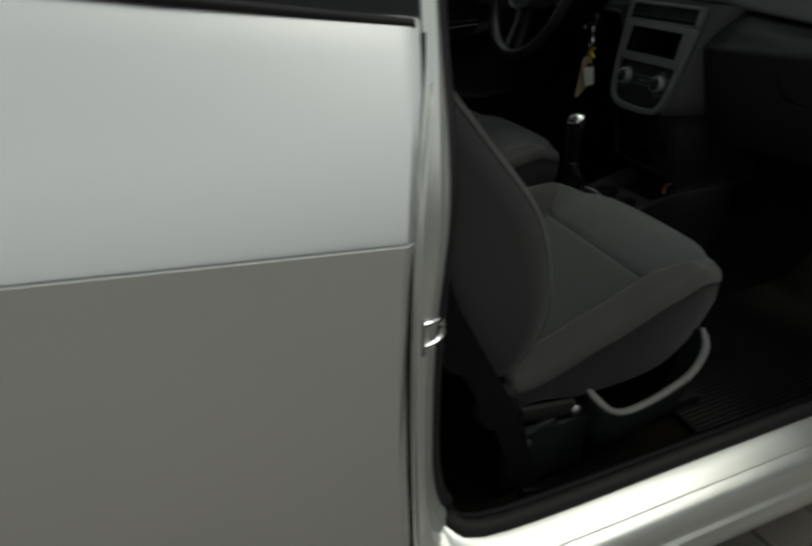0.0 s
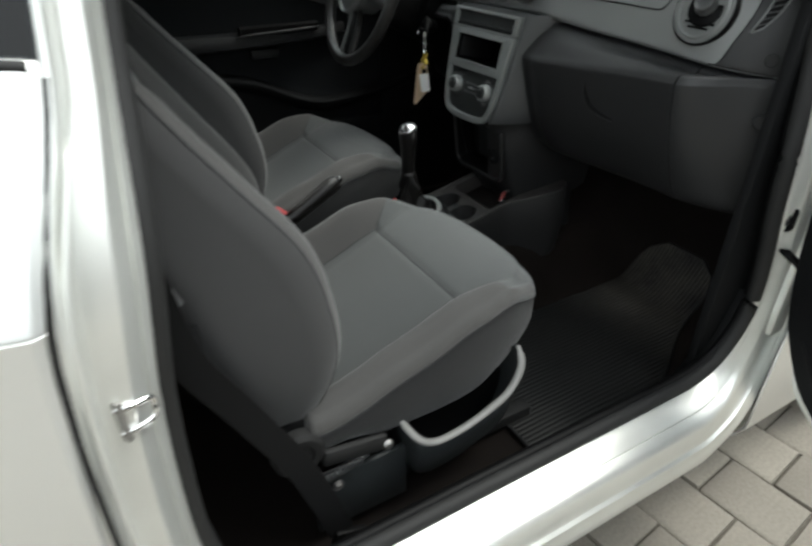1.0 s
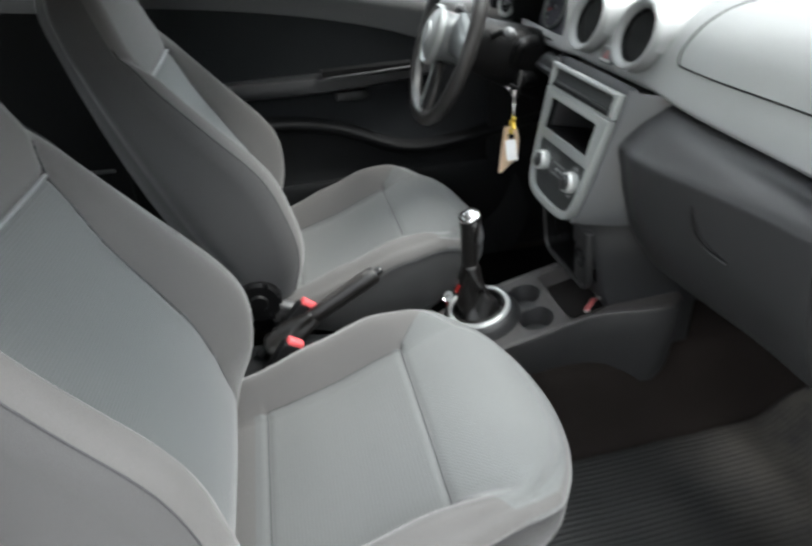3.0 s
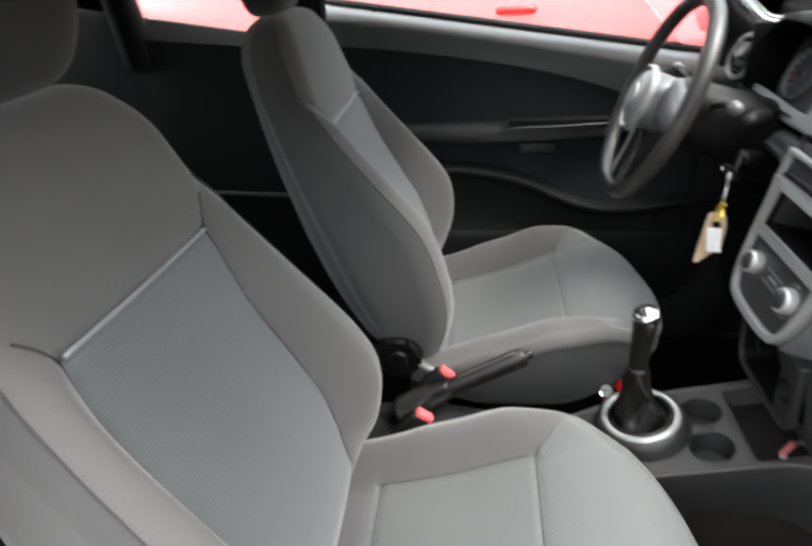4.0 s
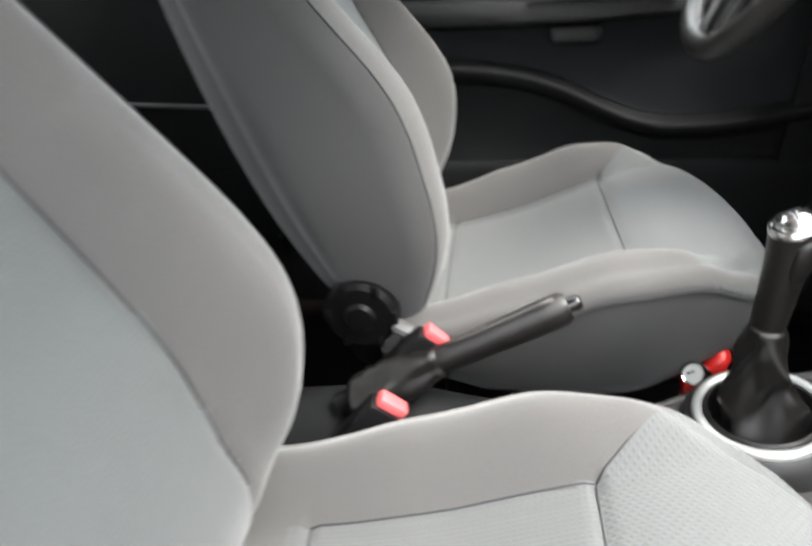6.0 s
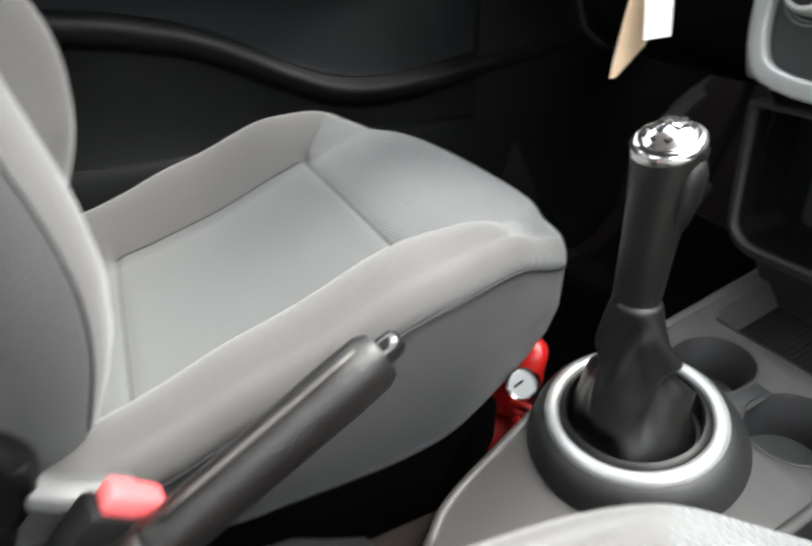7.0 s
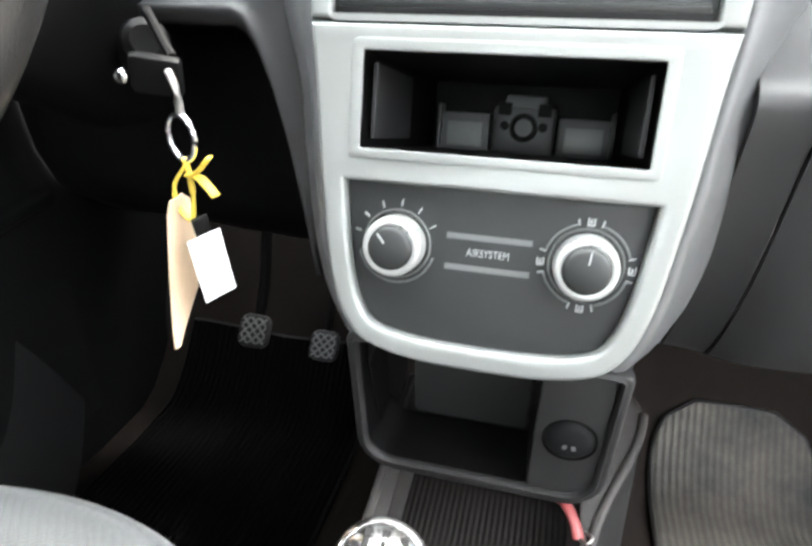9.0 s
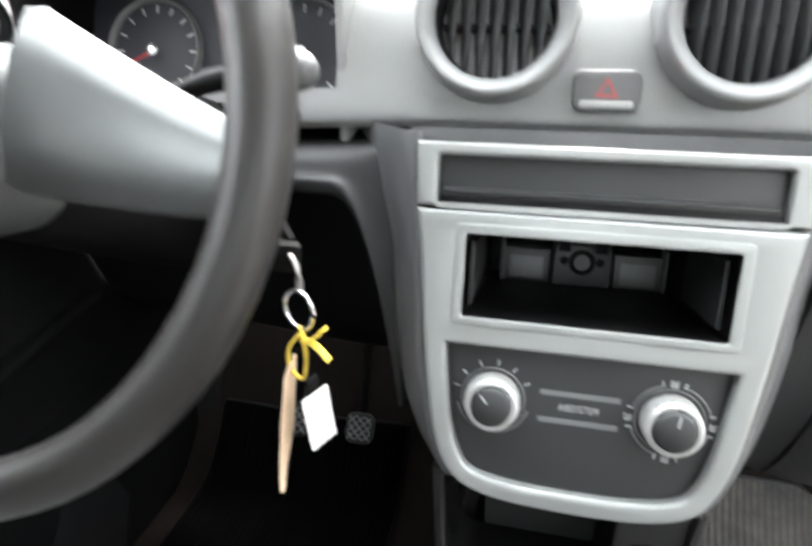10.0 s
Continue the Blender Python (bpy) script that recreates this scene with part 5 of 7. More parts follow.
# hazard switch
hazard = thing("hazard_switch", (0.0, 0.06, 0.932), "grey hazard switch with a faded red triangle", "switch")
HM = Matrix.Translation((-0.002, 0.066, 0.934)) @ FACE
part("switch_body", plate([rounded(-0.0235, -0.014, 0.0235, 0.0155, 0.008)], 0.006, 0.002, HM @ pose(0, 0, -0.003)), CHEEK, hazard)
part("switch_edge", box((0.036, 0.005, 0.003), HM @ pose(0, -0.009, 0.003), 0.001), DASH, hazard)
part("triangle", plate([[(-0.008, -0.004), (0.008, -0.004), (0.0, 0.010)], [(-0.0046, -0.0019), (0.0046, -0.0019), (0.0, 0.0062)]], 0.0010, 0, HM @ pose(0, 0, 0.0026)), FADED_RED, hazard, "red warning triangle")

# centre stack: body and cheeks
STACK = ((0.636, 0.076), (0.648, 0.088), (0.665, 0.099), (0.69, 0.107), (0.72, 0.113), (0.76, 0.119), (0.826, 0.1255), (0.858, 0.1295), (0.906, 0.132))


def plane_y(z):
    return 0.22 * (z - 0.78)


rows = []
for z in np.linspace(0.652, 0.908, 26):
    w = curve_at(z, [a for a, b in STACK], [b for a, b in STACK])
    y = plane_y(z) + 0.004
    out = 0.050 + 0.028 * float(smooth01(z, 0.80, 0.906))
    rows.append([(-w - out - 0.02, 0.30, z), (-w - out, y + 0.11, z), (-w - 0.62 * out, y + 0.045, z), (-w - 0.25 * out, y + 0.012, z), (-w - 0.004, y + 0.001, z), (-w + 0.004, y + 0.003, z), (-w + 0.012, y + 0.02, z),
                 (w - 0.012, y + 0.02, z), (w - 0.004, y + 0.003, z), (w + 0.004, y + 0.001, z), (w + 0.25 * out, y + 0.012, z), (w + 0.62 * out, y + 0.045, z), (w + out, y + 0.11, z), (w + out + 0.02, 0.30, z)])
smoothed = [spline(r, 3) for r in rows]
bm = loft(smoothed)
bmesh.ops.delete(bm, geom=[f for f in bm.faces if abs(f.calc_center_median().x) < 0.092 and f.calc_center_median().y < 0.06 and 0.775 < f.calc_center_median().z < 0.845], context="FACES")
part("stack_body", bm, CHEEK, dash, "dark cheeks of the centre stack", 60)
rows = []
for z, wx, y0 in ((0.645, 0.085, -0.022), (0.630, 0.092, 0.000), (0.612, 0.100, 0.020), (0.59, 0.108, 0.028), (0.55, 0.108, 0.040), (0.49, 0.102, 0.055), (0.44, 0.10, 0.075), (0.40, 0.10, 0.10), (0.36, 0.11, 0.13), (0.31, 0.115, 0.155), (0.25, 0.12, 0.18), (0.19, 0.125, 0.20)):
    tuck = 0.06 * (1 - float(smooth01(z, 0.38, 0.46)))
    rows.append([(-wx - 0.035, 0.34, z), (-wx - 0.02, y0 + 0.10, z), (-wx, y0 + 0.012, z), (-wx + 0.012, y0, z), (0, y0 + 0.002, z), (wx - 0.012, y0, z), (wx, y0 + 0.012, z), (wx + 0.025 - 0.5 * tuck, y0 + 0.10, z), (wx + 0.05 - tuck, 0.30, z)])
bm = loft(rows)
bmesh.ops.delete(bm, geom=[f for f in bm.faces if f.calc_center_median().y < 0.08 and abs(f.calc_center_median().x) < 0.080 and 0.474 < f.calc_center_median().z < 0.640], context="FACES")
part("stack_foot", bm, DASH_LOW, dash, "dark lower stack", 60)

# satin silver centre panel
fascia = thing("radio_fascia", (0, -0.01, 0.65), "satin silver centre panel with an empty radio slot", "control panel")
BM = Matrix(((1, 0, 0, 0), (0, 0.215, -0.977, 0), (0, 0.977, 0.215, 0.78), (0, 0, 0, 1)))


def up(z):
    return (z - 0.78) / 0.977


def mirrored(pts):
    """(half width, z) from the top down, as a closed loop."""
    return [(-x, up(z)) for x, z in pts] + [(x, up(z)) for x, z in pts[::-1] if x > 1e-6]


outer = spline([(-0.1260, 0.856, 0), (-0.1220, 0.826, 0), (-0.1165, 0.770, 0), (-0.1100, 0.720, 0), (-0.1040, 0.690, 0), (-0.0945, 0.667, 0), (-0.0775, 0.6510, 0), (-0.044, 0.6435, 0), (0, 0.642, 0)], 5)
outer = mirrored([(-p.x, p.y) for p in outer])
ac = spline([(-0.0990, 0.7610, 0), (-0.0965, 0.735, 0), (-0.0915, 0.703, 0), (-0.0850, 0.680, 0), (-0.0730, 0.665, 0), (-0.042, 0.6585, 0), (0, 0.657, 0)], 5)
ac = mirrored([(-p.x, p.y) for p in ac])
hole = [(x, y) for x, y in rounded(-0.0915, up(0.780), 0.0915, up(0.842), 0.003)]
part("lower_frame", plate([outer, ac, hole], 0.016, 0.0035, BM @ pose(0, 0, -0.008), 3), BEZEL, fascia, "satin silver surround", 40)
part("slot_frame", plate([[(-0.1285, up(0.9015)), (-0.1262, up(0.8585)), (0.1262, up(0.8585)), (0.1285, up(0.9015))], rounded(-0.1125, up(0.8590) + 0.0005, 0.1125, up(0.8935), 0.003)], 0.015, 0.0025, BM @ pose(0, 0, -0.008), 3), BEZEL, fascia, "satin silver upper surround", 40)
shelf = part("slot_cover", plate([rounded(-0.112, up(0.8595), 0.112, up(0.893), 0.002)], 0.006, 0.001, BM @ pose(0, 0, -0.006)), PANEL, fascia, "charcoal blank slot cover")
part("cover_step", box((0.216, 0.006, 0.006), BM @ pose(0, up(0.868), 0.001, 20, 0, 0), 0.0015), PANEL, shelf)
part("cover_foot", box((0.222, 0.008, 0.005), BM @ pose(0, up(0.862), 0.0015), 0.001), BLACK, shelf)
ctrl = part("air_panel", plate([[(x * 0.993, y) for x, y in ac]], 0.006, 0.001, BM @ pose(0, 0, -0.0065)), PANEL, fascia, "charcoal ventilation control panel")
inner = part("slot_lip", plate([rounded(-0.0965, up(0.7755), 0.0965, up(0.8475), 0.004), rounded(-0.0895, up(0.7815), 0.0895, up(0.8405), 0.002)], 0.004, 0.0008, BM @ pose(0, 0, 0.0050)), BEZEL, fascia, "")
# empty radio bay
rows = []
for d, s in ((0.004, 1.0), (-0.03, 0.985), (-0.11, 0.965), (-0.21, 0.945)):
    rows.append([BM @ Vector((x * s, y, d)) for x, y in rounded(-0.0905, up(0.7805), 0.0905, up(0.8412), 0.002)])
bm = loft(rows, closed=True, caps=False)
bay = part("radio_bay", bm, BLACK, fascia, "empty black radio bay", 60)
part("bay_back", box((0.173, 0.060, 0.004), BM @ pose(0, up(0.811), -0.212), 0.001), BLACK, bay)
part("bracket", box((0.054, 0.042, 0.030), BM @ pose(0.005, up(0.7990), -0.175), 0.003), CHEEK, bay, "grey bracket with a round socket")
part("bracket_crown", box((0.036, 0.012, 0.014), BM @ pose(0.005, up(0.8240), -0.180), 0.002), CHEEK, bay)
part("bracket_collar", lathe([(0.0078, 0), (0.0098, 0.003), (0.0115, 0.003), (0.0126, 0)], BM @ pose(0.005, up(0.8025), -0.160), 24), BLACK, bay)
for sx in (-1, 1):
    part("bracket_hole", lathe([(0, 0.0012), (0.0037, 0.0012), (0.0042, 0)], BM @ pose(0.005 + sx * 0.0167, up(0.8035), -0.160), 14), BLACK, bay)
    part("bracket_notch", box((0.0115, 0.011, 0.004), BM @ pose(0.005 + sx * 0.0173, up(0.8175), -0.160), 0.001), BLACK, bay)
    part("side_block", box((0.044, 0.035, 0.028), BM @ pose(0.005 + sx * 0.052, up(0.7955), -0.178), 0.002), CHEEK, bay)
    part("block_plate", box((0.032, 0.022, 0.002), BM @ pose(0.005 + sx * 0.052, up(0.7945), -0.163), 0.001), VENT_RING, bay, "pale grey plate")
    part("block_frame", box((0.003, 0.042, 0.020), BM @ pose(0.005 + sx * 0.0755, up(0.7985), -0.168), 0.001), CHEEK, bay)
    part("bay_rail", box((0.003, 0.048, 0.10), BM @ pose(sx * 0.085, up(0.811), -0.055), 0.0008), DASH_LOW, bay)
# control knobs with dial marks
for sx, marks in ((-1, (165, 140, 112, 85, 58, 30)), (1, ())):
    km = BM @ pose(sx * 0.0620, up(0.7208), -0.0005) @ Matrix.Scale(0.90, 4)
    dial = part("dial_collar", lathe([(0.0248, 0.0), (0.0258, 0.0012), (0.0266, 0.0)], km, 40, ), GREY_PRINT, ctrl, "")
    knob = part("control_knob", lathe([(0.0226, 0.0), (0.0226, 0.006), (0.0220, 0.014), (0.0209, 0.0185), (0.0190, 0.0195), (0.0163, 0.0185)], km, 44), RING, fascia, "satin silver control knob ring", 60)
    part("knob_cap", lathe([(0.0166, 0.0186), (0.0158, 0.0225), (0.0132, 0.0240), (0, 0.0245)], km, 36), PANEL, knob, "charcoal knob cap", 60)
    a = 130 if sx < 0 else 84
    part("pointer", box((0.0012, 0.0085, 0.0008), km @ pose(0.0095 * math.cos(radians(a)), 0.0095 * math.sin(radians(a)), 0.0246, 0, 0, a - 90)), PALE_PRINT, knob)
    for k, deg in enumerate(marks):
        part("dial_mark", box((0.0012, 0.005, 0.0006), km @ pose(0.0312 * math.cos(radians(deg)), 0.0312 * math.sin(radians(deg)), 0.0011, 0, 0, deg - 90)), PALE_PRINT, ctrl)
    spot = lambda deg, r, h=0.0011, tilt=0: km @ pose(r * math.cos(radians(deg)), r * math.sin(radians(deg)), h, 0, 0, tilt)
    if sx > 0:
        for deg in (90, 180, 0, 270):
            for u, w, h in ((-0.0021, 0.0013, 0.0050), (0.0, 0.0013, 0.0034), (0.0021, 0.0013, 0.0050)):
                part("dial_symbol", box((w, h, 0.0006), spot(deg, 0.0312) @ pose(u, 0.0, 0.0), 0.0002, 1), PALE_PRINT, ctrl)
            part("dial_symbol", box((0.0052, 0.0012, 0.0006), spot(deg, 0.0312) @ pose(0, -0.0026, 0.0), 0.0002, 1), PALE_PRINT, ctrl)
            for off in (-15, 15):
                part("dial_tick", box((0.0012, 0.0048, 0.0006), spot(deg + off, 0.0312, tilt=deg + off - 90)), PALE_PRINT, ctrl)
    for a0, a1 in (((195, 345),) if sx < 0 else ((17, 73), (107, 163), (197, 253), (287, 343))):
        arc = [km @ Vector((0.0295 * math.cos(radians(q)), 0.0295 * math.sin(radians(q)), 0.0009)) for q in np.linspace(a0, a1, 14)]
        part("dial_arc", tube(arc, 0.0009, 5), GREY_PRINT, ctrl, "", 180)
for z in (0.7305, 0.7100):
    part("legend_bar", box((0.056, 0.0038, 0.0006), BM @ pose(0, up(z), -0.0002)), GREY_PRINT, ctrl)
text("AIRSYSTEM", 0.0074, BM @ pose(0, up(0.7202), -0.0002) @ Matrix.Diagonal((0.78, 1, 1, 1)), PALE_PRINT, ctrl)

# pocket and socket under the panel
pocket = thing("stack_pocket", (0, 0.04, 0.49), "dark open pocket with a socket cover under the centre panel", "storage pocket")
PM = Matrix(((1, 0, 0, 0), (0, -0.10, -0.995, 0.030), (0, 0.995, -0.10, 0.541), (0, 0, 0, 1)))
flare = lambda loop: [(x * (1 + 0.40 * min(y, 0.04)), y) for x, y in loop]
MOUTH = flare(rounded(-0.0985, -0.050, 0.1005, 0.082, (0.024, 0.024, 0.004, 0.004)))
HOLLOW = flare(rounded(-0.0980, -0.0495, 0.0460, 0.0815, (0.023, 0.004, 0.004, 0.004)))
part("pocket_frame", plate([flare(rounded(-0.108, -0.062, 0.110, 0.089, (0.034, 0.034, 0.006, 0.006))), MOUTH], 0.014, 0.003, PM), FLANK, pocket, "dark grey pocket surround", 40)
part("pocket_bead", tube([PM @ Vector((x * 1.028, y * 1.04, 0.0142)) for x, y in MOUTH], 0.0014, 6, True), FLANK, pocket, "", 180)
bm = loft([[PM @ Vector((x * k, y * k, d)) for x, y in HOLLOW] for d, k in ((0.008, 1.0), (-0.05, 0.97))], closed=True, caps=False)
part("pocket_wall", bm, BLACK, pocket, "", 60)
part("pocket_back", plate([rounded(-0.066, -0.036, 0.040, 0.064, 0.006)], 0.006, 0.001, PM @ pose(0, 0, -0.046)), PANEL, pocket)
sock = part("socket_plate", plate([flare(rounded(0.0465, -0.0495, 0.1000, 0.0815, (0.003, 0.023, 0.004, 0.004)))], 0.010, 0.0015, PM @ pose(0, 0, 0.001)), FLANK, pocket, "dark grey socket plate")
part("socket_rim", lathe([(0.0222, 0), (0.0218, 0.0014), (0.0206, 0.0014), (0.0200, 0)], PM @ pose(0.0745, 0.014, 0.0112), 36), BLACK, sock, "", 60)
part("socket_lid", lathe([(0, 0.0052), (0.012, 0.0046), (0.0175, 0.0028), (0.0200, 0.0), (0, 0)], PM @ pose(0.0745, 0.014, 0.0112), 36), TRIM, sock, "black round socket lid", 60)
for k in (-1, 1):
    part("print_bar", box((0.0034, 0.0046, 0.0004), PM @ pose(0.0745 + k * 0.0036, 0.011, 0.0168, 0, 0, 12 * k)), GREY_PRINT, sock)

# ---- driver's side: knee panel, binnacle, column ----
rows = []
for x in np.linspace(-0.692, -0.148, 60):
    f, e = dash_y(x), pad_edge(x)
    zb = 0.853 - 0.16 * max(0.0, (x + 0.205) / 0.052) ** 2.2
    rows.append(spline([(x, f + y, z) for y, z in ((0.12, e - 0.004), (0.078, e - 0.012), (0.060, e - 0.022), (0.052, 0.5 * (e - 0.02 + zb)), (0.046, zb + 0.010), (0.047, zb + 0.002), (0.054, zb - 0.003), (0.085, zb - 0.002), (0.18, zb - 0.03), (0.22, 0.62), (0.40, 0.56))], 4))
bm = loft(rows)
bm.normal_update()
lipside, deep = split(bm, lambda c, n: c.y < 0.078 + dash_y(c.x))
# the sheet behind the lip is blackened for the shade in the recess
part("knee_panel", shell(deep, 0.003), BLACK, dash, "knee recess, coloured black for the shade under the dash", 60)
part("column_shelf", shell(lipside, 0.003), DASH_LOW, dash, "dark grey lower dash edge", 60)
cluster = thing("instrument_cluster", (-0.35, 0.15, 0.93), "instrument cluster with two silver-ringed dials", "instrument cluster")
rows = []
for y, w, h in ((0.085, 0.160, 0.080), (0.095, 0.170, 0.092), (0.14, 0.172, 0.092), (0.22, 0.170, 0.082), (0.34, 0.160, 0.05)):
    rows.append([(-0.350 + w * math.cos(a), y + 0.02 * abs(math.cos(a)), 0.985 + h * math.sin(a) ** 0.8) for a in np.linspace(0, math.pi, 30)])
part("well", shell(loft([[(-0.350 + w * u, y + dy, z) for u in np.linspace(-1, 1, 12)] for y, dy, z, w in ((0.072, 0.0, 0.918, 0.155), (0.110, 0.0, 0.905, 0.155), (0.178, 0.0, 0.890, 0.152))]), 0.004), BLACK, cluster, "", 60)
for s in (-1, 1):
    part("well_side", box((0.008, 0.20, 0.16), pose(-0.350 + s * 0.158, 0.175, 0.965, 0, 0, -6 * s), 0.003), DASH if s > 0 else BLACK, cluster)
part("hood", shell(loft(rows), 0.012), BLACK, cluster, "black instrument hood", 60)
CM = Matrix.Translation((-0.345, 0.158, 0.958)) @ FACE
part("cluster_face", plate([rounded(-0.150, -0.065, 0.150, 0.075, 0.04)], 0.01, 0.002, CM @ pose(0, 0, -0.012)), DIAL, cluster)
for dx, r, needle in ((-0.075, 0.050, 205), (0.078, 0.050, 200)):
    m = CM @ pose(dx, -0.004, 0)
    dialp = part("dial", lathe([(0, 0.0), (r * 0.9, 0.0)], m, 40), DIAL, cluster, "dark dial")
    part("dial_ring", lathe([(r * 0.93, 0), (r * 0.945, 0.006), (r * 0.985, 0.007), (r * 1.02, 0.0)], m, 48), BEZEL, dialp, "silver dial ring", 60)
    for k in range(13):
        a = radians(225 - 22.5 * k)
        part("dial_tick", box((0.0016, 0.007, 0.0006), m @ pose(0.80 * r * math.cos(a), 0.80 * r * math.sin(a), 0.0006, 0, 0, math.degrees(a) - 90)), WHITE_PRINT, dialp)
    part("needle", box((r * 0.62, 0.0028, 0.001), m @ pose(0.31 * r * math.cos(radians(needle)), 0.31 * r * math.sin(radians(needle)), 0.004, 0, 0, needle)), RED, dialp, "red needle")
    part("needle_hub", lathe([(0, 0.009), (0.006, 0.008), (0.0075, 0)], m, 20), CHROME, dialp)
column = thing("steering_column", (-0.35, 0.03, 0.85), "black steering column cover with ignition lock", "steering column")
AX = Vector((0, -0.93, 0.37))
CC = Vector((-0.354, -0.142, 0.931))
rows = []
for d, w, h in ((0.030, 0.046, 0.044), (0.05, 0.060, 0.058), (0.12, 0.066, 0.066), (0.20, 0.070, 0.074), (0.26, 0.072, 0.078)):
    c = CC - AX * d
    rows.append([c + Vector((w * math.copysign(abs(math.cos(a)) ** 0.7, math.cos(a)), 0.35 * h * math.sin(a), 0.93 * h * math.copysign(abs(math.sin(a)) ** 0.7, math.sin(a)))) for a in np.linspace(0, 2 * math.pi, 28, endpoint=False)])
part("column_cover", loft(rows, closed=True), BLACK, column, "black column cover", 50)
part("lock_barrel", lathe([(0, 0.006), (0.010, 0.006), (0.015, 0.002), (0.017, -0.006), (0.018, -0.05), (0, -0.05)], Matrix.Translation((-0.243, 0.000, 0.842)) @ pose(0, 0, 0, 75, 0, 40), 24), BLACK, column, "black ignition lock")
part("lower_stalk", tube(spline([(-0.275, 0.04, 0.915), (-0.215, -0.012, 0.923), (-0.222, -0.020, 0.900), (-0.240, -0.020, 0.876)], 6), [0.012] * 14 + [0.0125] * 3 + [0.010] * 2, 12), BLACK, column, "black lower stalk", 60)
for s in (1, -1):
    tip = Vector((CC.x + s * 0.171, -0.055, 0.953))
    root = CC - AX * 0.10 + Vector((s * 0.05, 0, 0.030))
    st = part("stalk", tube(spline([root, root * 0.5 + tip * 0.5 + Vector((0, 0, 0.006)), tip - Vector((s * 0.006, 0, 0))], 5), [0.006] * 5 + [0.007] * 6, 12), BLACK, column, "black stalk", 60)
    part("stalk_end", lathe([(0, 0.0125), (0.005, 0.0115), (0.0095, 0.008), (0.0125, 0.001), (0.0125, -0.006), (0.009, -0.011), (0, -0.012)], Matrix.Translation(tip) @ pose(0, 0, 0, 0, 90 * s, 0), 20), CHEEK, st, "grey stalk end", 60)

# ---- steering wheel ----
steer = thing("steering_wheel", tuple(CC), "black three-spoke steering wheel with grey spokes", "steering wheel")
SM = Matrix.Translation(CC) @ pose(0, 0, 0, 0, 0, -2) @ Matrix(((1, 0, 0, 0), (0, 0.348, -0.9375, 0), (0, 0.9375, 0.348, 0), (0, 0, 0, 1)))
R = 0.192
part("rim", tube([SM @ Vector((R * math.cos(a), R * math.sin(a), 0.0)) for a in np.linspace(0, 2 * math.pi, 72, endpoint=False)], 0.0155, 16, True, up=SM.to_3x3() @ Vector((0, 0, 1))), WHEEL, steer, "black foam rim", 180)
hubw = part("hub_pad", loft([[SM @ Vector((0.060 * s * math.copysign(abs(math.cos(a)) ** 0.75, math.cos(a)), -0.006 + 0.054 * s * math.copysign(abs(math.sin(a)) ** 0.75, math.sin(a)), h)) for a in np.linspace(0, 2 * math.pi, 40, endpoint=False)] for h, s in ((-0.045, 0.9), (-0.02, 1.0), (0.010, 1.0), (0.024, 0.93), (0.031, 0.75), (0.033, 0.3))], closed=True), SPOKE, steer, "grey horn pad", 60)
part("emblem_ring", lathe([(0.0575, 0.010), (0.0585, 0.0185), (0.0610, 0.0205), (0.0640, 0.0185), (0.0655, 0.008)], SM @ pose(0, -0.008, 0.016), 56), BEZEL, hubw, "satin silver horn pad ring", 60)
part("pad_dome", lathe([(0, 0.0300), (0.020, 0.0290), (0.040, 0.0245), (0.052, 0.0180), (0.0580, 0.0110)], SM @ pose(0, -0.008, 0.016), 48), VENT_RING, hubw, "grey domed horn pad", 60)
part("emblem_disc", lathe([(0, 0.0330), (0.020, 0.0325), (0.0255, 0.0315), (0.0270, 0.0270)], SM @ pose(0, -0.008, 0.016), 36), BEZEL, hubw, "plain silver emblem disc", 60)
for a0, a1, wide in ((-5, -24, 0.044), (185, 204, 0.044)):
    rows = []
    for k in range(9):
        q = k / 8
        r = 0.060 + (R - 0.062) * q
        a = radians(a0 + (a1 - a0) * (1 - q) * 0.0)
        c, t = Vector((r * math.cos(a), r * math.sin(a), -0.004 - 0.008 * math.sin(math.pi * q))), Vector((-math.sin(a), math.cos(a), 0))
        w = wide * (1.06 - 0.62 * q)
        c = c + t * (0.019 * (1 - q) ** 1.5 * (1 if a0 < 90 else -1))
        rows.append([SM @ (c + t * (w * u) + Vector((0, 0, v))) for u, v in ((-1, -0.006), (-0.9, 0.006), (-0.4, 0.012), (0.4, 0.012), (0.9, 0.006), (1, -0.006), (0.5, -0.012), (-0.5, -0.012))])
    part("spoke", loft(rows, closed=True), SPOKE, steer, "grey spoke", 60)
for s in (-1, 1):
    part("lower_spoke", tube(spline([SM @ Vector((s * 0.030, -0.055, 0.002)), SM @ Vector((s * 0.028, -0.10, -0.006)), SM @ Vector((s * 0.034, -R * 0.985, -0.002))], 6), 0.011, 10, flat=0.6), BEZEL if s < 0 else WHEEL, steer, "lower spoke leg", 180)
part("lower_spoke_web", plate([[(-0.026, -0.168), (0.026, -0.168), (0.026, -0.06), (-0.026, -0.06)]], 0.010, 0.002, SM @ pose(0, 0, -0.012)), BLACK, steer, "black lower spoke web")

# ---- centre console ----
console = thing("centre_console", (0, -0.08, 0.17), "dark grey centre console with two cup holders", "console")
CZ = 0.400


SLOPE = 0.226      # the console top rises towards the dashboard


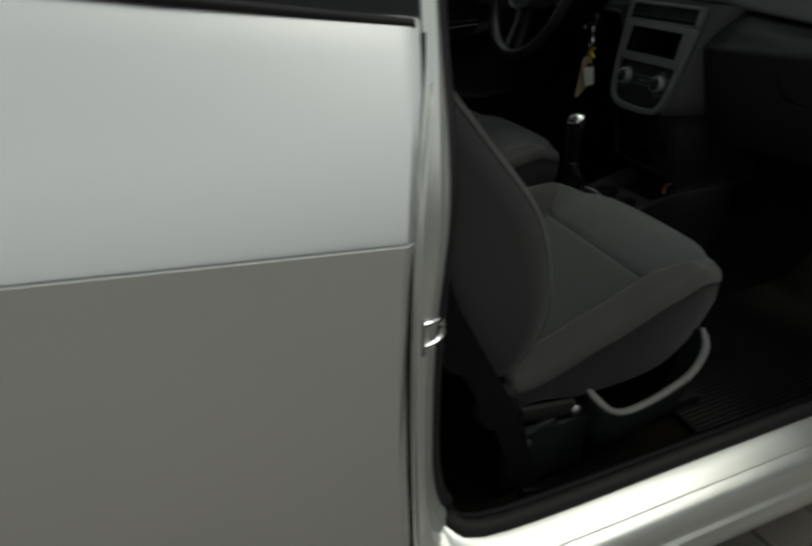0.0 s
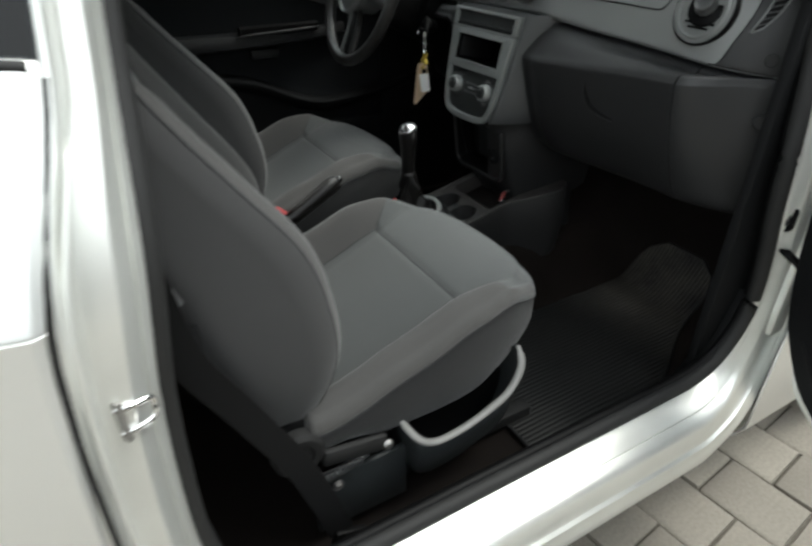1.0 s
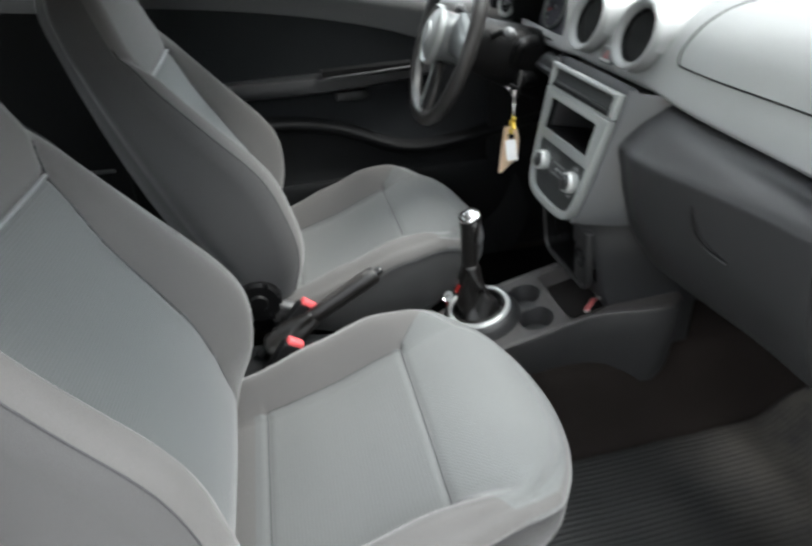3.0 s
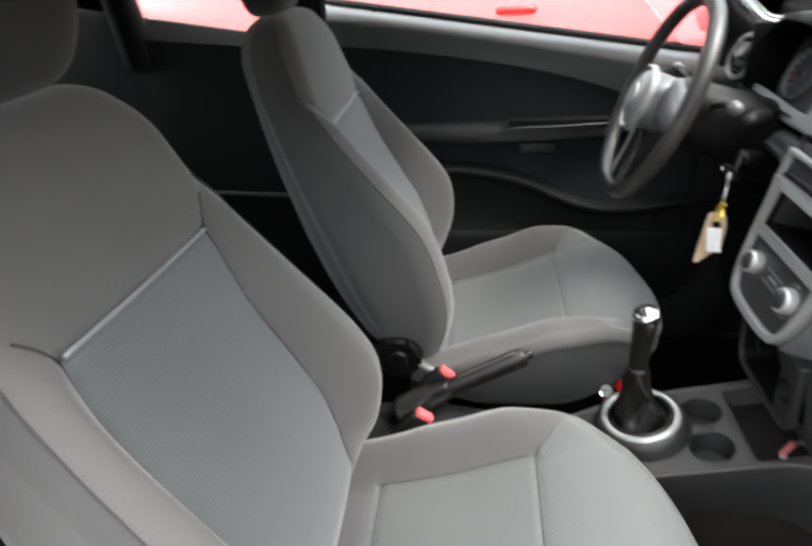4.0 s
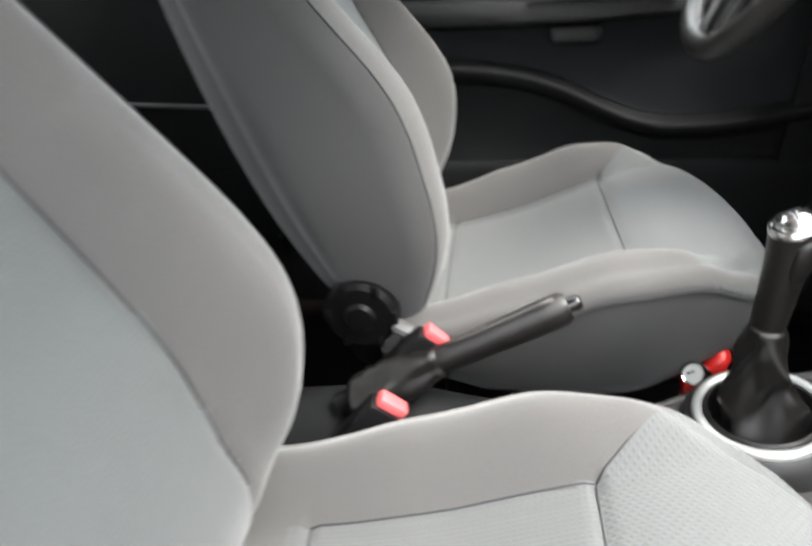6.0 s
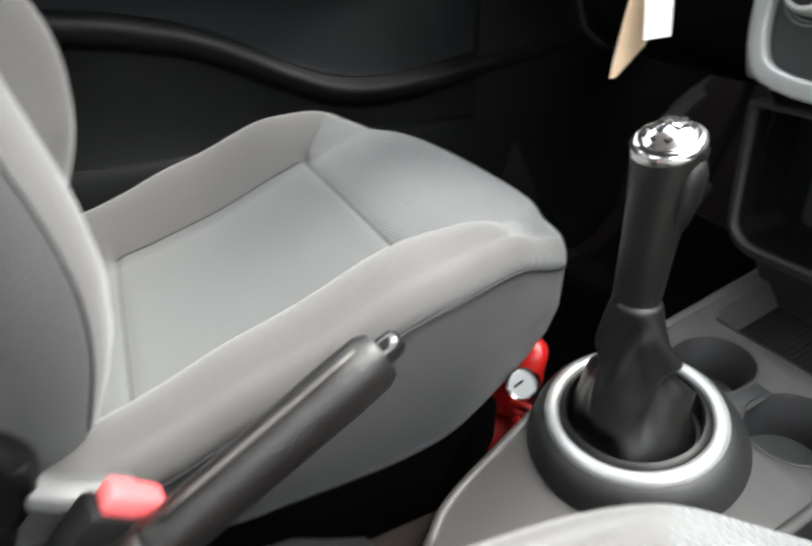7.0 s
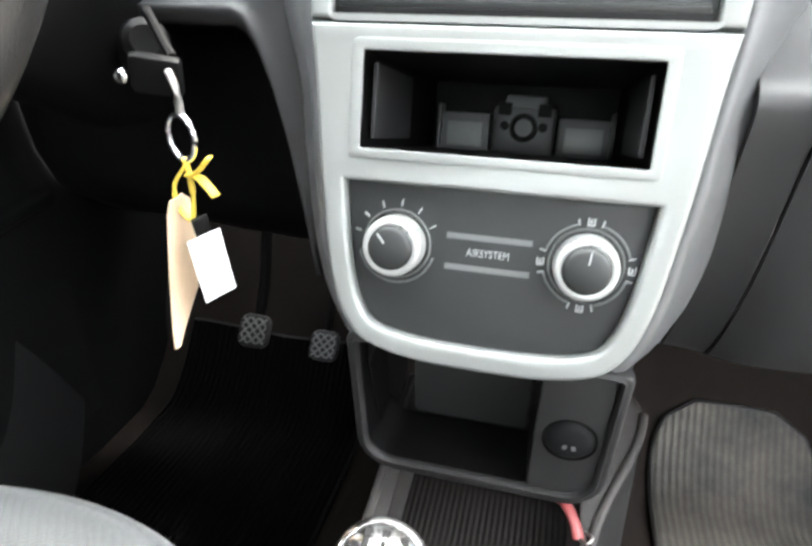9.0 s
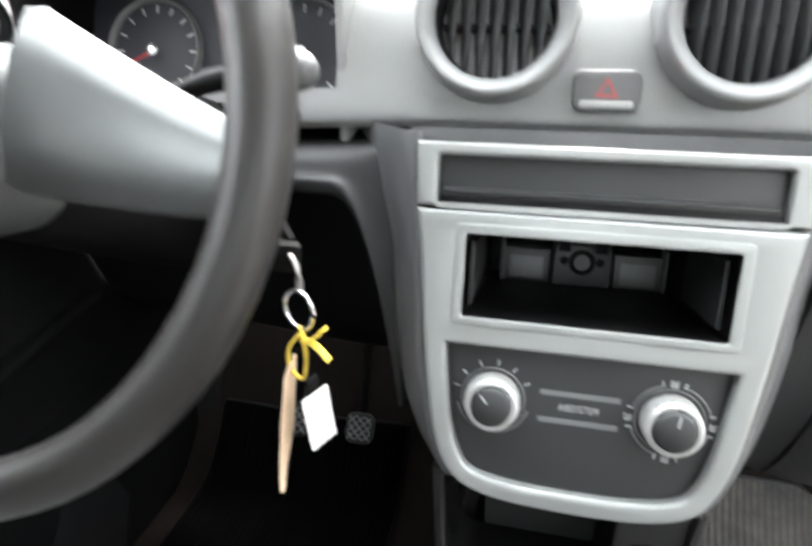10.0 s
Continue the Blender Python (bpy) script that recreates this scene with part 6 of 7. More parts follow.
def console_half(y):
    """Left and right edges of the console top."""
    l = curve_at(-y, (-0.20, 0.15, 0.19, 0.222, 0.25, 0.29, 0.327, 0.35, 0.366, 0.374), (-0.095, -0.094, -0.090, -0.081, -0.071, -0.060, -0.048, -0.037, -0.018, 0.0))
    r = 0.108 + 0.055 * float(smooth01(y, 0.02, 0.20)) - 0.05 * float(smooth01(-y, 0.28, 0.37)) ** 2
    return l, r


def sloped(bm):
    for v in bm.verts:
        v.co.z += SLOPE * (v.co.y + 0.062)
    return bm


ys = np.linspace(-0.374, 0.20, 44)
edge = [(console_half(y)[0], y) for y in ys[::-1]] + [(console_half(y)[1], y) for y in ys]
edge += [(0.160, 0.213), (0.150, 0.222), (0.120, 0.226)]
CUPS = ((-0.031, -0.055), (0.057, -0.062))
circle = lambda c, r, n=36: [(c[0] + r * math.cos(2 * math.pi * k / n), c[1] + r * math.sin(2 * math.pi * k / n)) for k in range(n)]
tray_line = rounded(-0.078, -0.002, 0.100, 0.175, 0.012)
part("console_top", sloped(plate([edge, circle(CUPS[0], 0.0365), circle(CUPS[1], 0.0365), tray_line, circle((-0.0135, -0.172), 0.066)], 0.008, 0.002, Matrix.Translation((0, 0, CZ - 0.008)))), CONSOLE, console, "dark grey console top", 40)
for c in CUPS:
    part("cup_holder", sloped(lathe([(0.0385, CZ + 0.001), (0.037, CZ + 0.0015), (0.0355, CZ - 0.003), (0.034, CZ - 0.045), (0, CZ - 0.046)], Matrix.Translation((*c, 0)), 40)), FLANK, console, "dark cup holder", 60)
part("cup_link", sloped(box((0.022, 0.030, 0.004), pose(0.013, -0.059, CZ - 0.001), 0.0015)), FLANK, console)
bm = loft([[(x * k + 0.011 * (1 - k), y * k + 0.085 * (1 - k), z) for x, y in tray_line] for z, k in ((CZ + 0.001, 1.0), (CZ - 0.020, 0.95), (CZ - 0.040, 0.92))], closed=True, caps=False)
tray = part("front_tray", sloped(bm), CONSOLE, console, "dark front tray", 60)
part("tray_floor", sloped(plate([[(x * 0.93 + 0.001, y * 0.93 + 0.006) for x, y in tray_line]], 0.004, 0, Matrix.Translation((0, 0, CZ - 0.042)))), TRAY, tray, "dark ribbed tray liner")
rows = []
for x, y in edge:
    k = 1 if x > 0 else -1
    top, f, zb = CZ + SLOPE * (y + 0.062), 0.04 * float(smooth01(y, 0.12, 0.21)), 0.195 + 0.050 * float(smooth01(y, -0.12, -0.02))
    rows.append([(x, y, top - 0.001), (x + 0.003 * k, y, top - 0.006), (x + 0.006 * k, y, top - 0.06), (x + 0.008 * k, y - 0.2 * f, zb + 0.06), (x + 0.008 * k, y - 0.5 * f, zb + 0.025), (x + 0.004 * k, y - 0.8 * f, zb + 0.006), (x - 0.012 * k, y - f, zb)])
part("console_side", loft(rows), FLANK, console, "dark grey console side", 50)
# rounded bead along the edges of the top
for side in (0, 1):
    line = [(console_half(y)[side] + (0.002 if side else -0.002), y, CZ + SLOPE * (y + 0.062) - 0.001) for y in np.linspace(-0.352 if side else -0.366, 0.195, 46)]
    part("edge_bead", tube(line, 0.0052, 8, flat=0.8), CONSOLE, console, "", 180)

# red cord and metal clip in the tray
cord = thing("red_cord", (0.09, 0.045, CZ), "short red cord with a metal clip in the tray", "cord")
part("strap", tube(spline([(0.081, 0.062, 0.442), (0.086, 0.054, 0.446), (0.094, 0.042, 0.440), (0.099, 0.032, 0.430)], 6), 0.0058, 8, flat=0.45), FADED_RED, cord, "faded red strap", 180)
part("clip", tube(spline([(0.099, 0.032, 0.431), (0.106, 0.026, 0.434), (0.110, 0.032, 0.436), (0.104, 0.038, 0.434)], 5), 0.0018, 6), STEEL, cord, "", 180)
part("clip", tube(spline([(0.081, 0.062, 0.443), (0.078, 0.070, 0.444), (0.086, 0.074, 0.446), (0.088, 0.066, 0.446)], 5), 0.0018, 6), STEEL, cord, "", 180)

# ---- gear lever ----
gear = thing("gear_lever", (-0.0135, -0.172, 0.38), "black gear lever with a chrome-topped knob and gaiter", "gear lever")
GC = Vector((-0.0135, -0.172, 0.0))
GM = Matrix.Translation((GC.x, GC.y, 0.4045)) @ pose(0, 0, 0, 12.7, 0, 0)
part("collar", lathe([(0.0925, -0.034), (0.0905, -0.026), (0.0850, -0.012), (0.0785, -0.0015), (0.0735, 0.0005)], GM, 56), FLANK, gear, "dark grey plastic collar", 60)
part("chrome_ring", lathe([(0.0735, 0.0), (0.0725, 0.0040), (0.0680, 0.0070), (0.0630, 0.0062), (0.0612, 0.0034), (0.0606, 0.0)], GM, 64), RING, gear, "satin silver gaiter ring", 60)
part("gaiter_ring", lathe([(0.0606, 0.001), (0.0588, 0.0056), (0.0552, 0.0062), (0.0534, 0.0), (0.0525, -0.016), (0.0, -0.018)], GM, 56), LEATHER, gear, "", 60)
rows = []
top = Vector((-0.018, -0.192, 0.0))
for k in range(40):
    q = k / 39
    z = 0.389 + 0.133 * q
    r = 0.0172 + 0.034 * (1 - q) ** 0.85
    c = GC * (1 - q) + top * q
    sag = math.sin(math.pi * min(1, q * 1.05)) ** 0.7
    ring = []
    for j in range(72):
        a = 2 * math.pi * j / 72
        sharp = 1 - 2 * abs(math.sin(1.5 * a + 2.6 * q + 0.9))
        cross = abs(math.sin(a - 5.0 * q + 0.4)) ** 6
        fold = 1 + (0.20 * sharp - 0.24 * cross + 0.05 * (1 - 2 * abs(math.sin(2.5 * a - 6 * q))) + 0.02 * math.sin(9 * a + 9 * q)) * sag
        ring.append((c.x + r * fold * math.cos(a), c.y + r * fold * math.sin(a), z + 0.226 * r * math.sin(a) * (1 - q) + (0.010 * math.sin(2 * a + 4 * q) + 0.004 * math.sin(5 * a)) * math.sin(math.pi * q)))
    rows.append(ring)
part("gaiter", loft(rows, closed=True), LEATHER, gear, "creased black leatherette gaiter", 180)
KM = Matrix.Translation((-0.0190, -0.192, 0.514))
part("grip", lathe([(0, 0.0), (0.0172, 0.0), (0.0178, 0.006), (0.0166, 0.010), (0.0174, 0.014), (0.0184, 0.050), (0.0200, 0.085), (0.0220, 0.105), (0.0236, 0.118), (0.0238, 0.1235), (0.0230, 0.125)], KM, 40), LEATHER, gear, "black leatherette grip", 60)
part("grip_heel", loft([[(KM @ Vector((0.019 * s + 0.0055 * math.cos(a) * w, 0.004 + 0.010 * math.sin(a) * w, h))) for a in np.linspace(0, 2 * math.pi, 14, endpoint=False)] for h, s, w in ((0.060, 0.80, 0.3), (0.075, 0.92, 0.8), (0.092, 1.05, 1.0), (0.108, 1.10, 1.0), (0.118, 1.06, 0.7), (0.121, 0.95, 0.2))], closed=True), LEATHER, gear, "", 180)
CAPM = KM @ pose(-0.0002, -0.0008, 0.1225, 20, 4, 0)


def on_dome(x, y):
    """A spot on the domed cap."""
    return CAPM @ pose(x, y, 0.0172 - 0.0085 * (x * x + y * y) / 0.0190 ** 2)


cap = part("knob_cap", lathe([(0.0225, -0.006), (0.0238, 0.0), (0.0238, 0.0035), (0.0230, 0.0062), (0.0212, 0.0080), (0.0190, 0.0088), (0.0188, 0.0084)] + [(0.0188 * q, 0.0172 - 0.0085 * q * q) for q in (0.95, 0.85, 0.7, 0.5, 0.3, 0.12)] + [(0, 0.0172)], CAPM, 48), KNOB_CAP, gear, "polished domed knob cap with a shift pattern", 40)
part("cap_groove", lathe([(0.0196, 0.0083), (0.0189, 0.0092), (0.0182, 0.0092)], CAPM, 48), BLACK, cap)
for x in (-0.0080, 0.0, 0.0080):
    for y in ((-0.004, 0.004) if x < 0.005 else (0.004,)):
        part("shift_line", box((0.0026, 0.0088, 0.0018), on_dome(x, y), 0.0004, 1), BLACK, cap)
for x in (-0.0040, 0.0040):
    part("shift_line", box((0.0082, 0.0022, 0.0014), on_dome(x, 0), 0.0004, 1), BLACK, cap)
for x, y in ((-0.0085, 0.0115), (-0.0085, -0.0112), (0.0, 0.0125), (0.0, -0.0125), (0.0085, 0.0112), (0.0088, -0.0088)):
    part("shift_mark", box((0.0040, 0.0046, 0.0016), on_dome(x, y), 0.0004, 1), BLACK, cap)

# ---- handbrake ----
brake = thing("handbrake", (0.02, -0.56, 0.30), "black handbrake lever with a bright release button", "handbrake")
A, B = Vector((0.002, -0.553, 0.466)), Vector((-0.019, -0.403, 0.537))
d = (B - A).normalized()
part("grip", tube([A + d * s for s in (0.0, 0.01, 0.03, 0.09, 0.14, 0.165, 0.172)], [0.012, 0.0150, 0.0155, 0.0166, 0.0176, 0.0172, 0.0140], 20, flat=1.15), LEATHER, brake, "black handbrake grip", 60)
part("grip_line", tube([A + d * s + Vector((0.004, -0.007, 0.0172)) for s in np.linspace(0.03, 0.160, 8)], 0.0022, 6), CONSOLE, brake, "", 180)
part("release_button", tube([A + d * s for s in (0.164, 0.176, 0.184, 0.187)], [0.0095, 0.0090, 0.0085, 0.006], 16), PIANO, brake, "glossy black release button", 60)
part("lever_arm", tube([A + d * 0.02, A - d * 0.06, A - d * 0.12 - Vector((0, 0, 0.01))], [0.012, 0.013, 0.016], 10, flat=1.3), BLACK, brake, "", 60)
rows = []
for q in np.linspace(0, 1, 14):
    c = A - d * (0.10 - 0.115 * q)
    ring = []
    for j in range(28):
        a = 2 * math.pi * j / 28
        f = 1 + 0.07 * math.sin(q * 34) + 0.14 * math.sin(3 * a + 5 * q) + 0.08 * math.sin(5 * a - 3 * q)
        ring.append(c + Vector((0.022 * f * (1.35 - 0.55 * q) * math.cos(a), 0.5 * d.y * 0, 0)) + Vector((0, -d.z, d.y)) * (0.022 * f * (1.5 - 0.65 * q) * math.sin(a) - 0.010 * (1 - q)))
    rows.append(ring)
part("gaiter", loft(rows, closed=True), LEATHER, brake, "black handbrake gaiter", 180)
part("tunnel_cover", loft([[(w * math.cos(a), y, 0.285 + h * math.sin(a)) for a in np.linspace(0, math.pi, 18)] for y, w, h in ((-0.40, 0.080, 0.05), (-0.46, 0.085, 0.10), (-0.56, 0.08, 0.125), (-0.68, 0.08, 0.120), (-0.85, 0.085, 0.09))]), TRIM, brake, "dark carpeted tunnel cover", 60)

# ---- seat belt buckles ----


def buckle(at, turn, label):
    b = thing("seat_belt_buckle", at, label, "seat belt buckle", "front buckles")
    m = Matrix.Translation(at) @ pose(0, 0, 0, *turn)
    part("housing", box((0.026, 0.046, 0.085), m @ pose(0, 0, -0.046), 0.006), BLACK, b, "black buckle housing")
    part("button", box((0.019, 0.034, 0.014), m @ pose(0, 0, 0.001), 0.004), RED_BUCKLE, b, "red release button")
    part("stalk", box((0.006, 0.030, 0.16), m @ pose(0, 0, -0.16), 0.002), BLACK, b)
    return b


buckle((0.086, -0.585, 0.478), (-40, 0, 8), "black seat belt buckle with a red button beside the passenger seat")
buckle((-0.022, -0.548, 0.489), (-45, 0, 10), "black seat belt buckle with a red button beside the driver's seat")

# ---- fire extinguisher in front of the driver's seat ----
ext = thing("fire_extinguisher", (-0.15, -0.15, 0.18), "small red fire extinguisher with a round gauge by the driver's seat", "fire extinguisher")
EM = Matrix.Translation((-0.180, -0.195, 0.238)) @ pose(0, 0, 0, 0, 28, 0)
part("cylinder", lathe([(0, -0.10), (0.028, -0.10), (0.034, -0.09), (0.035, 0.02), (0.031, 0.035), (0.020, 0.045), (0, 0.047)], EM, 32), RED, ext, "red pressure cylinder", 60)
rows = []
for q, w, d in ((0.0, 0.018, 0.015), (0.12, 0.032, 0.020), (0.35, 0.037, 0.022), (0.6, 0.033, 0.020), (0.82, 0.022, 0.015), (0.95, 0.016, 0.012), (1.0, 0.006, 0.005)):
    c = Vector((-0.176, -0.196, 0.300)) * (1 - q) + Vector((-0.146, -0.168, 0.388)) * q
    rows.append([c + Vector((w * math.cos(a) * 0.95, d * math.sin(a), -w * math.cos(a) * 0.35)) for a in np.linspace(0, 2 * math.pi, 24, endpoint=False)])
part("head", loft(rows, closed=True), RED, ext, "red valve head and trigger", 60)
gm = look((-0.109, -0.214, 0.378), (0.35, -0.75, 0.85)) @ pose(0, 0, 0, 180, 0, 0)
gauge = part("gauge", lathe([(0, 0.004), (0.0125, 0.004), (0.0145, 0.006), (0.0160, 0.003), (0.0160, -0.016), (0, -0.016)], gm, 28), CHROME, ext, "round pressure gauge", 40)
part("gauge_face", lathe([(0, 0.0046), (0.0124, 0.0046)], gm, 24), PALE_PRINT, gauge, "pale gauge face")
part("pull_ring", tube([Vector((-0.104, -0.214, 0.350)) + Vector((0.012 * math.cos(a), 0.004 * math.cos(a), 0.007 * math.sin(a))) for a in np.linspace(0, 2 * math.pi, 20, endpoint=False)], 0.0035, 8, True), RED, ext, "red pull ring", 180)
part("gauge_needle", box((0.011, 0.0024, 0.0006), gm @ pose(0.003, 0, 0.0054, 0, 0, 50)), BLACK, gauge)

# ---- keys hanging from the ignition ----
keys = thing("key_bunch", (-0.206, -0.03, 0.80), "ignition key with ring, yellow ribbon, tan and white tags", "keys")
part("key", box((0.034, 0.010, 0.028), pose(-0.222, -0.022, 0.824, 20, 8, 20), 0.005), BLACK, keys, "black key head")
part("key_link", tube(spline([(-0.209, -0.028, 0.828), (-0.203, -0.031, 0.818), (-0.203, -0.030, 0.802)], 5), 0.0028, 8, flat=0.6), STEEL, keys, "bright key link", 180)
part("key_stud", lathe([(0, 0.003), (0.004, 0.002), (0.005, 0)], pose(-0.243, -0.030, 0.823, 90, 0, 0), 14), CHROME, keys)
part("key_blade", tube([(-0.212, -0.018, 0.835), (-0.236, -0.004, 0.862)], 0.0035, 8), BLACK, keys)
RC = Vector((-0.205, -0.030, 0.788))
part("ring", tube([RC + Vector((0.0128 * math.cos(a), -0.0045 * math.cos(a), 0.0150 * math.sin(a) - 0.002)) for a in np.linspace(0, 2 * math.pi, 36, endpoint=False)], 0.0021, 8, True), CHROME, keys, "steel key ring", 180)
part("ribbon", tube(spline([(-0.205, -0.031, 0.773), (-0.202, -0.032, 0.764), (-0.200, -0.034, 0.748), (-0.204, -0.034, 0.730), (-0.213, -0.034, 0.738), (-0.214, -0.033, 0.754), (-0.204, -0.032, 0.768)], 5), 0.0022, 7, flat=0.6), RIBBON, keys, "yellow ribbon", 180)
part("ribbon_end", tube(spline([(-0.203, -0.032, 0.762), (-0.194, -0.034, 0.765), (-0.183, -0.035, 0.776)], 5), 0.0042, 7, flat=0.3), RIBBON, keys, "", 180)
part("ribbon_end", tube(spline([(-0.203, -0.032, 0.762), (-0.192, -0.034, 0.760), (-0.181, -0.036, 0.750)], 5), 0.0042, 7, flat=0.3), RIBBON, keys, "", 180)
rows = []
for k, (z, w, dx) in enumerate(((0.748, 0.35, 0.003), (0.738, 0.75, 0.0), (0.715, 0.94, -0.003), (0.690, 1.0, -0.006), (0.660, 1.0, -0.009), (0.645, 0.58, -0.010), (0.632, 0.2, -0.010))):
    rows.append([(-0.2120 - 0.0090 * u * w + dx + 0.002 * math.sin(3 * u), -0.048 + 0.047 * u * w - 0.001 * k, z) for u in np.linspace(0, 1, 6)])
part("tan_tag", shell(loft(rows), 0.0008), CARD_TAN, keys, "folded tan card tag", 60)
part("white_tag", box((0.0255, 0.0012, 0.050), pose(-0.1915, -0.036, 0.697, 0, -8, 62), 0.0004, 1), CARD_WHITE, keys, "white card tag")
part("tag_clip", box((0.012, 0.003, 0.012), pose(-0.196, -0.036, 0.728, 0, -8, 62), 0.001), BLACK, keys)

# ---- pedals ----


def pedal(at, size, label):
    p = thing("pedal", at, label, "pedal", "driver pedals")
    m = Matrix.Translation(at) @ pose(0, 0, 0, 55, 0, 0)
    h = size / 2
    part("pad", plate([rounded(-h, -h * 1.05, h, h * 1.05, 0.015)], 0.012, 0.003, m @ pose(0, 0, -0.006)), DASH_LOW, p, "worn rubber pad", 40)
    for k in range(-2, 3):
        for turn in (45, -45):
            d = k * size * 0.20
            part("rib", box((size * 1.12 - 1.9 * abs(d), 0.0026, 0.0035), m @ pose(0, 0, 0.0065, 0, 0, turn) @ pose(0, d, 0), 0.0008, 1), VENT_RING, p)
    part("arm", tube(spline([Vector(at) + Vector((0, 0.012, 0.0)), Vector(at) + Vector((0, 0.06, 0.10)), Vector(at) + Vector((0, 0.10, 0.30))], 5), 0.008, 8, flat=1.4), BLACK, p)
    return p


pedal((-0.318, 0.440, 0.306), 0.052, "black brake pedal with worn crossed ribs")
pedal((-0.404, 0.360, 0.370), 0.052, "black clutch pedal with worn crossed ribs")

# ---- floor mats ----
for name, cx, inner, sheet, label in (("floor_mat", 0.42, (-0.165, 0.23), MAT, "ribbed dark rubber passenger floor mat"), ("floor_mat", -0.40, (-0.23, 0.155), MAT_SHADED, "ribbed rubber driver's floor mat, coloured near-black for footwell shade")):
    rows = []
    for y in np.linspace(-0.27, 0.515, 44):
        corner = 0.06 * (1 - math.sqrt(max(0.0, 1 - max(0.0, (y - 0.455) / 0.06) ** 2)))
        x0, x1 = (inner[0] + corner, inner[1] - 0.155 * float(smooth01(y, 0.05, 0.44)) - corner) if cx > 0 else inner
        rows.append([(cx + x, y, max(floor_z(cx + x, y), floor_z(cx, y)) + 0.012 + 0.004 * noise.noise((5 * x + cx, 5 * y, 2))) for x in np.linspace(x0, x1, 30)])
    mat_thing = thing(name, (cx, 0.1, 0.13), label, "floor mat", "floor mats")
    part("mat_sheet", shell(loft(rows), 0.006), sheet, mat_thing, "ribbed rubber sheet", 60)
    border = [rows[0][k] for k in range(30)] + [r[-1] for r in rows] + rows[-1][::-1] + [r[0] for r in rows[::-1]]
    part("mat_edge", tube(border, 0.0055, 6, True), RUBBER if sheet is MAT else TRIM, mat_thing, "", 180)

# ---- red car parked alongside ----
red = thing("parked_car", (-2.45, -0.4, GROUND_Z), "glossy red car parked alongside", "car")
rows = []
for y, top, w in ((1.86, 0.30, 0.20), (1.83, 0.42, 0.46), (1.75, 0.55, 0.60), (1.65, 0.70, 0.72), (1.2, 0.86, 0.80), (0.75, 0.97, 0.83), (0.2, 1.03, 0.84), (-0.6, 1.05, 0.845), (-1.4, 1.07, 0.83), (-2.1, 1.07, 0.78), (-2.3, 0.92, 0.70)):
    t = top - GROUND_Z
    rows.append([(-2.45 + s * x * w / 0.84, y, GROUND_Z + z) for s in (1,) for x, z in ((0.70, 0.18), (0.80, 0.20), (0.835, 0.40), (0.845, 0.60 * t / 0.98), (0.835, 0.72 * t / 0.98), (0.820, 0.90 * t / 0.98), (0.76, t), (0, t + 0.02), (-0.76, t), (-0.82, 0.90 * t / 0.98), (-0.845, 0.60 * t / 0.98), (-0.80, 0.20), (-0.70, 0.18))])
part("body", loft(rows, closed=True), RED_PAINT, red, "glossy red bodywork", 50)
rows = []
for y, z, w in ((0.75, 1.00, 0.70), (0.10, 1.40, 0.60), (-0.4, 1.48, 0.60), (-1.2, 1.46, 0.58), (-1.95, 1.08, 0.64)):
    rows.append([(-2.45 + x * w, y, 1.00 + (z - 1.00) * q) for x, q in ((1.15, 0), (1.06, 0.55), (0.98, 0.9), (0.8, 1), (-0.8, 1), (-0.98, 0.9), (-1.06, 0.55), (-1.15, 0))])
part("cabin_glass", loft(rows, closed=True), TINT, red, "dark cabin windows", 50)
rows = [[(x, y, z + 0.012) for x, y, z in ((-2.45 + q * w, y, z) for q in np.linspace(-0.86, 0.86, 8))] for y, z, w in ((0.10, 1.40, 0.60), (-0.4, 1.48, 0.60), (-1.2, 1.46, 0.58))]
part("roof", shell(loft(rows), 0.02), RED_PAINT, red, "glossy red roof", 50)
for y in (0.42, -0.62):
    part("door_gap", tube([(-1.604, y, 0.12), (-1.598, y - 0.005, 0.45), (-1.606, y - 0.01, 0.72), (-1.622, y - 0.012, 0.93)], 0.004, 6), BLACK, red, "", 180)
part("door_pull", tube(spline([(-1.640, -0.42, 0.965), (-1.612, -0.40, 0.970), (-1.610, -0.30, 0.970), (-1.638, -0.28, 0.965)], 5), 0.013, 10), RED, red, "red door handle", 180)
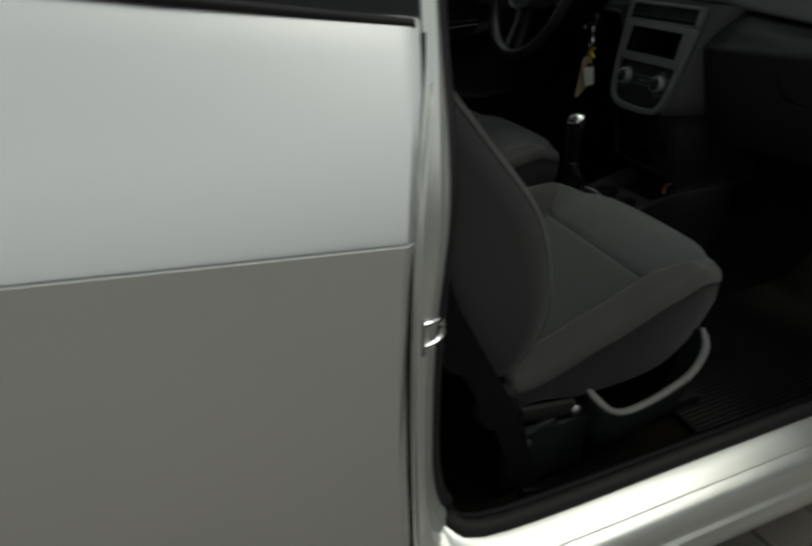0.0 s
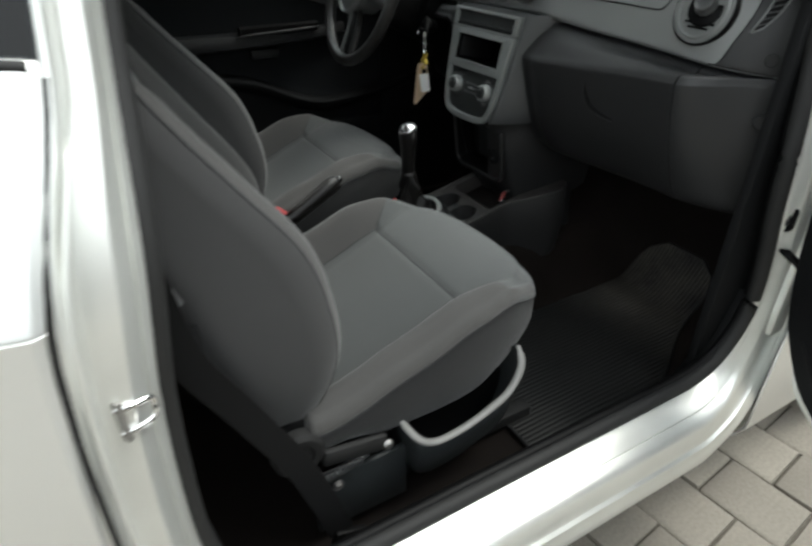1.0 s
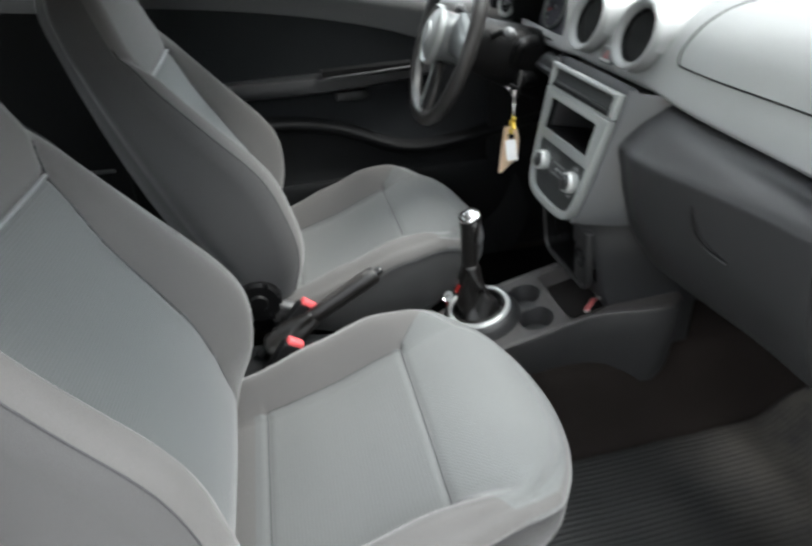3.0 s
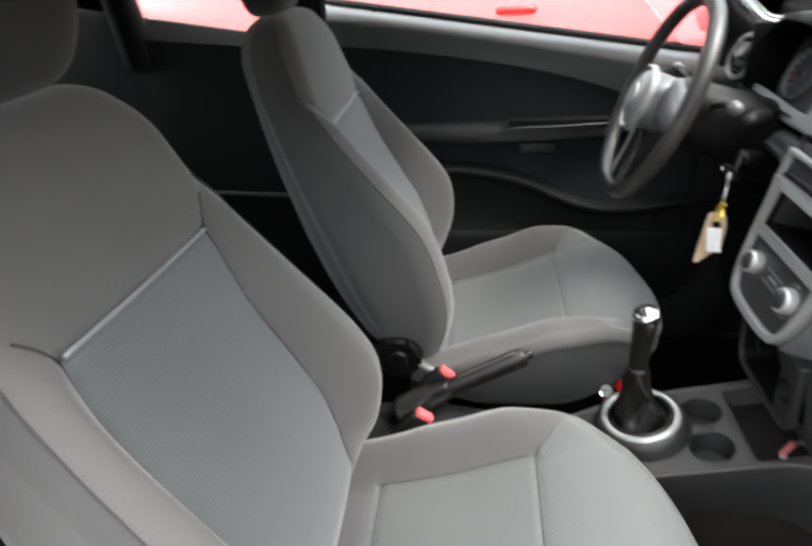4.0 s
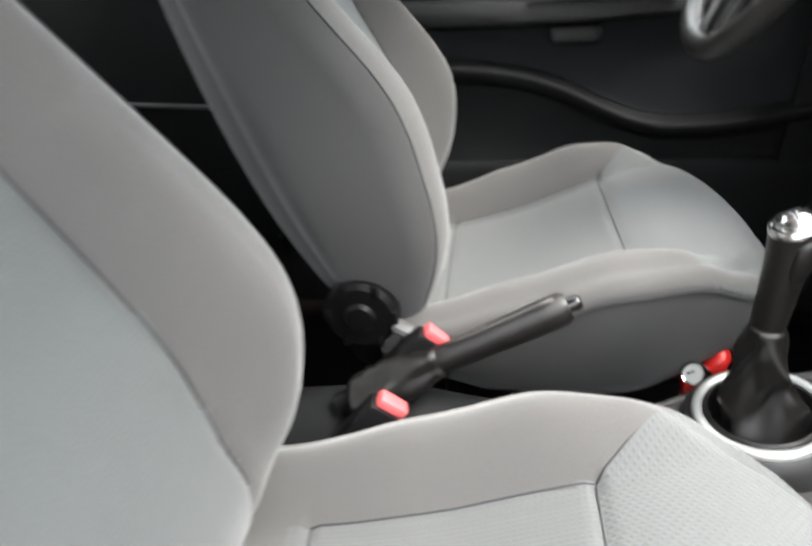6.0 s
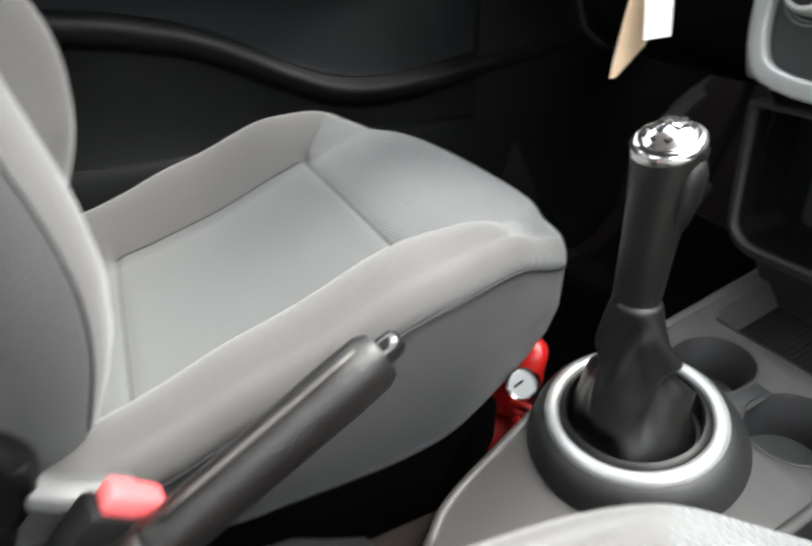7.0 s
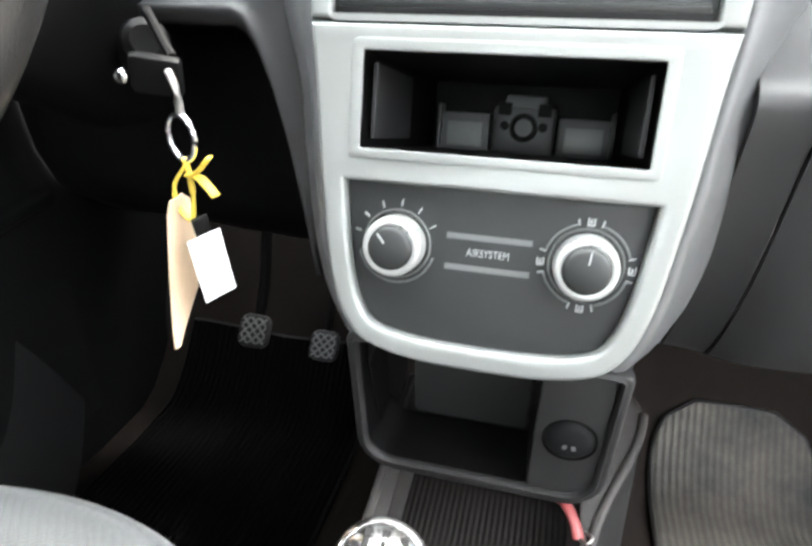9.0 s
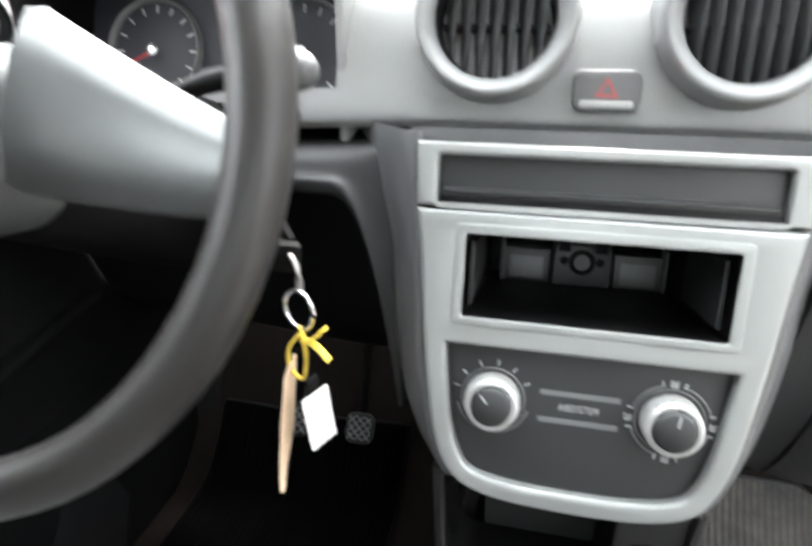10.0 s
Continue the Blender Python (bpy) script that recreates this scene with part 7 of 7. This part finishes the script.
for y in (1.15, -1.5):
    wheel = part("wheel", lathe([(0.20, 0.10), (0.27, 0.10), (0.295, 0.07), (0.30, 0.0), (0.295, -0.07), (0.20, -0.08)], pose(-1.72, y, GROUND_Z + 0.30, 0, 90, 0), 36), RUBBER, red, "black tyre", 50)
    part("rim", lathe([(0, 0.05), (0.06, 0.055), (0.18, 0.08), (0.205, 0.098)], pose(-1.72, y, GROUND_Z + 0.30, 0, 90, 0), 30), BEZEL, wheel, "silver wheel rim", 50)

# ---- pavers ----
random.seed(4)
shapes = []
for k in range(5):
    b = box((0.194, 0.154, 0.05), None, 0.006, 2)
    for v in b.verts:
        v.co += Vector((random.uniform(-1, 1), random.uniform(-1, 1), random.uniform(-0.5, 0.5))) * 0.0022
    me = bpy.data.meshes.new("paver")
    b.to_mesh(me)
    b.free()
    me.materials.append(PAVER)
    shapes.append(finish(me, 40))
turn = Matrix.Rotation(radians(6), 4, "Z")
count = 0
verts, faces = [], []
for j in range(-60, 62):
    for i in range(-55, 46):
        p = turn @ Vector((1.0 + 0.200 * i + (0.1 if j % 2 else 0), 0.160 * j, 0))
        if -0.55 < p.x < 0.62 and -1.9 < p.y < 0.5:
            continue
        z = GROUND_Z - 0.027 + random.uniform(-0.0025, 0.0025)
        m = Matrix.Translation((p.x, p.y, z)) @ turn @ pose(0, 0, 0, random.uniform(-0.6, 0.6), random.uniform(-0.6, 0.6), random.uniform(-0.8, 0.8))
        if 0.6 < p.x < 2.3 and -1.2 < p.y < 1.6 and count < 290:
            ob = new("paver", shapes[(3 * i + 5 * j) % 5])
            ob.parent = ground
            ob.matrix_basis = m
            count += 1
        else:
            n = len(verts)
            verts += [m @ Vector((sx * w, sy * h, z2)) for w, h, z2 in ((0.097, 0.077, -0.02), (0.097, 0.077, 0.020), (0.092, 0.072, 0.025)) for sx, sy in ((-1, -1), (1, -1), (1, 1), (-1, 1))]
            faces += [(n + k + 4 * q, n + (k + 1) % 4 + 4 * q, n + (k + 1) % 4 + 4 * q + 4, n + k + 4 * q + 4) for q in (0, 1) for k in range(4)] + [(n + 8, n + 9, n + 10, n + 11)]
me = bpy.data.meshes.new("paver_field")
me.from_pydata(verts, [], faces)
me.materials.append(PAVER)
adopt(tagged(new("paver_field", me), "tan concrete pavers", kind="stuff"), ground)
